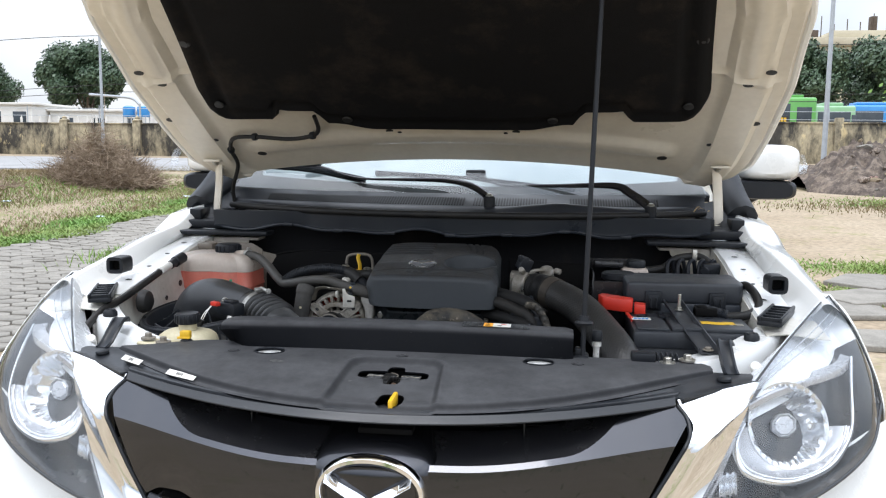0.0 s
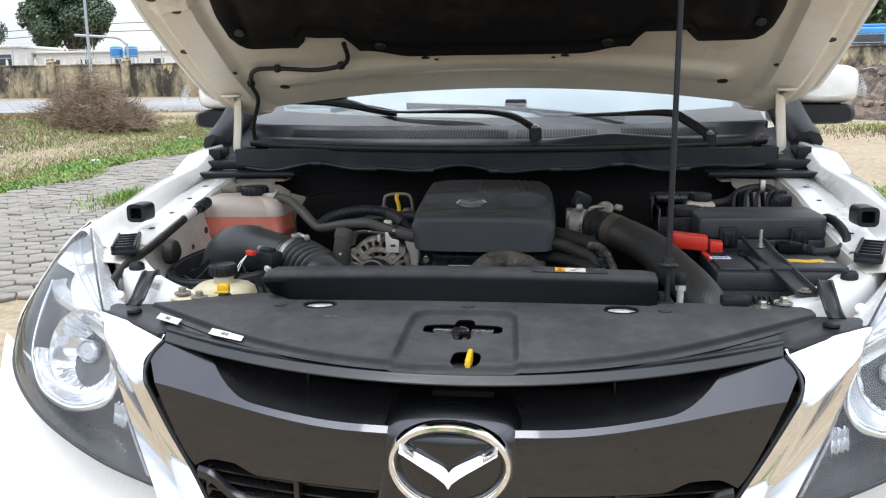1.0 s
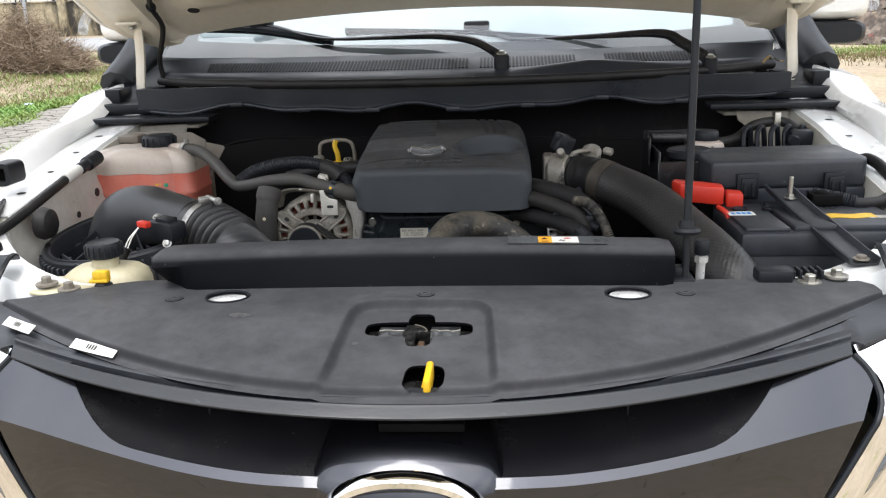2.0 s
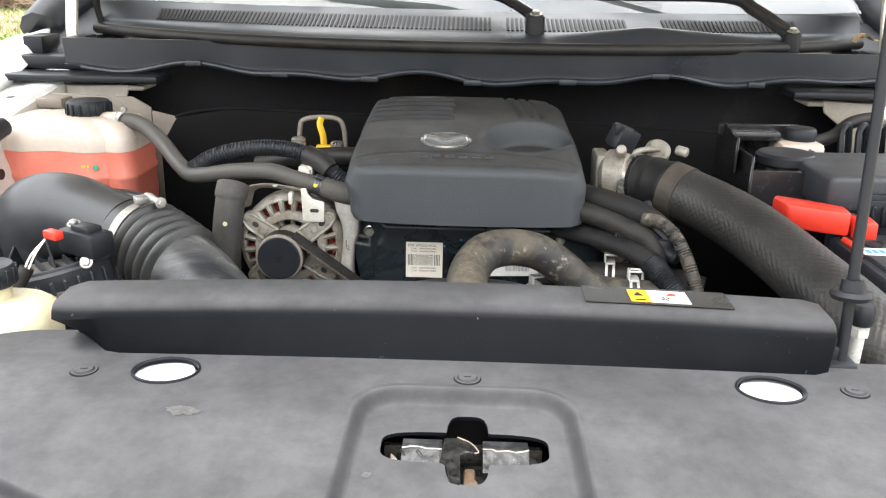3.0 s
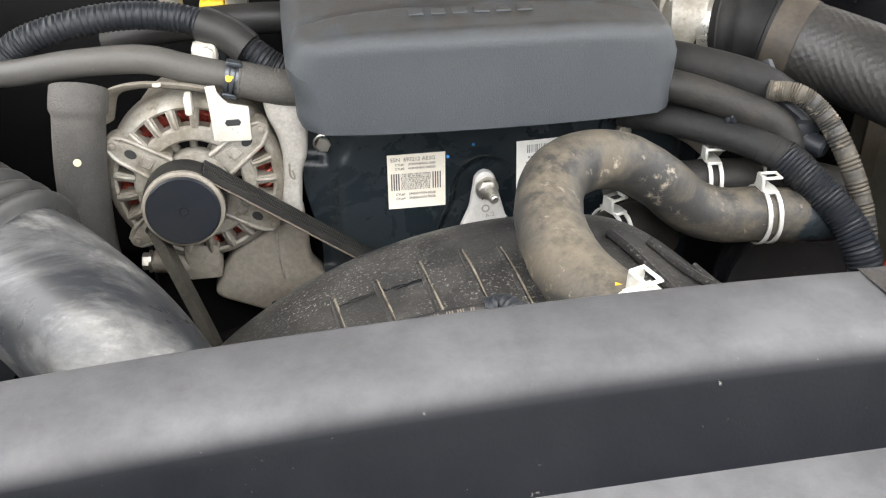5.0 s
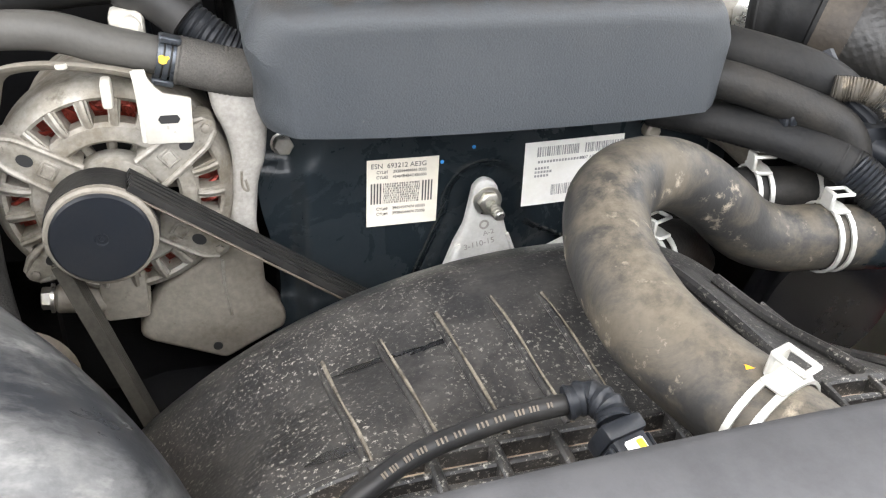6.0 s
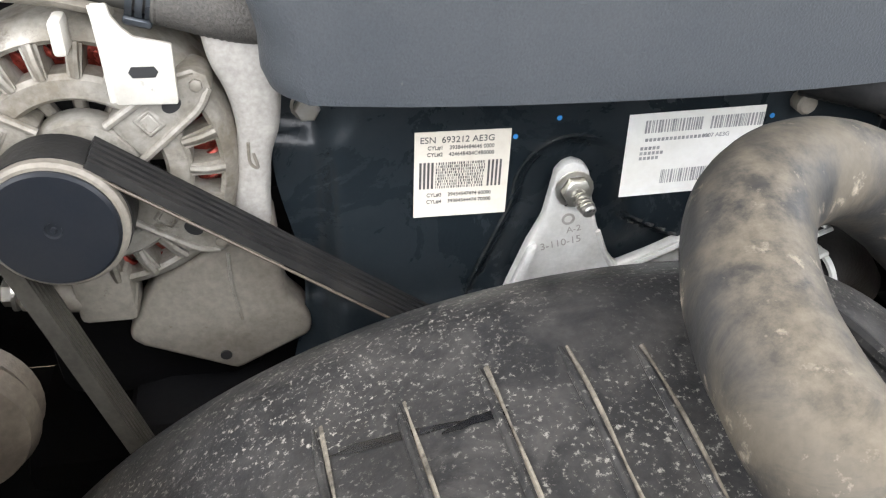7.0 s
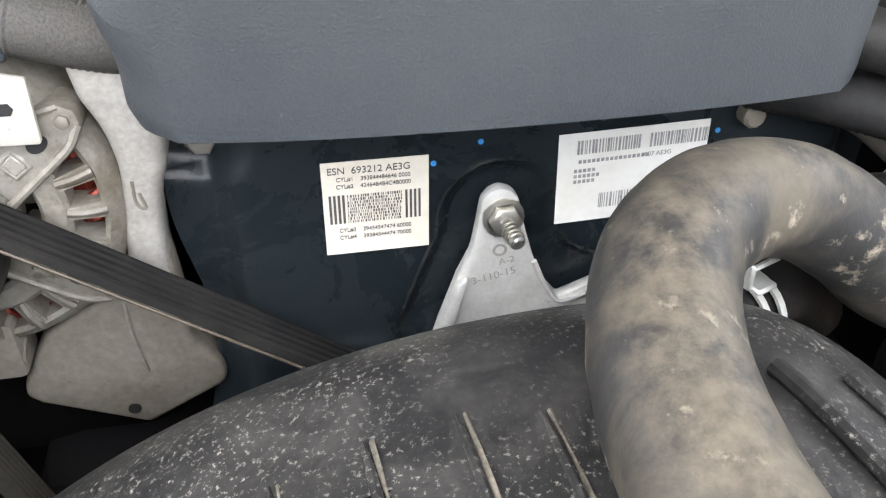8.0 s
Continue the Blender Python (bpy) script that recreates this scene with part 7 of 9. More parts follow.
spring_clamp((0.186, 0.580, 1.056), (1, -0.15, 0.02), 0.0185, h2)
spring_clamp((0.232, 0.572, 1.056), (1, -0.2, 0.0), 0.0185, h2)
h3 = thing("water_hose", (0.09, 0.54, 1.0), "short brown dusty water hose with a clamp", "hose", "water hoses")
part("hose", tube(((0.055, 0.53, 1.03), (0.085, 0.545, 1.035), (0.12, 0.565, 1.03), (0.15, 0.58, 1.0)), 0.017, 30, 18), M_OLDHOSE, h3)
part("nozzle", tube(((0.042, 0.525, 1.022), (0.066, 0.535, 1.034)), 0.0125, 8, 16), M_ALUBRIGHT, h3)
spring_clamp((0.088, 0.546, 1.036), (1, 0.4, 0.0), 0.0175, h3)
h4 = thing("heater_hose", (0.2, 0.57, 1.08), "grey-brown heater hose leaving under the engine cover", "hose")
part("hose", tube(((0.12, 0.62, 1.135), (0.155, 0.60, 1.134), (0.195, 0.578, 1.124), (0.225, 0.562, 1.112), (0.238, 0.555, 1.09), (0.238, 0.556, 1.06)), 0.0135, 50, 18), M_OLDHOSE, h4)
part("upper_hose", tube(((0.13, 0.65, 1.15), (0.18, 0.615, 1.146), (0.225, 0.59, 1.135), (0.26, 0.575, 1.11)), 0.016, 40, 18), M_TAPE, h4)
lm = thing("wiring_loom", (0.2, 0.57, 1.05), "black taped wiring loom with corrugated sleeve", "cable", "wiring looms")
part("taped_loom", tube(((0.12, 0.63, 1.105), (0.16, 0.60, 1.104), (0.20, 0.565, 1.10), (0.228, 0.54, 1.09), (0.24, 0.522, 1.078)), rings_on(26, 0.0006, 0.0142), 120, 14, flat=0.8), M_TAPE, lm)
part("sleeve", tube(((0.226, 0.541, 1.090), (0.245, 0.516, 1.073), (0.262, 0.492, 1.052), (0.272, 0.47, 1.02), (0.275, 0.46, 0.97)), rings_on(22, 0.0018, 0.0125), 130, 14), M_BLACK, lm)
part("loom_clip", join(box(0.186, 0.198, 0.568, 0.582, 1.108, 1.117, 0.002), box(0.189, 0.195, 0.566, 0.57, 1.112, 1.12, 0.001, 1)), M_BLACK, lm)
part("branch", tube(((0.23, 0.60, 1.15), (0.235, 0.575, 1.128), (0.25, 0.56, 1.112), (0.245, 0.55, 1.09)), 0.006, 30, 8), M_BLACK, lm)
part("plug", join(box(0.232, 0.262, 0.55, 0.575, 1.09, 1.115, 0.005), rod((0.245, 0.565, 1.10), (0.262, 0.54, 1.095), 0.009, 12)), M_BLACK, lm)
lm2 = thing("wiring_loom", (0.28, 0.52, 1.0), "thin dusty corrugated conduit", "cable", "wiring looms")
part("conduit", tube(((0.222, 0.575, 1.135), (0.242, 0.558, 1.135), (0.262, 0.54, 1.115), (0.278, 0.515, 1.075), (0.286, 0.495, 1.03), (0.288, 0.48, 0.96)), rings_on(34, 0.0012, 0.0078), 150, 12), M_DUSTHOSE, lm2)
part("dark_pulley", lathe([(0, 0), (0.05, 0), (0.056, 0.004), (0.056, 0.012), (0.050, 0.014), (0.050, 0.024), (0.056, 0.026), (0.056, 0.03), (0, 0.028)], toward((0.272, 0.590, 0.955), (0, -1, 0)) @ Matrix.Diagonal((1.12, 1.12, 1, 1)), 40), M_GLOSSBLACK, engine, "dark belt pulley")
part("low_pulley", lathe([(0, 0), (0.034, 0), (0.040, 0.006), (0.036, 0.012), (0.040, 0.02), (0.036, 0.03), (0.02, 0.034), (0, 0.034)], toward((-0.315, 0.585, 0.97), (0.1, -1, 0.1)), 36), M_GRIMY, engine, "brown dusty idler pulley")
part("manifold", join(tube(((0.13, 0.66, 1.10), (0.19, 0.64, 1.09), (0.22, 0.62, 1.07)), 0.022, 14, 14), rod((0.125, 0.64, 1.085), (0.125, 0.625, 1.086), 0.006, 10)), M_DIRTALU, engine, "dusty brown outlet casting")
# near-black mass that paints the shade low in the bay
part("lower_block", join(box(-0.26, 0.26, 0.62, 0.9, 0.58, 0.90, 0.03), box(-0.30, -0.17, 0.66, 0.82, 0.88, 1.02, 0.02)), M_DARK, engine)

th = thing("overflow_hose", (-0.35, 0.65, 1.13), "dusty black coolant hose between tank and engine", "hose")
part("hose", tube(((-0.560, 0.815, 1.203), (-0.529, 0.800, 1.205), (-0.493, 0.785, 1.200), (-0.453, 0.750, 1.181), (-0.414, 0.706, 1.159), (-0.388, 0.690, 1.149), (-0.324, 0.660, 1.163), (-0.270, 0.642, 1.169), (-0.239, 0.640, 1.161), (-0.206, 0.640, 1.152), (-0.165, 0.636, 1.142)), 0.0112, 90, 16), M_GREYHOSE, th)
M_BLUESTEEL = surface("dark_blued_steel", (0.060, 0.068, 0.080), 0.32, 0.6, (0.10, 0.11, 0.12), 60, grain=0.08, bump=0.1)
cd = Vector((1, 0, -0.26)).normalized()
cp = Vector((-0.2045, 0.640, 1.1512))
part("spring_clamp", join(*[band(cp + cd * (0.0042 * k), cd, 0.0122, 0.0030, 0.0016) for k in (-1, 0, 1)], *[moved(box(-0.0062, 0.0062, -0.0045, 0.0045, z_ - 0.002, z_ + 0.002, 0.001, 1), Matrix.Translation(cp + Vector((0, -0.006, 0))) @ Matrix.Rotation(0.26, 4, "Y")) for z_ in (0.0135, -0.0125)]), M_BLUESTEEL, th, "dark blued steel spring clamp")
part("taped_end", tube(((-0.199, 0.639, 1.150), (-0.160, 0.636, 1.141), (-0.12, 0.645, 1.136)), rings_on(14, 0.0005, 0.0142), 60, 18), M_WOVEN, th, "fabric taped end")
part("yellow_mark", prism([(-0.0028, -0.0014), (-0.0010, -0.0026), (0.0016, -0.0022), (0.0022, -0.0004), (0.0036, 0.0004), (0.0030, 0.0020), (0.0006, 0.0018), (-0.0004, 0.0030), (-0.0026, 0.0022)], 0.0006, 0.0002, 1, toward((-0.2058, 0.6268, 1.1545), (0, -1, 0.3))), M_YELLOW, th, "smear of yellow paint")
part("tank_clamp", join(band((-0.526, 0.7985, 1.2045), (1, -0.85, -0.1), 0.0122, 0.008, 0.002), moved(box(-0.004, 0.004, -0.003, 0.003, 0.012, 0.020, 0.001, 1), Matrix.Translation((-0.526, 0.7985, 1.2045)))), M_DULLSTEEL, th)
lp = thing("corrugated_loom", (-0.28, 0.69, 1.15), "black corrugated conduit arching behind the alternator", "cable")
part("conduit", tube(((-0.395, 0.70, 1.155), (-0.36, 0.695, 1.176), (-0.30, 0.69, 1.190), (-0.245, 0.68, 1.190), (-0.205, 0.665, 1.178), (-0.17, 0.65, 1.155), (-0.14, 0.65, 1.14)), rings_on(40, 0.0014, 0.0105), 220, 12), M_BLACK, lp)
part("tape", tube(((-0.225, 0.672, 1.186), (-0.205, 0.664, 1.179), (-0.190, 0.656, 1.168)), 0.0145, 12, 12), M_RUBBER, lp)
vh = thing("lower_hose", (-0.325, 0.62, 0.95), "wide black rubber hose standing beside the alternator", "hose")
part("hose", tube(((-0.318, 0.632, 1.152), (-0.320, 0.622, 1.135), (-0.326, 0.617, 1.09), (-0.330, 0.617, 1.03), (-0.33, 0.625, 0.95)), lambda t: 0.0195 + 0.0020 * smooth01((0.25 - t) / 0.02), 60, 22), M_WOVEN, vh)
part("paint_dot", lathe([(0, 0.0006), (0.003, 0.0006), (0.003, 0)], toward((-0.322, 0.5955, 1.107), (0, -1, 0.1)), 12), M_CREAM, vh)
dp = thing("dipstick", (-0.225, 0.82, 1.1), "yellow dipstick handle on a black tube", "dipstick")
part("handle", join(tube(((-0.226, 0.815, 1.168), (-0.227, 0.816, 1.185), (-0.232, 0.818, 1.202), (-0.229, 0.820, 1.212)), 0.0055, 20, 8, flat=0.7), box(-0.238, -0.214, 0.808, 0.822, 1.163, 1.171, 0.003)), M_YELLOW, dp)
part("guide_tube", rod((-0.226, 0.815, 1.165), (-0.218, 0.79, 1.09), 0.007, 12), M_BLACK, dp)
lf = thing("lifting_eye", (-0.25, 0.83, 1.1), "bare steel loop behind the dipstick", "bracket")
part("loop", tube(((-0.268, 0.84, 1.14), (-0.267, 0.838, 1.190), (-0.256, 0.836, 1.207), (-0.212, 0.836, 1.209), (-0.198, 0.838, 1.192), (-0.196, 0.84, 1.14)), 0.0038, 40, 10), M_DIRTALU, lf)
part("pipe_fitting", join(rod((-0.262, 0.80, 1.155), (-0.262, 0.80, 1.185), 0.011, 16), rod((-0.232, 0.80, 1.15), (-0.232, 0.80, 1.165), 0.009, 14), rod((-0.203, 0.80, 1.16), (-0.203, 0.80, 1.18), 0.010, 14)), M_STEEL, lf)
part("fuel_pipe", tube(((-0.32, 0.78, 1.145), (-0.26, 0.765, 1.16), (-0.18, 0.75, 1.168), (-0.13, 0.75, 1.165)), 0.014, 30, 14), M_RUBBER, lf)
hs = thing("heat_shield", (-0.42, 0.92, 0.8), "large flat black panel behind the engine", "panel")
# black panel, darkened further so the gaps round it read as shade
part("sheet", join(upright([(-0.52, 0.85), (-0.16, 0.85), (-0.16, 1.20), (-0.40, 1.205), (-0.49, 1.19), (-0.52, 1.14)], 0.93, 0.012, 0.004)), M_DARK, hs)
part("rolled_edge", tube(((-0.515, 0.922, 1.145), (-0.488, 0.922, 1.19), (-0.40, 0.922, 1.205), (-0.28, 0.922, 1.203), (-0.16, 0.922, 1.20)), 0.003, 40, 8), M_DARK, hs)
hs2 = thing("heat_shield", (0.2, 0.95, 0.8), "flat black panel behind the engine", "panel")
# same darkened black, shade of the gaps included in the colour
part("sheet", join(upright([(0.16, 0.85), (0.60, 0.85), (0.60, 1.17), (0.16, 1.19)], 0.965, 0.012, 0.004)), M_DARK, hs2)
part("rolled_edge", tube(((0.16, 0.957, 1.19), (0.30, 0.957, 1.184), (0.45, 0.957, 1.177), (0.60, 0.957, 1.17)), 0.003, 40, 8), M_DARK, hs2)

# ---------------------------------------------------------------- air intake, left of the engine
ai = thing("intake_duct", (-0.38, 0.5, 1.0), "black intake duct with bellows and a steel clamp", "duct")
part("elbow", tube(((-0.585, 0.605, 1.00), (-0.582, 0.603, 1.06), (-0.562, 0.592, 1.105), (-0.520, 0.575, 1.120), (-0.470, 0.550, 1.118), (-0.420, 0.522, 1.113)), lambda t: 0.071 - 0.0255 * smooth01(t * 1.02), 50, 30), M_ELBOW, ai, "smooth black plastic elbow")
part("bellows", tube(((-0.420, 0.522, 1.113), (-0.380, 0.497, 1.105), (-0.335, 0.465, 1.090)), lambda t: 0.0455 + 0.0090 * ((math.sin((t - 0.34) / 0.66 * math.pi * 5) ** 2) ** 0.6 if 0.34 < t < 1.0 else 0.0), 170, 40), M_BELLOWS, ai, "ribbed rubber bellows")
part("snout", tube(((-0.340, 0.469, 1.092), (-0.312, 0.444, 1.080), (-0.278, 0.412, 1.058), (-0.254, 0.390, 1.020), (-0.244, 0.380, 0.96), (-0.244, 0.378, 0.87)), lambda t: 0.0455 + 0.003 * t, 50, 32), M_INTAKE, ai, "scuffed black lower duct")
part("clamp", join(band((-0.400, 0.5095, 1.1092), (-1, 0.62, 0.15), 0.0478, 0.012, 0.0014, 40), moved(box(-0.012, 0.012, -0.006, 0.006, 0, 0.009, 0.002), toward((-0.392, 0.507, 1.159), (0.1, -0.1, 1)))), M_DULLSTEEL, ai, "steel worm-drive clamp")
part("clamp_screw", join(rod((-0.368, 0.496, 1.162), (-0.392, 0.514, 1.166), 0.0042, 12), hexbolt((-0.368, 0.496, 1.162), (1, -1, 0), 0.0045, 0.005)), M_DULLSTEEL, ai)
part("paint_dot", lathe([(0.0012, 0.0005), (0.0035, 0.0007), (0.0035, 0), (0.0012, 0)], toward((-0.268, 0.414, 1.105), (0.3, -0.25, 0.95)), 16), M_PAPER, ai)
af = thing("air_filter_box", (-0.56, 0.53, 0.9), "round black air filter housing with ribbed lid", "air filter")
AFN = Vector((-0.10, -0.12, 1.0)).normalized()
AFM = toward((-0.543, 0.548, 1.100), AFN)
part("housing", moved(lathe([(0, -0.045), (0.128, -0.042), (0.133, -0.006), (0.135, 0.003), (0.138, 0.005), (0.146, 0.005), (0.149, 0.002), (0.1495, -0.020), (0.146, -0.060), (0.138, -0.16), (0, -0.16)], None, 64), AFM), M_BATTERY, af, "round ribbed housing")
part("rim_groove", moved(lathe([(0.139, 0.0052), (0.1405, 0.0075), (0.144, 0.0075), (0.1455, 0.0052)], None, 64), AFM), M_BLACK, af)
fin_me = bpy.data.meshes.new("fin")
fin_bm = box(0.144, 0.156, -0.0022, 0.0022, -0.055, -0.004, 0.0012, 1)
finish(fin_bm)
fin_bm.to_mesh(fin_me)
fin_bm.free()
fin_me.materials.append(M_BATTERY)
for k in range(64):
    shared_part("fin", fin_me, af, AFM @ Matrix.Rotation(k * math.tau / 64, 4, "Z"))
for k in range(10):
    part("lid_rib", moved(upright([(0.045, -0.046), (0.131, -0.046), (0.131, -0.020), (0.090, -0.004), (0.060, 0.014)], 0.0015, 0.003, 0.001, 1), AFM @ Matrix.Rotation(0.3 + k * math.tau / 10, 4, "Z")), M_BLACK, af)
    part("lid_post", moved(rod((0.108, 0.030, -0.046), (0.108, 0.030, -0.016), 0.006, 10), AFM @ Matrix.Rotation(0.3 + k * math.tau / 10, 4, "Z")), M_BATTERY, af)
LID = Matrix.Translation((-0.469, 0.424, 0)) @ Matrix.Rotation(0.736, 4, "Z")
lid = part("lid", moved(join(box(-0.018, 0.088, 0.0, 0.135, 1.040, 1.067, 0.002), box(-0.090, -0.022, 0.0, 0.135, 1.030, 1.056, 0.002)), LID), M_LID, af, "dusty grey ribbed filter lid")
for s_ in (0.0107, 0.0267, 0.0438, 0.0586, 0.074):
    part("lid_ridge", moved(box(s_ - 0.0018, s_ + 0.0018, 0.004, 0.125, 1.064, 1.0755, 0.0008, 1), LID), M_BATTERY, lid)
for n_ in (0.028, 0.052, 0.076, 0.100):
    part("lid_ridge", moved(box(-0.088, -0.024, n_ - 0.0018, n_ + 0.0018, 1.053, 1.066, 0.0008, 1), LID), M_BATTERY, lid)
part("lid_wall", moved(box(-0.0225, -0.0185, 0.0, 0.135, 1.030, 1.079, 0.001, 1), LID), M_BATTERY, lid)
part("lid_wall", moved(box(-0.094, -0.0905, 0.0, 0.135, 1.030, 1.085, 0.001, 1), LID), M_BATTERY, lid)
part("lid_edge", moved(box(-0.094, 0.090, -0.006, -0.001, 1.035, 1.074, 0.0015), LID), M_LID, lid)
part("hook", moved(box(-0.010, 0.010, -0.004, 0.004, 0, 0.03, 0.002), Matrix.Translation((-0.628, 0.672, 1.096))), M_BLACK, af)
mf = thing("airflow_sensor", (-0.455, 0.44, 1.1), "black airflow sensor plug with a red lock", "sensor")
part("body", join(moved(box(-0.030, 0.030, -0.016, 0.016, -0.014, 0.014, 0.004), Matrix.Translation((-0.437, 0.440, 1.130)) @ Matrix.Rotation(-0.5, 4, "Z")), moved(box(-0.012, 0.018, -0.010, 0.010, 0.012, 0.020, 0.002), Matrix.Translation((-0.437, 0.440, 1.130)) @ Matrix.Rotation(-0.5, 4, "Z"))), M_BLACK, mf)
part("red_lock", moved(box(-0.011, 0.011, -0.006, 0.006, -0.004, 0.006, 0.002), Matrix.Translation((-0.463, 0.418, 1.143)) @ Matrix.Rotation(-0.5, 4, "Z")), M_RED, mf)
part("screw", hexbolt((-0.452, 0.446, 1.148), (0, -0.3, 1), 0.005, 0.005), M_DULLSTEEL, mf)
part("screw", hexbolt((-0.430, 0.420, 1.112), (0, -1, 0.5), 0.005, 0.004), M_DULLSTEEL, mf)
part("wire_bundle", join(*[tube(((-0.470, 0.412, 1.14), (-0.482 + 0.004 * k, 0.400, 1.125), (-0.490 + 0.004 * k, 0.392, 1.105), (-0.50, 0.385, 1.08)), 0.0012, 16, 6) for k in range(2)]), M_PAPER, mf)
part("wire_boot", tube(((-0.486, 0.396, 1.112), (-0.498, 0.387, 1.085), (-0.505, 0.38, 1.05)), 0.008, 12, 10), M_RUBBER, mf)

# coolant tank
ct = thing("coolant_tank", (-0.62, 0.82, 1.06), "milky coolant tank half full of pink coolant, black cap", "coolant tank")


def tank_ring(z, grow=0.0):
    out = []
    for k in range(48):
        a = k * math.tau / 48
        c, s = math.cos(a), math.sin(a)
        x = 0.112 * math.copysign(abs(c) ** 0.42, c)
        y = 0.070 * math.copysign(abs(s) ** 0.42, s)
        lobe = 0.012 * (abs(math.cos(math.pi * (x + 0.0) / 0.076 + math.pi / 2)) ** 0.6 - 0.7)
        out.append((-0.618 + x * (1 + grow), 0.820 + y * (1 + grow) + (-lobe if s < 0 else lobe), z))
    return out


part("lower_body", loft([tank_ring(1.05, -0.10), tank_ring(1.06, -0.02), tank_ring(1.085, 0.0), tank_ring(1.118, 0.0), tank_ring(1.121, 0.018), tank_ring(1.126, 0.018), tank_ring(1.129, 0.0), tank_ring(1.1625, 0.0)]), M_COOLANT, ct, "pink coolant showing through the tank")
part("upper_body", loft([tank_ring(1.163, 0.0), tank_ring(1.178, -0.005), tank_ring(1.192, -0.05), tank_ring(1.203, -0.16), tank_ring(1.208, -0.34), tank_ring(1.209, -0.6)]), M_TANK, ct, "milky empty upper part")
tank_cap = part("cap", lathe([(0, 0.0), (0.030, 0.0), (0.032, 0.004), (0.032, 0.022), (0.029, 0.026), (0.012, 0.027), (0, 0.027)], Matrix.Translation((-0.592, 0.826, 1.204)), 40), M_BLACK, ct, "ribbed black cap")
for k in range(16):
    part("grip_rib", moved(box(0.031, 0.0345, -0.002, 0.002, 0.003, 0.022, 0.0008, 1), Matrix.Translation((-0.592, 0.826, 1.204)) @ Matrix.Rotation(k * math.tau / 16, 4, "Z")), M_BLACK, tank_cap)
part("neck", rod((-0.575, 0.820, 1.200), (-0.532, 0.801, 1.205), 0.0125, 16), M_TANK, ct)
part("level_mark", join(box(-0.578, -0.567, 0.7475, 0.7485, 1.141, 1.145, 0, 1)), M_YELLOW, ct)
part("level_dot", rod((-0.556, 0.747, 1.142), (-0.556, 0.7455, 1.142), 0.0042, 12), surface("green_print", (0.03, 0.30, 0.16), 0.5, 0, grain=0.02, bump=0), ct)
tb = thing("tank_bracket", (-0.64, 0.93, 1.05), "off-white painted bracket holding the tank", "bracket")
# off-white bracket drawn in the shaded copy of its paint
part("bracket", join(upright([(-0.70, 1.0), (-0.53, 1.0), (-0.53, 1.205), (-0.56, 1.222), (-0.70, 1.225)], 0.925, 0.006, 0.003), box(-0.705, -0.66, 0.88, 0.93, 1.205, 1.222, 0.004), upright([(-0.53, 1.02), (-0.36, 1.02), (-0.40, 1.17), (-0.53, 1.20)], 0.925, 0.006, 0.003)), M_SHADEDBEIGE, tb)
cn = thing("wing_cable", (-0.69, 0.55, 1.1), "black cable with a plug clipped along the inner wing", "cable")
part("cable", tube(((-0.688, 0.715, 1.196), (-0.690, 0.64, 1.183), (-0.692, 0.55, 1.165), (-0.695, 0.45, 1.145), (-0.70, 0.36, 1.13), (-0.71, 0.30, 1.10)), 0.0085, 50, 10), M_RUBBER, cn)
part("plug", join(rod((-0.684, 0.745, 1.202), (-0.688, 0.70, 1.193), 0.014, 14), rod((-0.688, 0.705, 1.194), (-0.689, 0.675, 1.189), 0.011, 14)), M_BLACK, cn)
part("white_sleeve", tube(((-0.6895, 0.672, 1.189), (-0.690, 0.62, 1.180)), 0.0102, 8, 12), M_PAPER, cn)
part("grommet", lathe([(0.012, 0), (0.026, 0), (0.028, 0.008), (0.024, 0.02), (0.014, 0.026), (0, 0.026)], toward((-0.680, 0.500, 1.128), (1, 0, 0)), 24), M_RUBBER, cn)
ps = thing("steering_fluid_reservoir", (-0.5, 0.32, 1.0), "cream fluid reservoir with a black screw cap", "reservoir", shift=(-0.003, 0.014, 0.005))
part("body", loft([[(-0.487 + r_ * 0.062 * math.copysign(abs(math.cos(a)) ** 0.6, math.cos(a)) , 0.318 + r_ * 0.042 * math.copysign(abs(math.sin(a)) ** 0.6, math.sin(a)), z) for a in np.linspace(0, math.tau, 33)[:-1]] for z, r_ in ((0.98, 0.8), (1.0, 1.0), (1.075, 1.0), (1.088, 0.93), (1.096, 0.75), (1.100, 0.5))]), M_CREAM, ps)
part("ear", join(box(-0.56, -0.53, 0.275, 0.31, 1.07, 1.085, 0.004)), M_CREAM, ps)
part("neck", rod((-0.484, 0.312, 1.095), (-0.484, 0.312, 1.118), 0.019, 24), M_CREAM, ps)
ps_cap = part("cap", lathe([(0, 0), (0.024, 0), (0.0255, 0.003), (0.0255, 0.018), (0.023, 0.022), (0.02, 0.0205), (0, 0.0205)], Matrix.Translation((-0.484, 0.311, 1.114)), 36), M_BLACK, ps, "ribbed black cap")
for k in range(18):
    part("grip_rib", moved(box(0.0245, 0.0272, -0.0018, 0.0018, 0.002, 0.019, 0.0006, 1), Matrix.Translation((-0.484, 0.311, 1.114)) @ Matrix.Rotation(k * math.tau / 18, 4, "Z")), M_BLACK, ps_cap)

# ---------------------------------------------------------------- right side of the bay
tbody = thing("throttle_body", (0.21, 0.71, 1.1), "bright aluminium throttle body with a black plug", "throttle body")
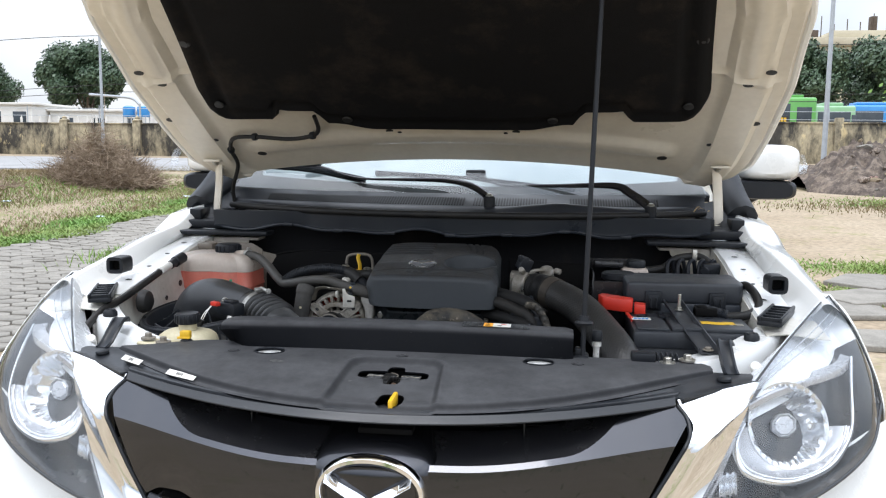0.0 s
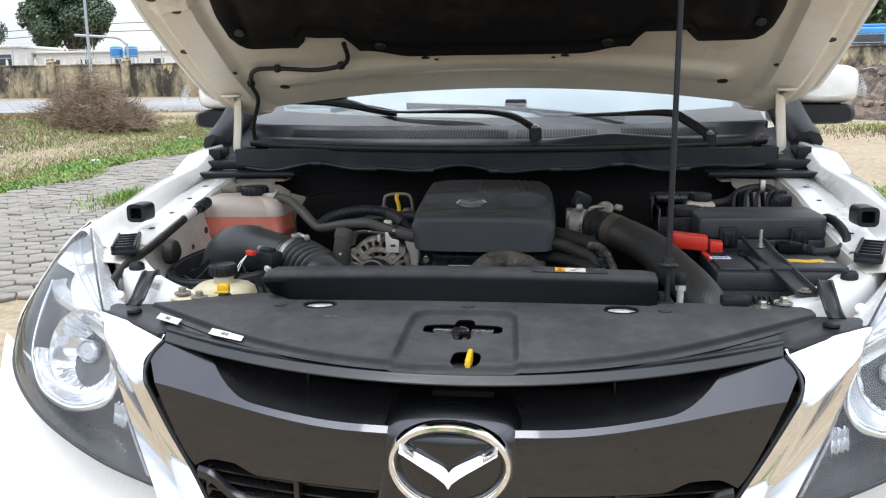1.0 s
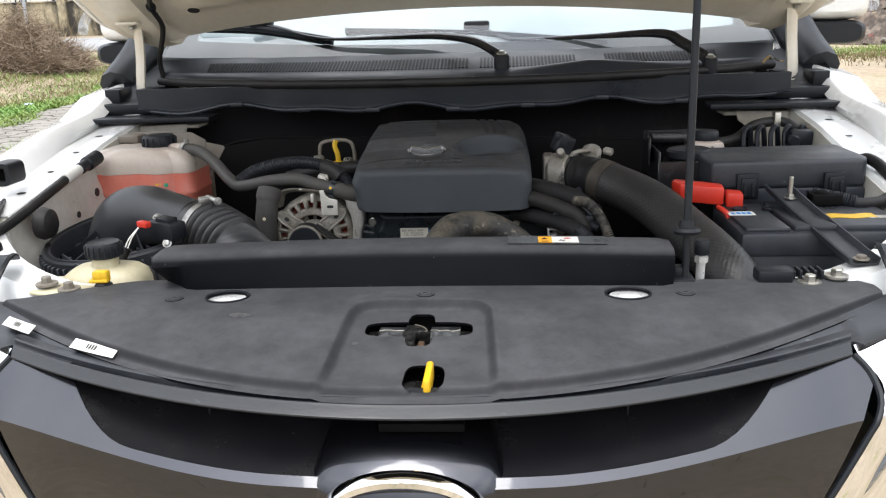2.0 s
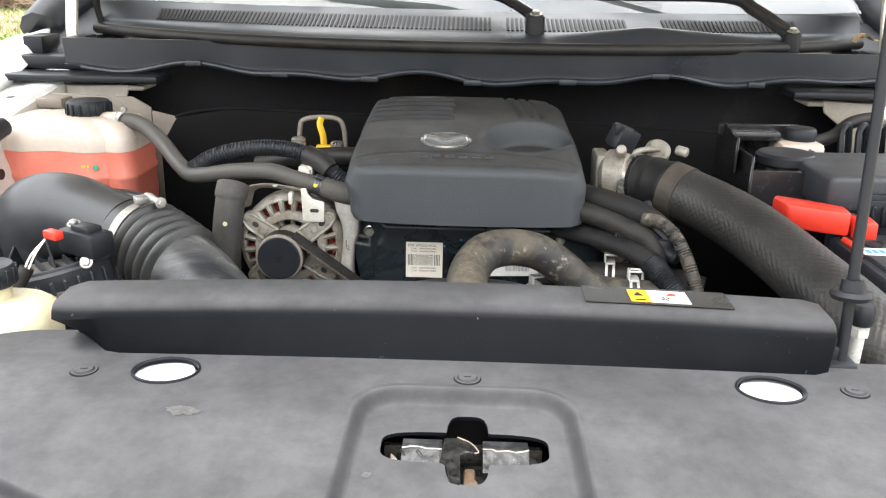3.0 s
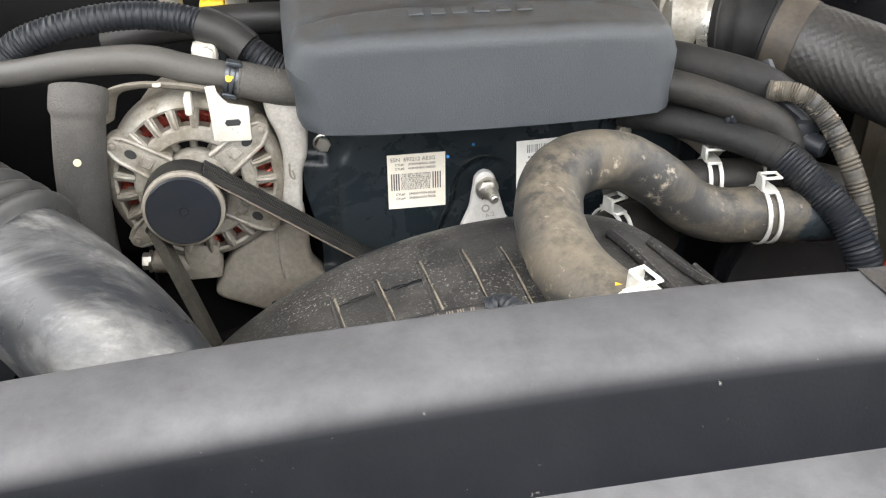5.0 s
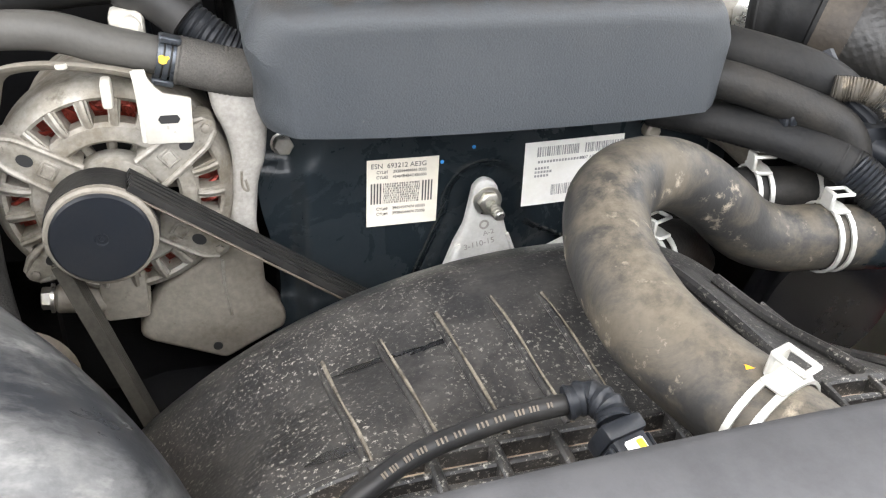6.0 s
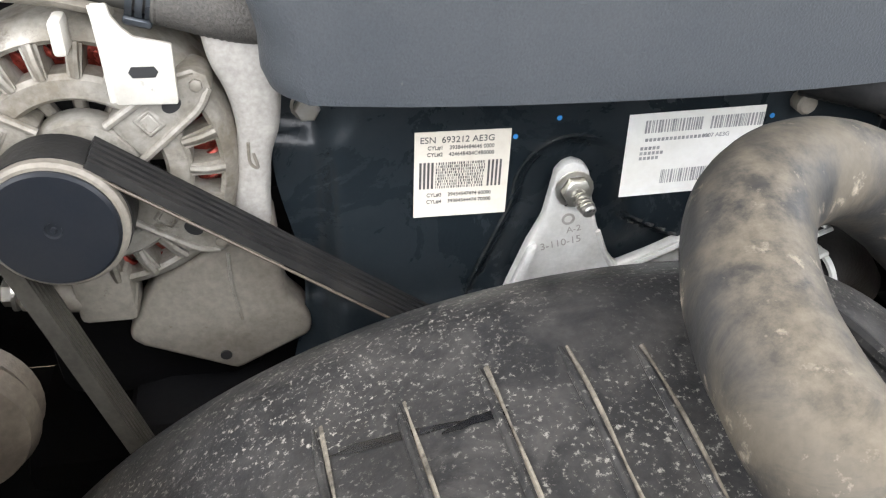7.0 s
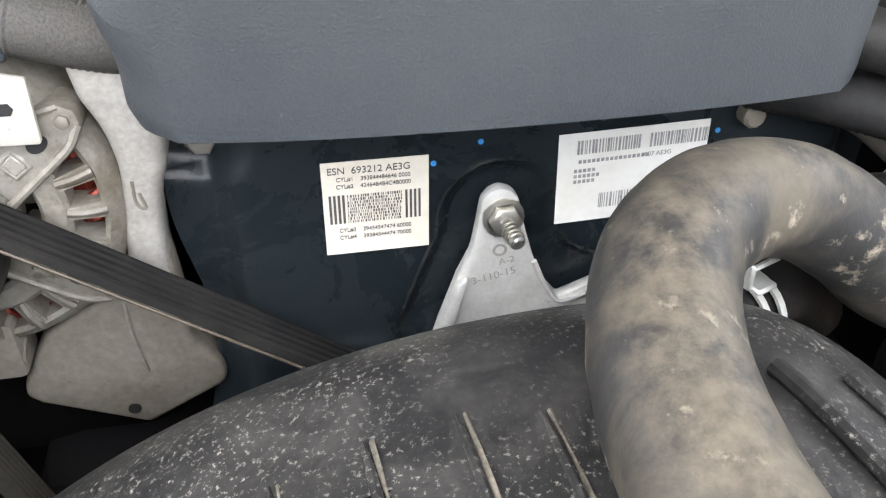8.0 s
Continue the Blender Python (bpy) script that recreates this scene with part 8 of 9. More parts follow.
part("casting", join(box(0.176, 0.196, 0.70, 0.755, 1.125, 1.19, 0.004), rod((0.19, 0.72, 1.158), (0.232, 0.70, 1.162), 0.036, 28), box(0.182, 0.20, 0.694, 0.702, 1.13, 1.142, 0.002), box(0.182, 0.20, 0.694, 0.702, 1.15, 1.162, 0.002), box(0.182, 0.20, 0.694, 0.702, 1.17, 1.182, 0.002)), M_ALU, tbody)
part("gallery", join(tube(((0.215, 0.705, 1.185), (0.235, 0.70, 1.198), (0.262, 0.705, 1.20)), 0.004, 20, 10)), M_ALU, tbody)
part("sensor_stub", rod((0.285, 0.70, 1.200), (0.298, 0.69, 1.198), 0.007, 14), M_ALU, tbody)
part("pipe_stub", rod((0.208, 0.69, 1.195), (0.204, 0.672, 1.205), 0.007, 10), M_ALU, tbody)
part("plug", join(moved(box(-0.016, 0.016, -0.016, 0.016, -0.014, 0.018, 0.004), Matrix.Translation((0.210, 0.705, 1.212)) @ Matrix.Rotation(0.4, 4, "Y") @ Matrix.Rotation(0.4, 4, "Z")), box(0.196, 0.206, 0.690, 0.70, 1.220, 1.236, 0.002), box(0.213, 0.222, 0.69, 0.70, 1.214, 1.230, 0.002)), M_BLACK, tbody, "black connector plug")
part("motor", rod((0.265, 0.75, 1.165), (0.265, 0.72, 1.200), 0.018, 20, 0.006), M_ALU, tbody)
part("front_flange", join(rod((0.165, 0.665, 1.135), (0.165, 0.64, 1.135), 0.012, 14), box(0.155, 0.2, 0.66, 0.70, 1.10, 1.13, 0.004)), M_ALU, tbody)
bh = thing("turbo_hose", (0.35, 0.5, 0.9), "thick black woven-texture turbo hose with taped cuffs", "hose")
BIG = ((0.226, 0.705, 1.154), (0.258, 0.676, 1.156), (0.294, 0.641, 1.148), (0.330, 0.596, 1.138), (0.358, 0.536, 1.128), (0.379, 0.471, 1.114), (0.397, 0.406, 1.103), (0.412, 0.346, 1.090), (0.425, 0.310, 1.070), (0.430, 0.290, 1.020), (0.430, 0.285, 0.900))
big_line = curve(BIG, 200)


def sub(a, b):
    return [tuple(big_line[round(a + (b - a) * k / 9)]) for k in range(10)]


part("cuff", tube(sub(0, 29), lambda t: 0.0365 + 0.002 * (t > 0.9) + 0.0012 * (0.28 < t < 0.32) + 0.0006 * math.sin(t * 23), 60, 30), M_TAPE, bh, "taped black cuff")
part("brown_cuff", tube(sub(28, 38), 0.0388, 14, 30), M_CUFF, bh, "brown dusty cuff")
woven = tube(sub(36, 199), 0.0368, 200, 110)
wn_list = list(woven.verts)
for k in range(200):
    ring_ = wn_list[k * 110:(k + 1) * 110]
    mid = sum((v.co for v in ring_), Vector()) / 110
    for j, v in enumerate(ring_):
        v.co += (v.co - mid).normalized() * 0.0007 * ((k // 2 + j // 2) % 2)
part("woven_hose", woven, M_BRAID, bh, "hose with woven texture", sharp=30)
part("cuff_clamp", band(big_line[4], big_line[8] - big_line[0], 0.0375, 0.010, 0.0015, 36), M_STEEL, bh)
br = thing("brake_fluid_box", (0.39, 0.71, 1.02), "open black plastic box round the brake fluid reservoir", "reservoir", shift=(0.045, 0.020, 0.004))
for wall_ in (box(0.330, 0.446, 0.628, 0.632, 1.07, 1.182, 0.0015, 1), box(0.328, 0.332, 0.628, 0.80, 1.07, 1.20, 0.0015, 1), box(0.444, 0.448, 0.628, 0.80, 1.07, 1.19, 0.0015, 1), box(0.328, 0.448, 0.797, 0.801, 1.07, 1.215, 0.0015, 1), box(0.33, 0.446, 0.63, 0.80, 1.07, 1.076, 0.001, 1), moved(box(-0.055, 0.055, -0.002, 0.002, 0, 0.05, 0.001, 1), Matrix.Translation((0.325, 0.72, 1.168)) @ Matrix.Rotation(1.45, 4, "Z"))):
    part("box_wall", wall_, M_GLOSSBLACK, br)
part("cap", lathe([(0, 0.0), (0.036, 0.0), (0.040, 0.004), (0.040, 0.014), (0.036, 0.018), (0.02, 0.019), (0, 0.019)], Matrix.Translation((0.392, 0.685, 1.178)), 40), M_BLACK, br, "round black cap")
part("rear_cap", lathe([(0, 0.0), (0.022, 0.0), (0.023, 0.003), (0.023, 0.016), (0.02, 0.02), (0, 0.02)], Matrix.Translation((0.442, 0.775, 1.195)), 28), M_BLACK, br)
part("reservoir", join(box(0.405, 0.47, 0.74, 0.80, 1.12, 1.197, 0.008)), M_TANK, br, "milky reservoir")
part("grip", box(0.338, 0.41, 0.76, 0.79, 1.195, 1.21, 0.004), M_GLOSSBLACK, br)
fb = thing("fuse_box", (0.57, 0.66, 1.05), "black fuse box with a clipped lid", "fuse box")
part("lid", join(prism([(0.447, 0.57), (0.695, 0.578), (0.708, 0.60), (0.706, 0.735), (0.455, 0.725), (0.442, 0.70)], 0.048, 0.008, 3, Matrix.Translation((0, 0, 1.150)))), M_BATTERY, fb, "dusty black lid")
part("body", join(box(0.452, 0.70, 0.575, 0.725, 1.05, 1.152, 0.006)), M_TRIM, fb)
for x in (0.505, 0.645):
    part("clip", join(box(x - 0.018, x + 0.018, 0.562, 0.572, 1.135, 1.178, 0.002), box(x - 0.012, x + 0.012, 0.557, 0.563, 1.140, 1.172, 0.002), box(x - 0.009, x - 0.004, 0.553, 0.559, 1.142, 1.165, 0.001, 1), box(x + 0.004, x + 0.009, 0.553, 0.559, 1.142, 1.165, 0.001, 1)), M_BLACK, fb)
bt = thing("battery", (0.55, 0.47, 0.92), "black car battery with red terminal cover and labels", "battery", shift=(-0.012, -0.022, 0.010))
part("case", join(box(0.462, 0.70, 0.395, 0.568, 0.93, 1.085, 0.006), box(0.458, 0.704, 0.391, 0.572, 1.082, 1.118, 0.006)), M_BATTERY, bt)
part("lid", join(box(0.466, 0.53, 0.40, 0.562, 1.117, 1.124, 0.003), box(0.535, 0.695, 0.40, 0.562, 1.117, 1.127, 0.003)), M_BATTERY, bt)
for k in range(5):
    part("vent_plug", lathe([(0, 0.001), (0.004, 0.001), (0.0045, 0), (0.010, 0), (0.0115, 0.0015), (0.0115, -0.002)], Matrix.Translation((0.486 + 0.046 * k, 0.515, 1.1265)), 20), M_BLACK, bt)
part("terminal_cover", join(prism([(0.396, 0.606), (0.404, 0.574), (0.440, 0.552), (0.468, 0.540), (0.472, 0.572), (0.440, 0.598), (0.404, 0.622)], 0.030, 0.004, 2, Matrix.Translation((0, 0, 1.126))), prism([(0.471, 0.536), (0.494, 0.524), (0.498, 0.556), (0.474, 0.568)], 0.024, 0.003, 2, Matrix.Translation((0, 0, 1.124)))), M_RED, bt, "red plastic terminal cover")
part("red_wire", tube(((0.455, 0.522, 1.128), (0.458, 0.505, 1.127), (0.464, 0.495, 1.120), (0.462, 0.490, 1.10)), 0.004, 16, 8), M_RED, bt)
part("white_label", box(0.462, 0.502, 0.478, 0.503, 1.1244, 1.1248, 0, 1), M_PAPER, bt, "small white label")
part("label_print", join(*[box(0.467 + 0.008 * k, 0.473 + 0.008 * k, 0.484, 0.497, 1.1249, 1.1251, 0, 1) for k in range(4)]), M_BLUE, bt)
part("yellow_label", sheet(lambda u, v: (0.600 + 0.068 * u, 0.440 + 0.026 * v + 0.003 * math.sin(9 * u), 1.1278), 12, 3, 0.0004), M_YELLOW, bt, "torn yellow label")
part("silver_label", box(0.655, 0.684, 0.437, 0.455, 1.1274, 1.1277, 0, 1), M_STEEL, bt)
part("negative_post", join(rod((0.615, 0.53, 1.12), (0.615, 0.53, 1.15), 0.011, 16), box(0.598, 0.645, 0.515, 0.545, 1.128, 1.146, 0.004)), M_DARK, bt)
sb = thing("battery_strap", (0.56, 0.4, 1.1), "black pressed steel battery hold-down strap", "strap")
line = curve(((0.578, 0.266, 1.113), (0.574, 0.300, 1.117), (0.566, 0.37, 1.128), (0.557, 0.45, 1.140), (0.545, 0.54, 1.158)), 14)
part("strap", loft([[(p.x + a, p.y, p.z + b) for a, b in ((-0.021, 0.007), (-0.018, 0.008), (-0.015, 0), (0.015, 0), (0.018, 0.008), (0.021, 0.007), (0.018, -0.003), (-0.018, -0.003))] for p in line]), M_BATTERY, sb)
part("stud", join(rod((0.553, 0.50, 1.145), (0.553, 0.50, 1.185), 0.0035, 10), hexbolt((0.553, 0.50, 1.150), (0, 0, 1), 0.006, 0.007)), M_STEEL, sb)
part("foot_bolt", hexbolt((0.577, 0.275, 1.116), (0, 0, 1), 0.007, 0.006), M_DIRTALU, sb)
cb2 = thing("battery_cable", (0.66, 0.53, 1.12), "thick black battery cable in a loop", "cable")
part("cable", tube(((0.615, 0.525, 1.145), (0.645, 0.505, 1.140), (0.690, 0.500, 1.142), (0.722, 0.525, 1.155), (0.728, 0.57, 1.175), (0.715, 0.62, 1.19), (0.70, 0.66, 1.17)), 0.0095, 60, 12), M_RUBBER, cb2)
part("sleeve", tube(((0.598, 0.53, 1.148), (0.625, 0.515, 1.146), (0.655, 0.502, 1.140)), rings_on(9, 0.0016, 0.0115), 60, 12), M_BLACK, cb2)
part("lug", box(0.59, 0.62, 0.52, 0.54, 1.146, 1.156, 0.003), M_BLACK, cb2)
trv = thing("battery_tray", (0.55, 0.38, 0.9), "black plastic battery tray edge", "tray")
part("tray", join(box(0.39, 0.71, 0.34, 0.39, 1.00, 1.04, 0.006), box(0.39, 0.71, 0.36, 0.58, 0.90, 0.93, 0.006), box(0.42, 0.66, 0.27, 0.34, 1.02, 1.05, 0.008)), M_BLACK, trv)
wv = thing("service_valve", (0.367, 0.265, 1.08), "metal service port with a knurled black cap", "valve", shift=(0, 0.006, -0.006))
part("stem", rod((0.366, 0.266, 1.08), (0.367, 0.265, 1.135), 0.006, 14), M_ALUBRIGHT, wv)
part("cap", join(lathe([(0, 0), (0.0095, 0), (0.0105, 0.003), (0.0105, 0.016), (0.0085, 0.02), (0, 0.02)], Matrix.Translation((0.367, 0.265, 1.133)), 12)), M_BLACK, wv)
part("hex", lathe([(0, 0), (0.009, 0), (0.009, 0.008), (0, 0.008)], Matrix.Translation((0.367, 0.265, 1.122)), 6), M_ALUBRIGHT, wv)
rw = thing("rear_wiring", (0.6, 0.88, 1.15), "black wiring and pipes along the bulkhead", "cable")
part("pipe", tube(((0.47, 0.80, 1.20), (0.50, 0.85, 1.185), (0.56, 0.87, 1.19), (0.60, 0.88, 1.215), (0.655, 0.885, 1.22), (0.685, 0.86, 1.20)), 0.010, 50, 12), M_RUBBER, rw)
for k in range(5):
    part("loop", tube(((0.57 + 0.026 * k, 0.84, 1.17), (0.572 + 0.026 * k, 0.85, 1.205), (0.585 + 0.026 * k, 0.86, 1.212), (0.592 + 0.026 * k, 0.865, 1.17)), 0.005, 20, 8), M_BLACK, rw)
part("clip", join(box(0.636, 0.648, 0.872, 0.892, 1.205, 1.24, 0.002)), M_STEEL, rw)
part("cluster", join(box(0.655, 0.70, 0.83, 0.87, 1.165, 1.21, 0.008), rod((0.66, 0.82, 1.19), (0.66, 0.84, 1.19), 0.012, 14)), M_BLACK, rw)


# ---------------------------------------------------------------- yard, road, walls, trees and buses
rg = random.Random(11)
M_SOIL = surface("dry_soil", (0.30, 0.235, 0.16), 0.95, 0, (0.40, 0.33, 0.24), 0.25, (0.38, 0.62), 14, 0.35, 0.6, specks=(0.22, 0.21, 0.10), speck_scale=1.6, speck_at=0.56, speck_soft=0.12, bump_dist=0.02, spec=0.15)
M_PAVER = surface("worn_concrete_paver", (0.25, 0.232, 0.20), 0.85, 0, (0.175, 0.162, 0.14), 3.0, (0.4, 0.65), 60, 0.25, 0.5, rnd=0.12, bump_dist=0.004)
M_JOINT = surface("sandy_joints", (0.20, 0.17, 0.12), 0.95, 0, (0.13, 0.14, 0.06), 1.2, (0.45, 0.6), 30, 0.3, 0.5)
M_ROAD = surface("pale_asphalt", (0.30, 0.30, 0.30), 0.85, 0, (0.24, 0.24, 0.235), 0.6, grain=0.15, fine=40, bump=0.3)
M_WALL = surface("mould_stained_render", (0.42, 0.36, 0.24), 0.9, 0, (0.055, 0.05, 0.042), 0.75, (0.44, 0.58), 9, 0.35, 0.4, specks=(0.55, 0.45, 0.26), speck_scale=1.1, speck_at=0.6, stretch=(1, 1, 0.45), bump_dist=0.01)
M_LEAF = surface("green_leaves", (0.050, 0.092, 0.048), 0.5, 0, (0.085, 0.135, 0.070), 0.5, (0.4, 0.6), 8, 0.3, 0.0)
M_GRASS = surface("grass_blades", (0.15, 0.29, 0.05), 0.6, 0, (0.24, 0.29, 0.08), 0.5, (0.42, 0.6), 9, 0.25, 0.0)
M_DRYGRASS = surface("dry_grass", (0.25, 0.19, 0.095), 0.8, 0, (0.15, 0.125, 0.05), 0.8, (0.4, 0.6), 9, 0.3, 0.0)
M_TWIG = surface("dry_twigs", (0.19, 0.135, 0.09), 0.85, 0, (0.36, 0.28, 0.20), 2.0, (0.4, 0.6), 30, 0.3, 0.0)
M_BARK = surface("tree_bark", (0.13, 0.10, 0.075), 0.9, 0, (0.08, 0.06, 0.045), 3, fine=30, grain=0.4, bump=0.8, bump_dist=0.02)
M_RUBBLE = surface("rubble_and_refuse", (0.115, 0.088, 0.072), 0.9, 0, (0.30, 0.24, 0.19), 3.6, (0.44, 0.58), 12, 0.4, 0.7, specks=(0.40, 0.12, 0.09), speck_scale=2.4, speck_at=0.66, bump_dist=0.03, rnd=0.3)
M_PLASTER = surface("white_plaster", (0.72, 0.71, 0.68), 0.8, 0, (0.60, 0.58, 0.54), 0.4, (0.4, 0.65), 20, 0.08, 0.1)
M_CREAMWALL = surface("cream_facade", (0.58, 0.53, 0.40), 0.8, 0, (0.48, 0.43, 0.32), 0.15, (0.4, 0.65), 10, 0.1, 0.1)
M_POLE = surface("galvanised_pole", (0.42, 0.45, 0.48), 0.5, 0.4, (0.36, 0.38, 0.40), 4, grain=0.05, bump=0.05)
M_WINDOW = surface("dark_window_glass", (0.03, 0.04, 0.05), 0.12, 0, (0.05, 0.06, 0.07), 1, grain=0.02, bump=0)
M_BUSGREEN = surface("green_bus_paint", (0.10, 0.34, 0.065), 0.35, 0, (0.13, 0.38, 0.09), 1, grain=0.03, bump=0, coat=0.4)
M_BUSPALE = surface("pale_green_bus_paint", (0.22, 0.42, 0.22), 0.35, 0, (0.26, 0.46, 0.26), 1, grain=0.03, bump=0, coat=0.4)
M_BUSBLUE = surface("blue_bus_paint", (0.03, 0.22, 0.55), 0.35, 0, (0.04, 0.26, 0.6), 1, grain=0.03, bump=0, coat=0.4)


def edge_line(y):
    """Edge of the paving on the grass side."""
    return -(6.98 - 0.03 * (y - 9))


def rise(y):
    """The yard climbs gently away from the truck."""
    return 0.0206 * max(0.0, min(y, 130.0) - 2.0)


def ground_z(x, y):
    h = rise(y) + 0.05 * noise.noise((x * 0.12, y * 0.12, 0)) * smooth01((abs(x) - 4) / 6)
    h += 0.35 * smooth01((-8.6 - 0.1 * (y - 9) - x) / 3) * smooth01((26 - y) / 6) * smooth01((y - 3) / 4)
    return h


def grid_ground():
    xs = sorted({round(s * (1.0 + 1.6 * k + 0.0028 * k ** 3.6), 2) for k in range(34) for s in (-1, 1)} | {0.0})
    ys = sorted({round(s * (1.0 + 1.6 * k + 0.0028 * k ** 3.6), 2) for k in range(34) for s in (-1, 1)} | {0.0})
    bm = bmesh.new()
    vs = [[bm.verts.new((x, y, ground_z(x, y) - 0.012)) for y in ys] for x in xs]
    for i in range(len(xs) - 1):
        for j in range(len(ys) - 1):
            bm.faces.new((vs[i][j], vs[i + 1][j], vs[i + 1][j + 1], vs[i][j + 1]))
    return bm


ground = tagged(part("ground", grid_ground(), M_SOIL, None, "bare dry soil with thin grass", sharp=80), kind="structure")
ground["category"] = "ground"
road = tagged(part("road", sheet(lambda u, v: (-90 + 180 * u, 28 + 12 * v + 0.02 * (-90 + 180 * u), 0.04 + rise(28 + 12 * v + 0.02 * (-90 + 180 * u)) + 0.02 * math.sin(math.pi * v)), 40, 4, 0.05), M_ROAD, None, "pale asphalt road along the boundary wall"), category="road", kind="structure")
pavement = tagged(part("pavement", sheet(lambda u, v: (edge_line(4.2 + 17.8 * v) * (1 - u) + u * 2.6, 4.2 + 17.8 * v, rise(4.2 + 17.8 * v) - 0.014), 14, 36), M_JOINT, None, "worn concrete block paving with sandy joints"), category="pavement", kind="structure")


bw = tagged(part("wall_north", join(box(-95, 3, 44.0, 44.25, -0.1, 1.72, 0.02), box(-95, 3, 43.93, 44.32, 1.72, 1.80, 0.02)), M_WALL, None, "mould-stained rendered boundary wall"), category="wall", kind="structure")
bw.location.z = rise(44)
bwp = [part("pillar", join(box(-0.22, 0.22, -0.2, 0.2, -0.1, 1.9, 0.02), lathe([(0.27, 0), (0.27, 0.06), (0.12, 0.12), (0.14, 0.2), (0, 0.3)], Matrix.Translation((0, 0, 1.9)), 16)), M_WALL, bw)]
bwp[0].matrix_basis = Matrix.Translation((-22.9, 44.0, 0))
for k in range(-12, 6):
    if k:
        shared_part("pillar", bwp[0].data, bw, Matrix.Translation((-22.9 + 4.35 * k, 44.0, 0)))
for k in range(20):
    x = -60 + 4.35 * k
    part("fence_wire", join(rod((x, 44.1, 1.8), (x, 44.1, 2.75), 0.03, 6), rod((x, 44.1, 2.2), (x + 4.35, 44.1, 2.2), 0.012, 4), rod((x, 44.1, 2.6), (x + 4.35, 44.1, 2.6), 0.012, 4)), M_POLE, bw)
be = tagged(part("wall_east", join(box(3.0, 90, 44.0, 44.25, -0.1, 2.0, 0.02), box(3.0, 90, 43.94, 44.3, 2.0, 2.1, 0.02)), M_WALL, None, "ochre mould-stained boundary wall"), category="wall", kind="structure")
be.location.z = rise(44)
for k in range(10):
    part("pillar", box(9.6 + 4.6 * k, 10.0 + 4.6 * k, 43.8, 44.05, -0.1, 2.3, 0.03), M_WALL, be)


# vegetation: blades, leaves and twigs as many small faces
def scatter(n_, place, height, width, lean=0.4, level=None):
    """Many thin upright blades; place() gives a foot."""
    verts, faces = [], []
    for _ in range(n_):
        x, y = place()
        z = (level or ground_z)(x, y) - 0.02
        a = rg.uniform(0, math.tau)
        h = height * rg.uniform(0.5, 1.3)
        w = width * rg.uniform(0.6, 1.3)
        dx, dy = math.cos(a), math.sin(a)
        lx, ly = rg.gauss(0, lean) * h, rg.gauss(0, lean) * h
        i = len(verts)
        verts += [(x - dx * w, y - dy * w, z), (x + dx * w, y + dy * w, z), (x + lx * 0.5 + dx * w * 0.6, y + ly * 0.5 + dy * w * 0.6, z + h * 0.65), (x + lx, y + ly, z + h), (x + lx * 0.5 - dx * w * 0.6, y + ly * 0.5 - dy * w * 0.6, z + h * 0.65)]
        faces += [(i, i + 1, i + 2, i + 4), (i + 4, i + 2, i + 3)]
    return verts, faces


def stuff(name, data, material, label, category):
    me = bpy.data.meshes.new(name)
    me.from_pydata(data[0], [], data[1])
    me.materials.append(material)
    return tagged(new(name, me), label, category, kind="stuff")


def strip_left(w0, w1, y0, y1):
    def f():
        y = y0 + (y1 - y0) * rg.random() ** 1.2
        return edge_line(y) + 0.3 - rg.uniform(w0, w1) - 0.3 * math.sin(y * 1.7), y
    return f


def blob(cx, cy, rx, ry):
    def f():
        r, a = abs(rg.gauss(0, 0.55)), rg.uniform(0, math.tau)
        return cx + rx * r * math.cos(a), cy + ry * r * math.sin(a)
    return f


stuff("grass", scatter(26000, strip_left(0.0, 1.0, 3, 26), 0.075, 0.018, 0.9), M_GRASS, "bright green weeds along the paving", "grass")
stuff("grass", scatter(52000, strip_left(0.7, 9, 4, 32), 0.085, 0.010, 0.7), M_DRYGRASS, "dry straw-coloured grass", "grass")
stuff("grass", scatter(14000, strip_left(0.8, 6, 7, 26), 0.10, 0.009, 0.7), M_GRASS, "thin green grass", "grass")
stuff("grass", scatter(11000, blob(4.9, 9.0, 2.0, 0.6), 0.045, 0.010, 0.8), M_GRASS, "green grass tuft on the track", "grass")
stuff("grass", scatter(16000, blob(9.9, 18.6, 3.2, 1.5), 0.055, 0.012, 0.7), M_GRASS, "green grass at the foot of the rubble", "grass")
stuff("grass", scatter(8000, blob(9.4, 17.4, 4.2, 1.6), 0.08, 0.012), M_DRYGRASS, "dry grass at the foot of the rubble", "grass")
stuff("grass", scatter(700, blob(-4.9, 8.4, 0.35, 0.8), 0.12, 0.010), M_GRASS, "weeds growing through the paving", "grass")
stuff("grass", scatter(2200, blob(3.3, 7.4, 0.7, 0.6), 0.035, 0.009, 0.8), M_GRASS, "grass tuft beside the slabs", "grass")
stuff("grass", scatter(9000, blob(0, -9, 11, 5), 0.16, 0.014), M_GRASS, "green grass before the truck", "grass")


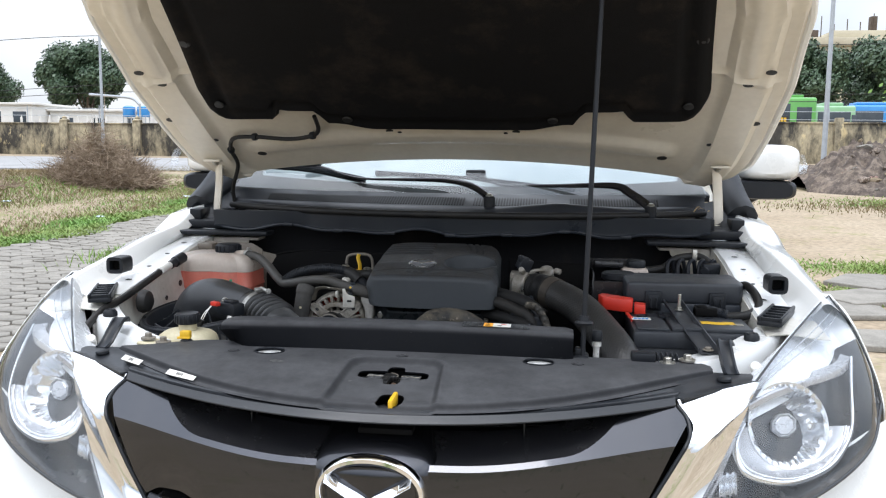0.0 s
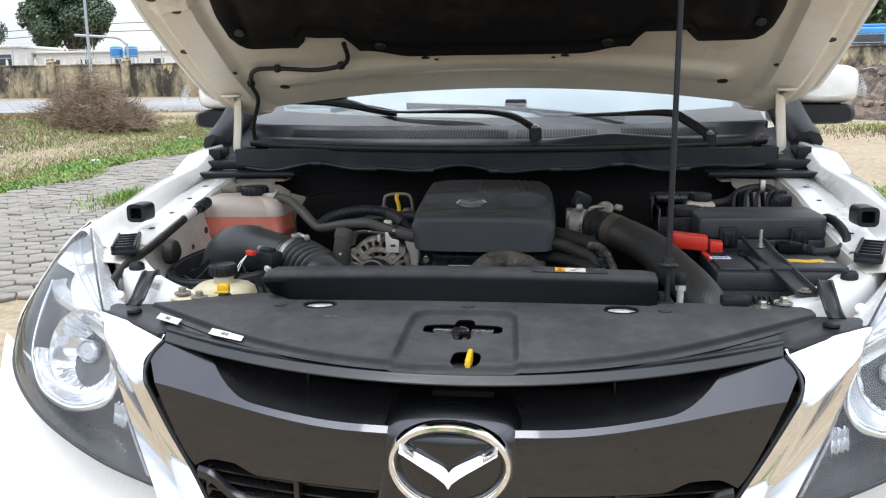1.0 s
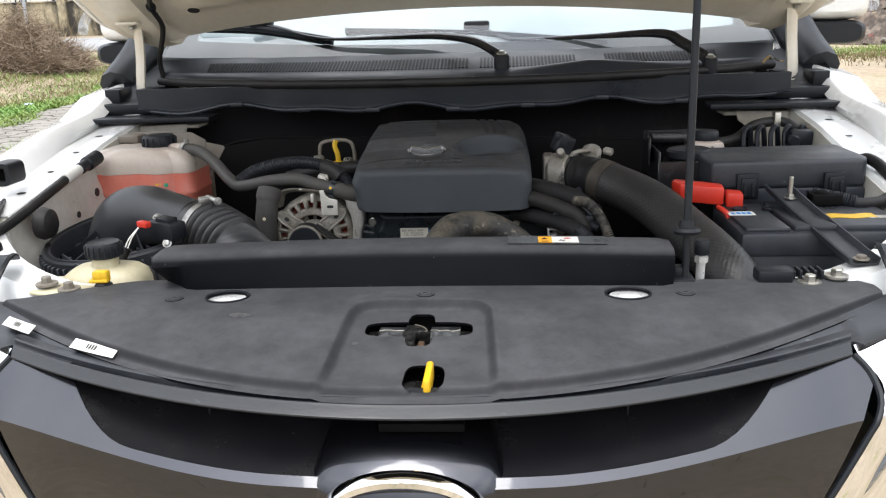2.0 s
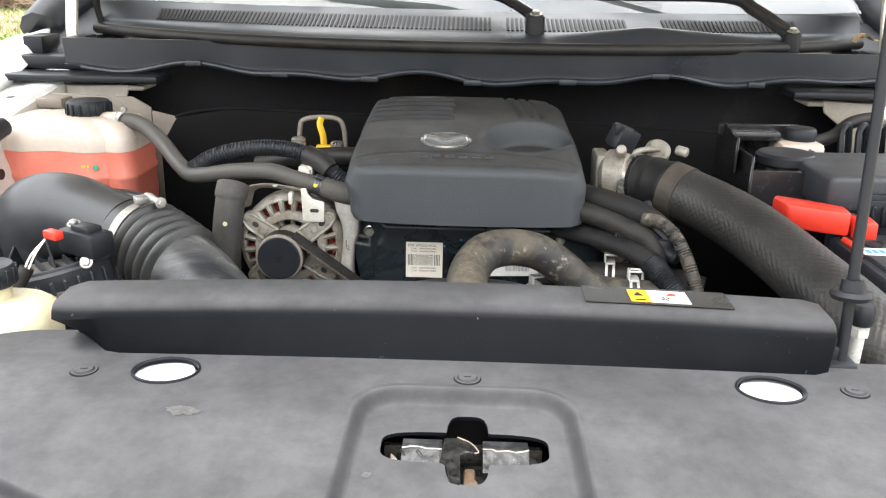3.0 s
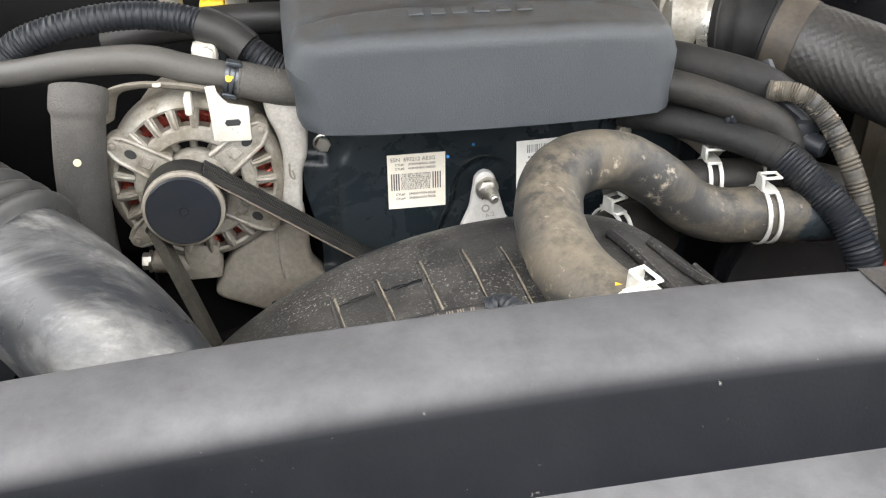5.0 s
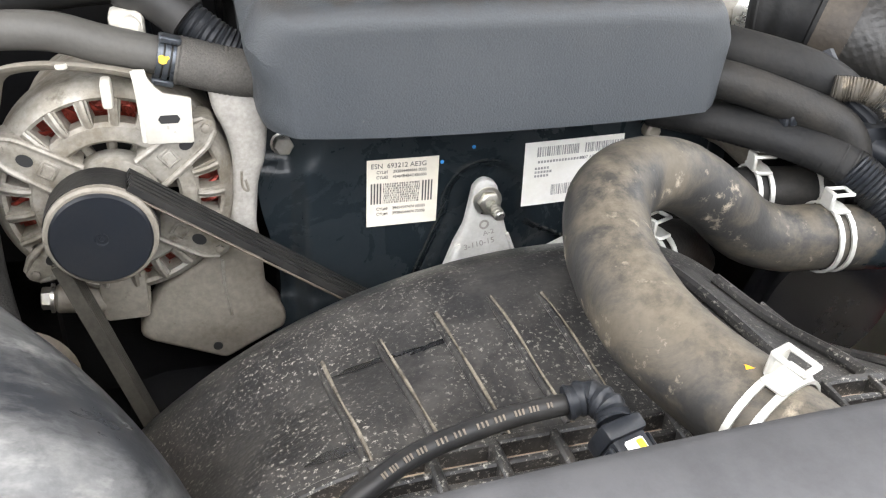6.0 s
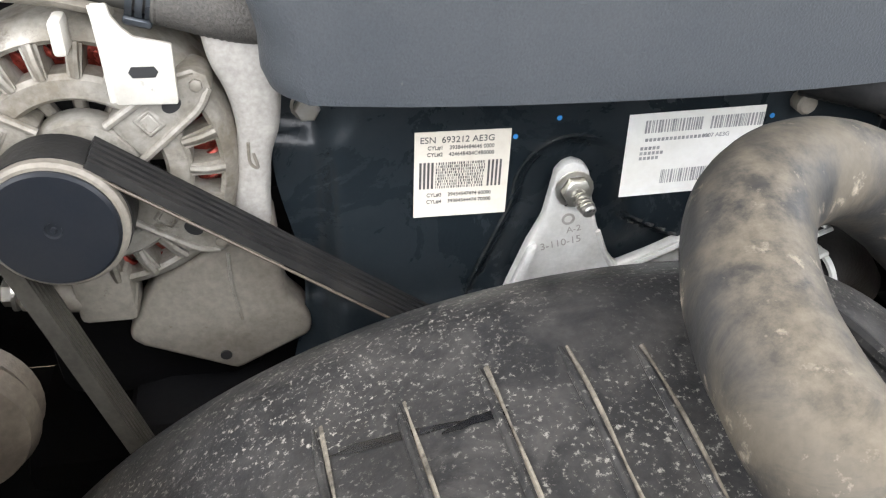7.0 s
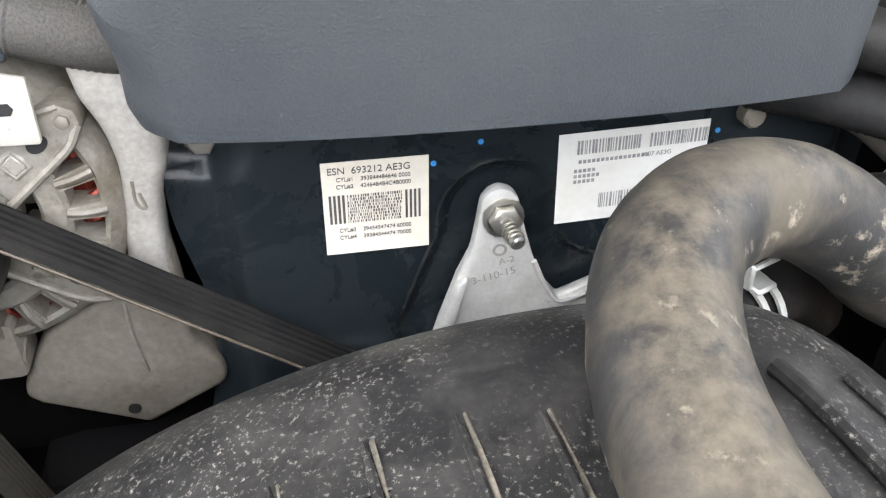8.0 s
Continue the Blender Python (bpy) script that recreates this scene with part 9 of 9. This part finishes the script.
def twigs(cx, cy, rx, ry, h, n_, length):
    verts, faces = [], []
    for _ in range(n_):
        r, a = math.sqrt(rg.random()), rg.uniform(0, math.tau)
        x, y = cx + rx * r * math.cos(a), cy + ry * r * math.sin(a)
        top = h * (1 - r ** 1.25) * (0.8 + 0.4 * noise.noise((x, y, 3)))
        z = ground_z(cx, cy) + top * rg.random() ** 0.55
        d = Vector((rg.gauss(0, 1), rg.gauss(0, 1), rg.gauss(0.25, 0.5))).normalized() * length * rg.uniform(0.4, 1.3)
        p = Vector((x, y, z))
        bend = Vector((rg.gauss(0, 0.12), rg.gauss(0, 0.12), rg.gauss(-0.05, 0.12))) * length
        w = Vector((rg.gauss(0, 1), rg.gauss(0, 1), rg.gauss(0, 1))).normalized() * rg.uniform(0.003, 0.009)
        i = len(verts)
        q, m_ = p + d, p + d * 0.5 + bend
        verts += [tuple(p - w), tuple(p + w), tuple(m_ + w), tuple(q), tuple(m_ - w)]
        faces += [(i, i + 1, i + 2, i + 4), (i + 4, i + 2, i + 3)]
    return verts, faces


stuff("brush_heap", twigs(-10.9, 18.6, 1.40, 1.2, 1.55, 8000, 0.55), M_TWIG, "heap of dry brown cut branches", "brush heap")
stuff("brush_heap", twigs(-13.0, 14.0, 2.6, 2.4, 0.30, 2600, 0.4), M_TWIG, "low heap of dry brown brush", "brush heap")
tagged(part("brush_mound", sheet(lambda u, v: (-11.0 + 0.9 * (2 * u - 1), 18.6 + 0.8 * (2 * v - 1), ground_z(-11.0, 18.6) - 0.1 + 0.85 * max(0, 1 - (2 * u - 1) ** 2 - (2 * v - 1) ** 2) + 0.05 * noise.noise((u * 20, v * 20, 2))), 30, 30), M_TWIG, None, "dense inside of the brush heap", sharp=90), category="brush heap", kind="stuff")


def mound(u, v):
    s, t = 2 * u - 1, 2 * v - 1
    x, y = 12.2 + 5.2 * s, 23.6 + 4.0 * t
    h = 2.05 * max(0.0, 1 - s * s * 0.9 - t * t) ** 0.6 * (0.75 + 0.4 * noise.noise((x * 0.5, y * 0.5, 5)))
    return (x, y, ground_z(x, y) - 0.12 + h + 0.20 * h * noise.noise((x * 2.2, y * 2.2, 1)) + 0.20 * h * noise.noise((x * 5, y * 5, 1)) + 0.10 * h * noise.noise((x * 12, y * 12, 4)))


heap = thing("rubble_heap", (12.2, 23.6, rise(23.6)), "heap of dark rubble, soil and refuse", "rubble heap")
part("soil", sheet(mound, 160, 110), M_RUBBLE, heap, sharp=25)
for k in range(290):
    u, v = rg.uniform(0.1, 0.9), rg.uniform(0.05, 0.6)
    p = Vector(mound(u, v))
    s = rg.uniform(0.04, 0.17)
    me = bpy.data.meshes.get("rubble_piece_%d" % (k % 5))
    if me is None:
        b = bmesh.new()
        bmesh.ops.create_icosphere(b, subdivisions=1, radius=1)
        for w in b.verts:
            w.co *= rg.uniform(0.6, 1.3)
            w.co.z *= 0.6
        me = bpy.data.meshes.new("rubble_piece_%d" % (k % 5))
        b.to_mesh(me)
        b.free()
        me.materials.append((M_RUBBLE, M_BARK, M_RUBBLE, M_SOIL, M_PAVER)[k % 5])
    shared_part("rubble_piece", me, heap, Matrix.Translation(p) @ Matrix.Rotation(rg.uniform(0, 6), 4, "Z") @ Matrix.Rotation(rg.gauss(0, 0.5), 4, "X") @ Matrix.Diagonal((s * rg.uniform(0.7, 2), s, s, 1)))
stuff("brush_heap", twigs(-10.9, 18.5, 1.3, 1.0, 1.55, 260, 1.1), M_TWIG, "long bare branches sticking out of the heap", "brush heap")


def heap_level(x, y):
    return mound((x - 12.2) / 10.4 + 0.5, (y - 23.6) / 8.0 + 0.5)[2]


def heap_slope():
    return rg.uniform(10.6, 15.5), 19.9 + 1.5 * rg.random() ** 1.5


stuff("grass", scatter(7000, heap_slope, 0.12, 0.014, 0.7, heap_level), M_GRASS, "green grass on the lower slope of the rubble", "grass")
litter_m = [surface("blue_litter", (0.40, 0.47, 0.52), 0.5), surface("white_litter", (0.7, 0.7, 0.68), 0.6), surface("red_litter", (0.30, 0.17, 0.14), 0.6)]
for k in range(28):
    if k < 20:
        u, v = rg.uniform(0.1, 0.85), rg.uniform(0.02, 0.5)
        p = Vector(mound(u, v))
    else:
        x, y = strip_left(0.4, 4, 6, 20)()
        p = Vector((x, y, ground_z(x, y) + 0.02))
    lt = part("litter", sheet(lambda a, b: (0.14 * a * (1 + 0.3 * math.sin(7 * b)), 0.10 * b, 0.04 * noise.noise((a * 3 + k, b * 3, k))), 5, 5), litter_m[k % 3], None, ("crumpled pale blue plastic scrap", "crumpled white plastic scrap", "crumpled dull red plastic scrap")[k % 3], sharp=90)
    lt.location = p + Vector((0, 0, 0.03))
    lt["category"], lt["group"] = "litter", "litter"


def tree(x, y, height, spread, label, seed, trunk_h=None):
    r = random.Random(seed)
    t = thing("tree", (x, y, 0), label, "tree", "trees round the yard", shift=(0, 0, rise(y)))
    th_ = trunk_h or height * 0.3
    limbs = [tube(((x, y, -0.2), (x + 0.1, y, th_ * 0.6), (x, y + 0.1, th_), (x + 0.3, y, height * 0.7)), lambda q: 0.28 * (1 - 0.75 * q) * height / 9, 16, 8)]
    blobs = []
    for k in range(34):
        a = r.uniform(0, math.tau)
        el, q = math.asin(r.uniform(-0.85, 0.95)), 0.80 * r.random() ** 0.30
        c = Vector((x + q * spread * 0.5 * math.cos(a) * math.cos(el), y + q * spread * 0.5 * math.sin(a) * math.cos(el), (th_ + height) / 2 + q * (height - th_) * 0.5 * math.sin(el)))
        blobs.append((c, height * r.uniform(0.09, 0.15)))
        if k < 7:
            limbs.append(tube(((x, y, th_ * 0.8), tuple(Vector((x, y, th_)).lerp(c, 0.5)), tuple(c)), lambda q: 0.10 * (1 - 0.8 * q) * height / 9, 10, 6))
    part("trunk", join(*limbs), M_BARK, t)
    verts, faces = [], []
    for c, br_ in blobs:
        for _ in range(900):
            d = Vector((r.gauss(0, 1), r.gauss(0, 1), r.gauss(0, 0.8))).normalized() * br_ * r.uniform(0.45, 1.12)
            p = c + d
            s = 0.13 * height / 9 * r.uniform(0.7, 1.6)
            n1 = (d.normalized() + Vector((r.gauss(0, 0.6), r.gauss(0, 0.6), r.gauss(0.3, 0.6)))).normalized()
            a1 = n1.orthogonal().normalized()
            a2 = n1.cross(a1)
            i = len(verts)
            verts += [tuple(p - a1 * s), tuple(p + a2 * s * 0.55), tuple(p + a1 * s), tuple(p - a2 * s * 0.55)]
            faces.append((i, i + 1, i + 2, i + 3))
    me = bpy.data.meshes.new("crown")
    me.from_pydata(verts, [], faces)
    me.materials.append(M_LEAF)
    cr = new("crown", me)
    cr.parent, cr.matrix_parent_inverse = t, HOME[t.name]
    return t


tree(-46.6, 80, 9.9, 10.4, "large dark green tree with a rounded dense crown", 3)
tree(-68.6, 95, 10.0, 8.0, "dark green tree with a dense crown", 4)
tree(34.6, 95, 11.9, 10.5, "tall dark green tree with a dense crown", 6)
tree(26.4, 93, 11.2, 7.5, "dark green tree with a dense crown", 7)
tree(45.5, 97, 12.2, 12, "tall dark green tree with a dense crown", 8)

for k in range(7):
    tree(-66 + 22 * k, -95 - 6 * (k % 2), 7.5 + 0.8 * (k % 3), 8, "dark green tree across the yard", 20 + k)

# lamp posts, wires and far buildings
for x, y, h, side in ((-23.08, 40.6, 6.9, 1), (8.72, 27.0, 7.5, -1)):
    lp_ = thing("street_lamp", (x, y, 0), "tall grey metal lamp post", "lamp post", "lamp posts", shift=(0, 0, rise(y)))
    part("pole", lathe([(0.16, 0), (0.16, 0.03), (0.10, 0.05), (0.085, 0.5), (0.055, h)], Matrix.Translation((x, y, -0.05)), 14), M_POLE, lp_)
    part("arm", tube(((x, y, h - 0.1), (x + 0.3 * side, y, h + 0.15), (x + 1.4 * side, y, h + 0.3)), 0.035, 14, 8), M_POLE, lp_)
    part("head", box(x + 1.3 * side - 0.3, x + 1.3 * side + 0.3, y - 0.1, y + 0.1, h + 0.25, h + 0.36, 0.03), M_POLE, lp_)
ov = thing("overhead_wires", (-24, 40, 3), "thin overhead wires along the road", "wire", shift=(0, 0, rise(42)))
for y, z, sag in ((40, 5.9, 0.5), (46, 3.95, 0.4), (46, 3.5, 0.3)):
    part("wire", tube(((-70, y, z + 0.6), (-40, y, z - sag), (-22.4, y, z + 0.2), (0, y, z - sag), (40, y, z)), 0.018, 50, 5), M_RUBBER, ov)
yl = thing("yard_lamp", (-32, 55, 0), "pale green gantry arm on a post", "lamp post", shift=(0, 0, rise(55)))
part("post", rod((-28.3, 55, -0.05), (-28.3, 55, 3.2), 0.07, 10), M_POLE, yl)
part("arm", tube(((-32.0, 55, 3.80), (-30.2, 55, 3.68), (-28.9, 55, 3.55), (-28.3, 55, 3.1)), 0.09, 20, 8), M_POLE, yl)


def house(name, x0, x1, y0, y1, h, material, label, windows=0, roof=None):
    t = thing(name, ((x0 + x1) / 2, (y0 + y1) / 2, 0), label, "building", "far buildings", shift=(0, 0, rise(y0)))
    part("wall", join(box(x0, x1, y0, y1, -0.1, h, 0.03), box(x0 - 0.2, x1 + 0.2, y0 - 0.2, y1 + 0.2, h, h + 0.18, 0.03)), material, t)
    for k in range(windows):
        x = x0 + (x1 - x0) * (k + 0.5) / windows
        wd = part("window", box(x - 0.55, x + 0.55, y0 - 0.03, y0 + 0.02, h - 1.7, h - 0.5, 0.01), M_WINDOW, t)
        part("sill", box(x - 0.65, x + 0.65, y0 - 0.12, y0, h - 1.8, h - 1.7, 0.01), M_PLASTER, wd)
    return t


house("shed", -48, -39.6, 60, 66, 3.2, M_PLASTER, "low white plastered building behind the wall", 4)
house("long_shed", -39.4, -14, 62, 66, 2.75, M_PLASTER, "long low white wall of a building", 9)
for k in range(40):
    x = -44 + 0.75 * k
    if k == 0:
        fn = thing("palisade_fence", (-30, 58.5, 0), "white palisade fence behind the boundary wall", "fence", shift=(0, 0, rise(58.5)))
        pal = part("paling", prism([(-0.09, 0), (0.09, 0), (0.09, 2.2), (0, 2.38), (-0.09, 2.2)], 0.04, 0.005, 1, FACE_FRONT), M_PLASTER, fn)
        pal.matrix_basis = Matrix.Translation((x, 58.5, 0))
    else:
        shared_part("paling", pal.data, fn, Matrix.Translation((x, 58.5, 0)))
part("rail", box(-44.2, -14, 58.52, 58.58, 1.7, 1.8, 0.01), M_PLASTER, fn)
for k in range(2):
    bb = thing("water_tank", (-31.6 + 1.1 * k, 57.5, 0), "blue plastic water tank on legs", "tank", "water tanks", shift=(1.2, 0, rise(57.5)))
    part("tank", lathe([(0, 2.3), (0.42, 2.3), (0.45, 2.4), (0.43, 2.6), (0.45, 2.8), (0.43, 3.0), (0.2, 3.1), (0, 3.1)], Matrix.Translation((-31.6 + 1.1 * k, 57.5, 0)), 18), M_BUSBLUE, bb)
    part("stand", join(*[rod((-31.6 + 1.1 * k + a, 57.5 + b, -0.05), (-31.6 + 1.1 * k + a, 57.5 + b, 2.32), 0.04, 6) for a in (-0.3, 0.3) for b in (-0.3, 0.3)]), M_POLE, bb)
fr = thing("frame_building", (-38, 110, 0), "white concrete frame building far behind the trees", "building", shift=(0, 0, rise(112)))
for k in range(4):
    part("slab", box(-46, -28, 112, 124, 2.6 + 3 * k, 2.85 + 3 * k, 0.02), M_PLASTER, fr)
    part("column", join(*[box(-45.8 + 3.4 * j, -45.4 + 3.4 * j, 112.2, 112.6, -0.1 + 3 * k, 2.7 + 3 * k, 0.02) for j in range(6)]), M_PLASTER, fr)
ob = thing("office_block", (50, 126, 0), "cream office block with equipment on its roof", "building", shift=(0.5, 0, rise(122)))
part("wall", join(box(33, 85, 122, 140, -0.1, 13.2, 0.05), box(32.4, 85.6, 121.4, 140, 13.2, 14.3, 0.05), box(37, 80, 123, 138, 14.3, 15.4, 0.05)), M_CREAMWALL, ob)
for j in range(4):
    for k in range(14):
        part("window", box(35 + 3.5 * k, 37.2 + 3.5 * k, 121.9, 122.05, 1.4 + 3.1 * j, 3.0 + 3.1 * j, 0.02), M_WINDOW, ob)
part("roof_mast", join(*[rod((34 + 1.7 * k, 124, 14.2), (34 + 1.7 * k, 124, 15.6 + rg.uniform(0.2, 2.2)), 0.07, 5) for k in range(16)]), M_BARK, ob)
for x0, x1, z0, z1 in ((42.2, 43.0, 15.2, 17.4), (33.8, 35.4, 14.3, 15.6)):
    part("roof_tank", box(x0, x1, 124, 125.2, z0, z1, 0.05), M_BARK, ob)


def bus(x0, y, length, h, material, label, face=2.1):
    b = thing("bus", (x0 + length / 2, y + 1.2, 0), label, "bus", "parked buses", shift=(0.1, 0, rise(y)))
    part("body", join(box(x0, x0 + length, y, y + 2.5, 0.35, h, 0.14, 3), box(x0 + 0.6, x0 + length - 0.6, y + 0.5, y + 2.0, h - 0.02, h + 0.22, 0.08)), material, b)
    n_ = max(1, int((length - face - 0.3) / 1.3))
    for k in range(n_):
        x = x0 + face + 0.35 + (length - face - 0.5) * k / n_
        part("window", box(x, x + (length - face - 0.5) / n_ - 0.12, y - 0.02, y + 0.05, h - 1.75, h - 0.55, 0.03), M_WINDOW, b)
    part("windscreen", box(x0 + 0.15, x0 + face, y - 0.03, y + 0.05, h - 1.85, h - 0.35, 0.05), M_WINDOW, b)
    sg = part("route_sign", box(x0 + 0.5, x0 + face - 0.1, y - 0.05, y - 0.02, h - 1.5, h - 1.05, 0.01), M_INK, b)
    part("sign_bar", join(*[box(x0 + face - 1.2 + 0.17 * k, x0 + face - 1.07 + 0.17 * k, y - 0.06, y - 0.045, h - 1.4 + 0.02 * (k % 2), h - 1.15, 0, 1) for k in range(6)]), M_YELLOW, sg)
    for x in (x0 + 2.2, x0 + length - 2.5):
        part("wheel", lathe([(0, -0.15), (0.45, -0.15), (0.5, -0.1), (0.5, 0.1), (0.45, 0.15), (0, 0.15)], toward((x, y + 0.12, 0.5), (0, -1, 0)), 24), M_RUBBER, b)


bus(11.0, 50.0, 3.95, 3.55, M_BUSGREEN, "bright green parked city bus", 2.5)
bus(16.0, 54.0, 2.4, 3.2, M_BUSPALE, "pale green parked city bus")
bus(18.6, 56.0, 9.0, 3.3, M_BUSBLUE, "blue parked city bus")

# broken slabs beside the track
for k, (x, y, a) in enumerate(((2.7, 6.4, 0.2), (3.3, 7.1, 0.5), (2.9, 5.3, -0.1), (3.6, 8.0, 0.9))):
    sl = tagged(part("slab", moved(prism([(-0.5, -0.3), (0.4, -0.35), (0.55, 0.1), (0.3, 0.35), (-0.45, 0.3)], 0.05, 0.008, 1), Matrix.Translation((x, y, rise(y) - 0.02)) @ Matrix.Rotation(a, 4, "Z")), M_PAVER, None, "broken grey concrete slab lying in the soil"), category="slab", group="broken slabs")
# branch of a tree at the edge of the yard
bt_ = thing("tree", (6.6, 15.0, 0), "young tree with bright green leaves", "tree", shift=(0, 0, rise(15)))
part("trunk", join(tube(((6.9, 15, -0.1), (6.85, 15, 1.2), (6.7, 15, 2.4), (6.5, 15, 3.4)), lambda q: 0.05 * (1 - 0.6 * q), 14, 8)), M_BARK, bt_)
verts, faces = [], []
for _ in range(420):
    p = Vector((6.56 + rg.gauss(0, 0.16), 15 + rg.gauss(0, 0.25), 2.5 + rg.gauss(0, 0.22)))
    n1 = Vector((rg.gauss(0, 1), rg.gauss(-0.5, 1), rg.gauss(0.5, 1))).normalized()
    a1 = n1.orthogonal().normalized() * 0.06
    a2 = n1.cross(a1) * 0.5
    i = len(verts)
    verts += [tuple(p - a1), tuple(p + a2), tuple(p + a1), tuple(p - a2)]
    faces.append((i, i + 1, i + 2, i + 3))
me = bpy.data.meshes.new("crown")
me.from_pydata(verts, [], faces)
me.materials.append(M_GRASS)
cr = new("crown", me)
cr.parent, cr.matrix_parent_inverse = bt_, HOME[bt_.name]

# paving blocks: long hexagons laid in courses
hexa = [(-0.14, 0), (-0.075, 0.105), (0.075, 0.105), (0.14, 0), (0.075, -0.105), (-0.075, -0.105)]
pm = bpy.data.meshes.new("paver")
b = prism([(x * 0.96, y * 0.95) for x, y in hexa], 0.03, 0.006, 1)
finish(b)
b.to_mesh(pm)
b.free()
pm.materials.append(M_PAVER)
rest_v, rest_f = [], []
for i in range(-46, 14):
    for j in range(-26, 105):
        x, y = i * 0.215 , j * 0.21 + (0.105 if i % 2 else 0)
        if x > 2.3 or x < edge_line(y) + 0.15 or y < 4.3 + 0.25 * math.sin(x * 2.3) or y > 21.5:
            continue
        dz, rz = rg.uniform(-0.006, 0.006), rg.gauss(0, 0.02)
        if -4.9 < x < -2.6 and 3.9 < y < 9.5:
            shared_part("paver", pm, pavement, Matrix.Translation((x, y, rise(y) + dz - 0.012)) @ Matrix.Rotation(rz, 4, "Z"))
        else:
            k = len(rest_v)
            tx, ty = rg.gauss(0, 0.02), rg.gauss(0, 0.02)
            for q, z in ((0.97, -0.012), (0.97, 0.012), (0.90, 0.018)):
                rest_v += [(x + hx * q, y + hy * q * 0.98, rise(y) + z + dz + tx * hx + ty * hy) for hx, hy in hexa]
            for a in range(6):
                c = (a + 1) % 6
                rest_f += [(k + a, k + c, k + 6 + c, k + 6 + a), (k + 6 + a, k + 6 + c, k + 12 + c, k + 12 + a)]
            rest_f.append(tuple(k + 12 + a for a in range(6)))
me = bpy.data.meshes.new("paving_blocks")
me.from_pydata(rest_v, [], rest_f)
me.materials.append(M_PAVER)
pv = new("paving_blocks", me)
pv.parent = pavement
tagged(pv, "worn concrete paving blocks", kind="stuff")
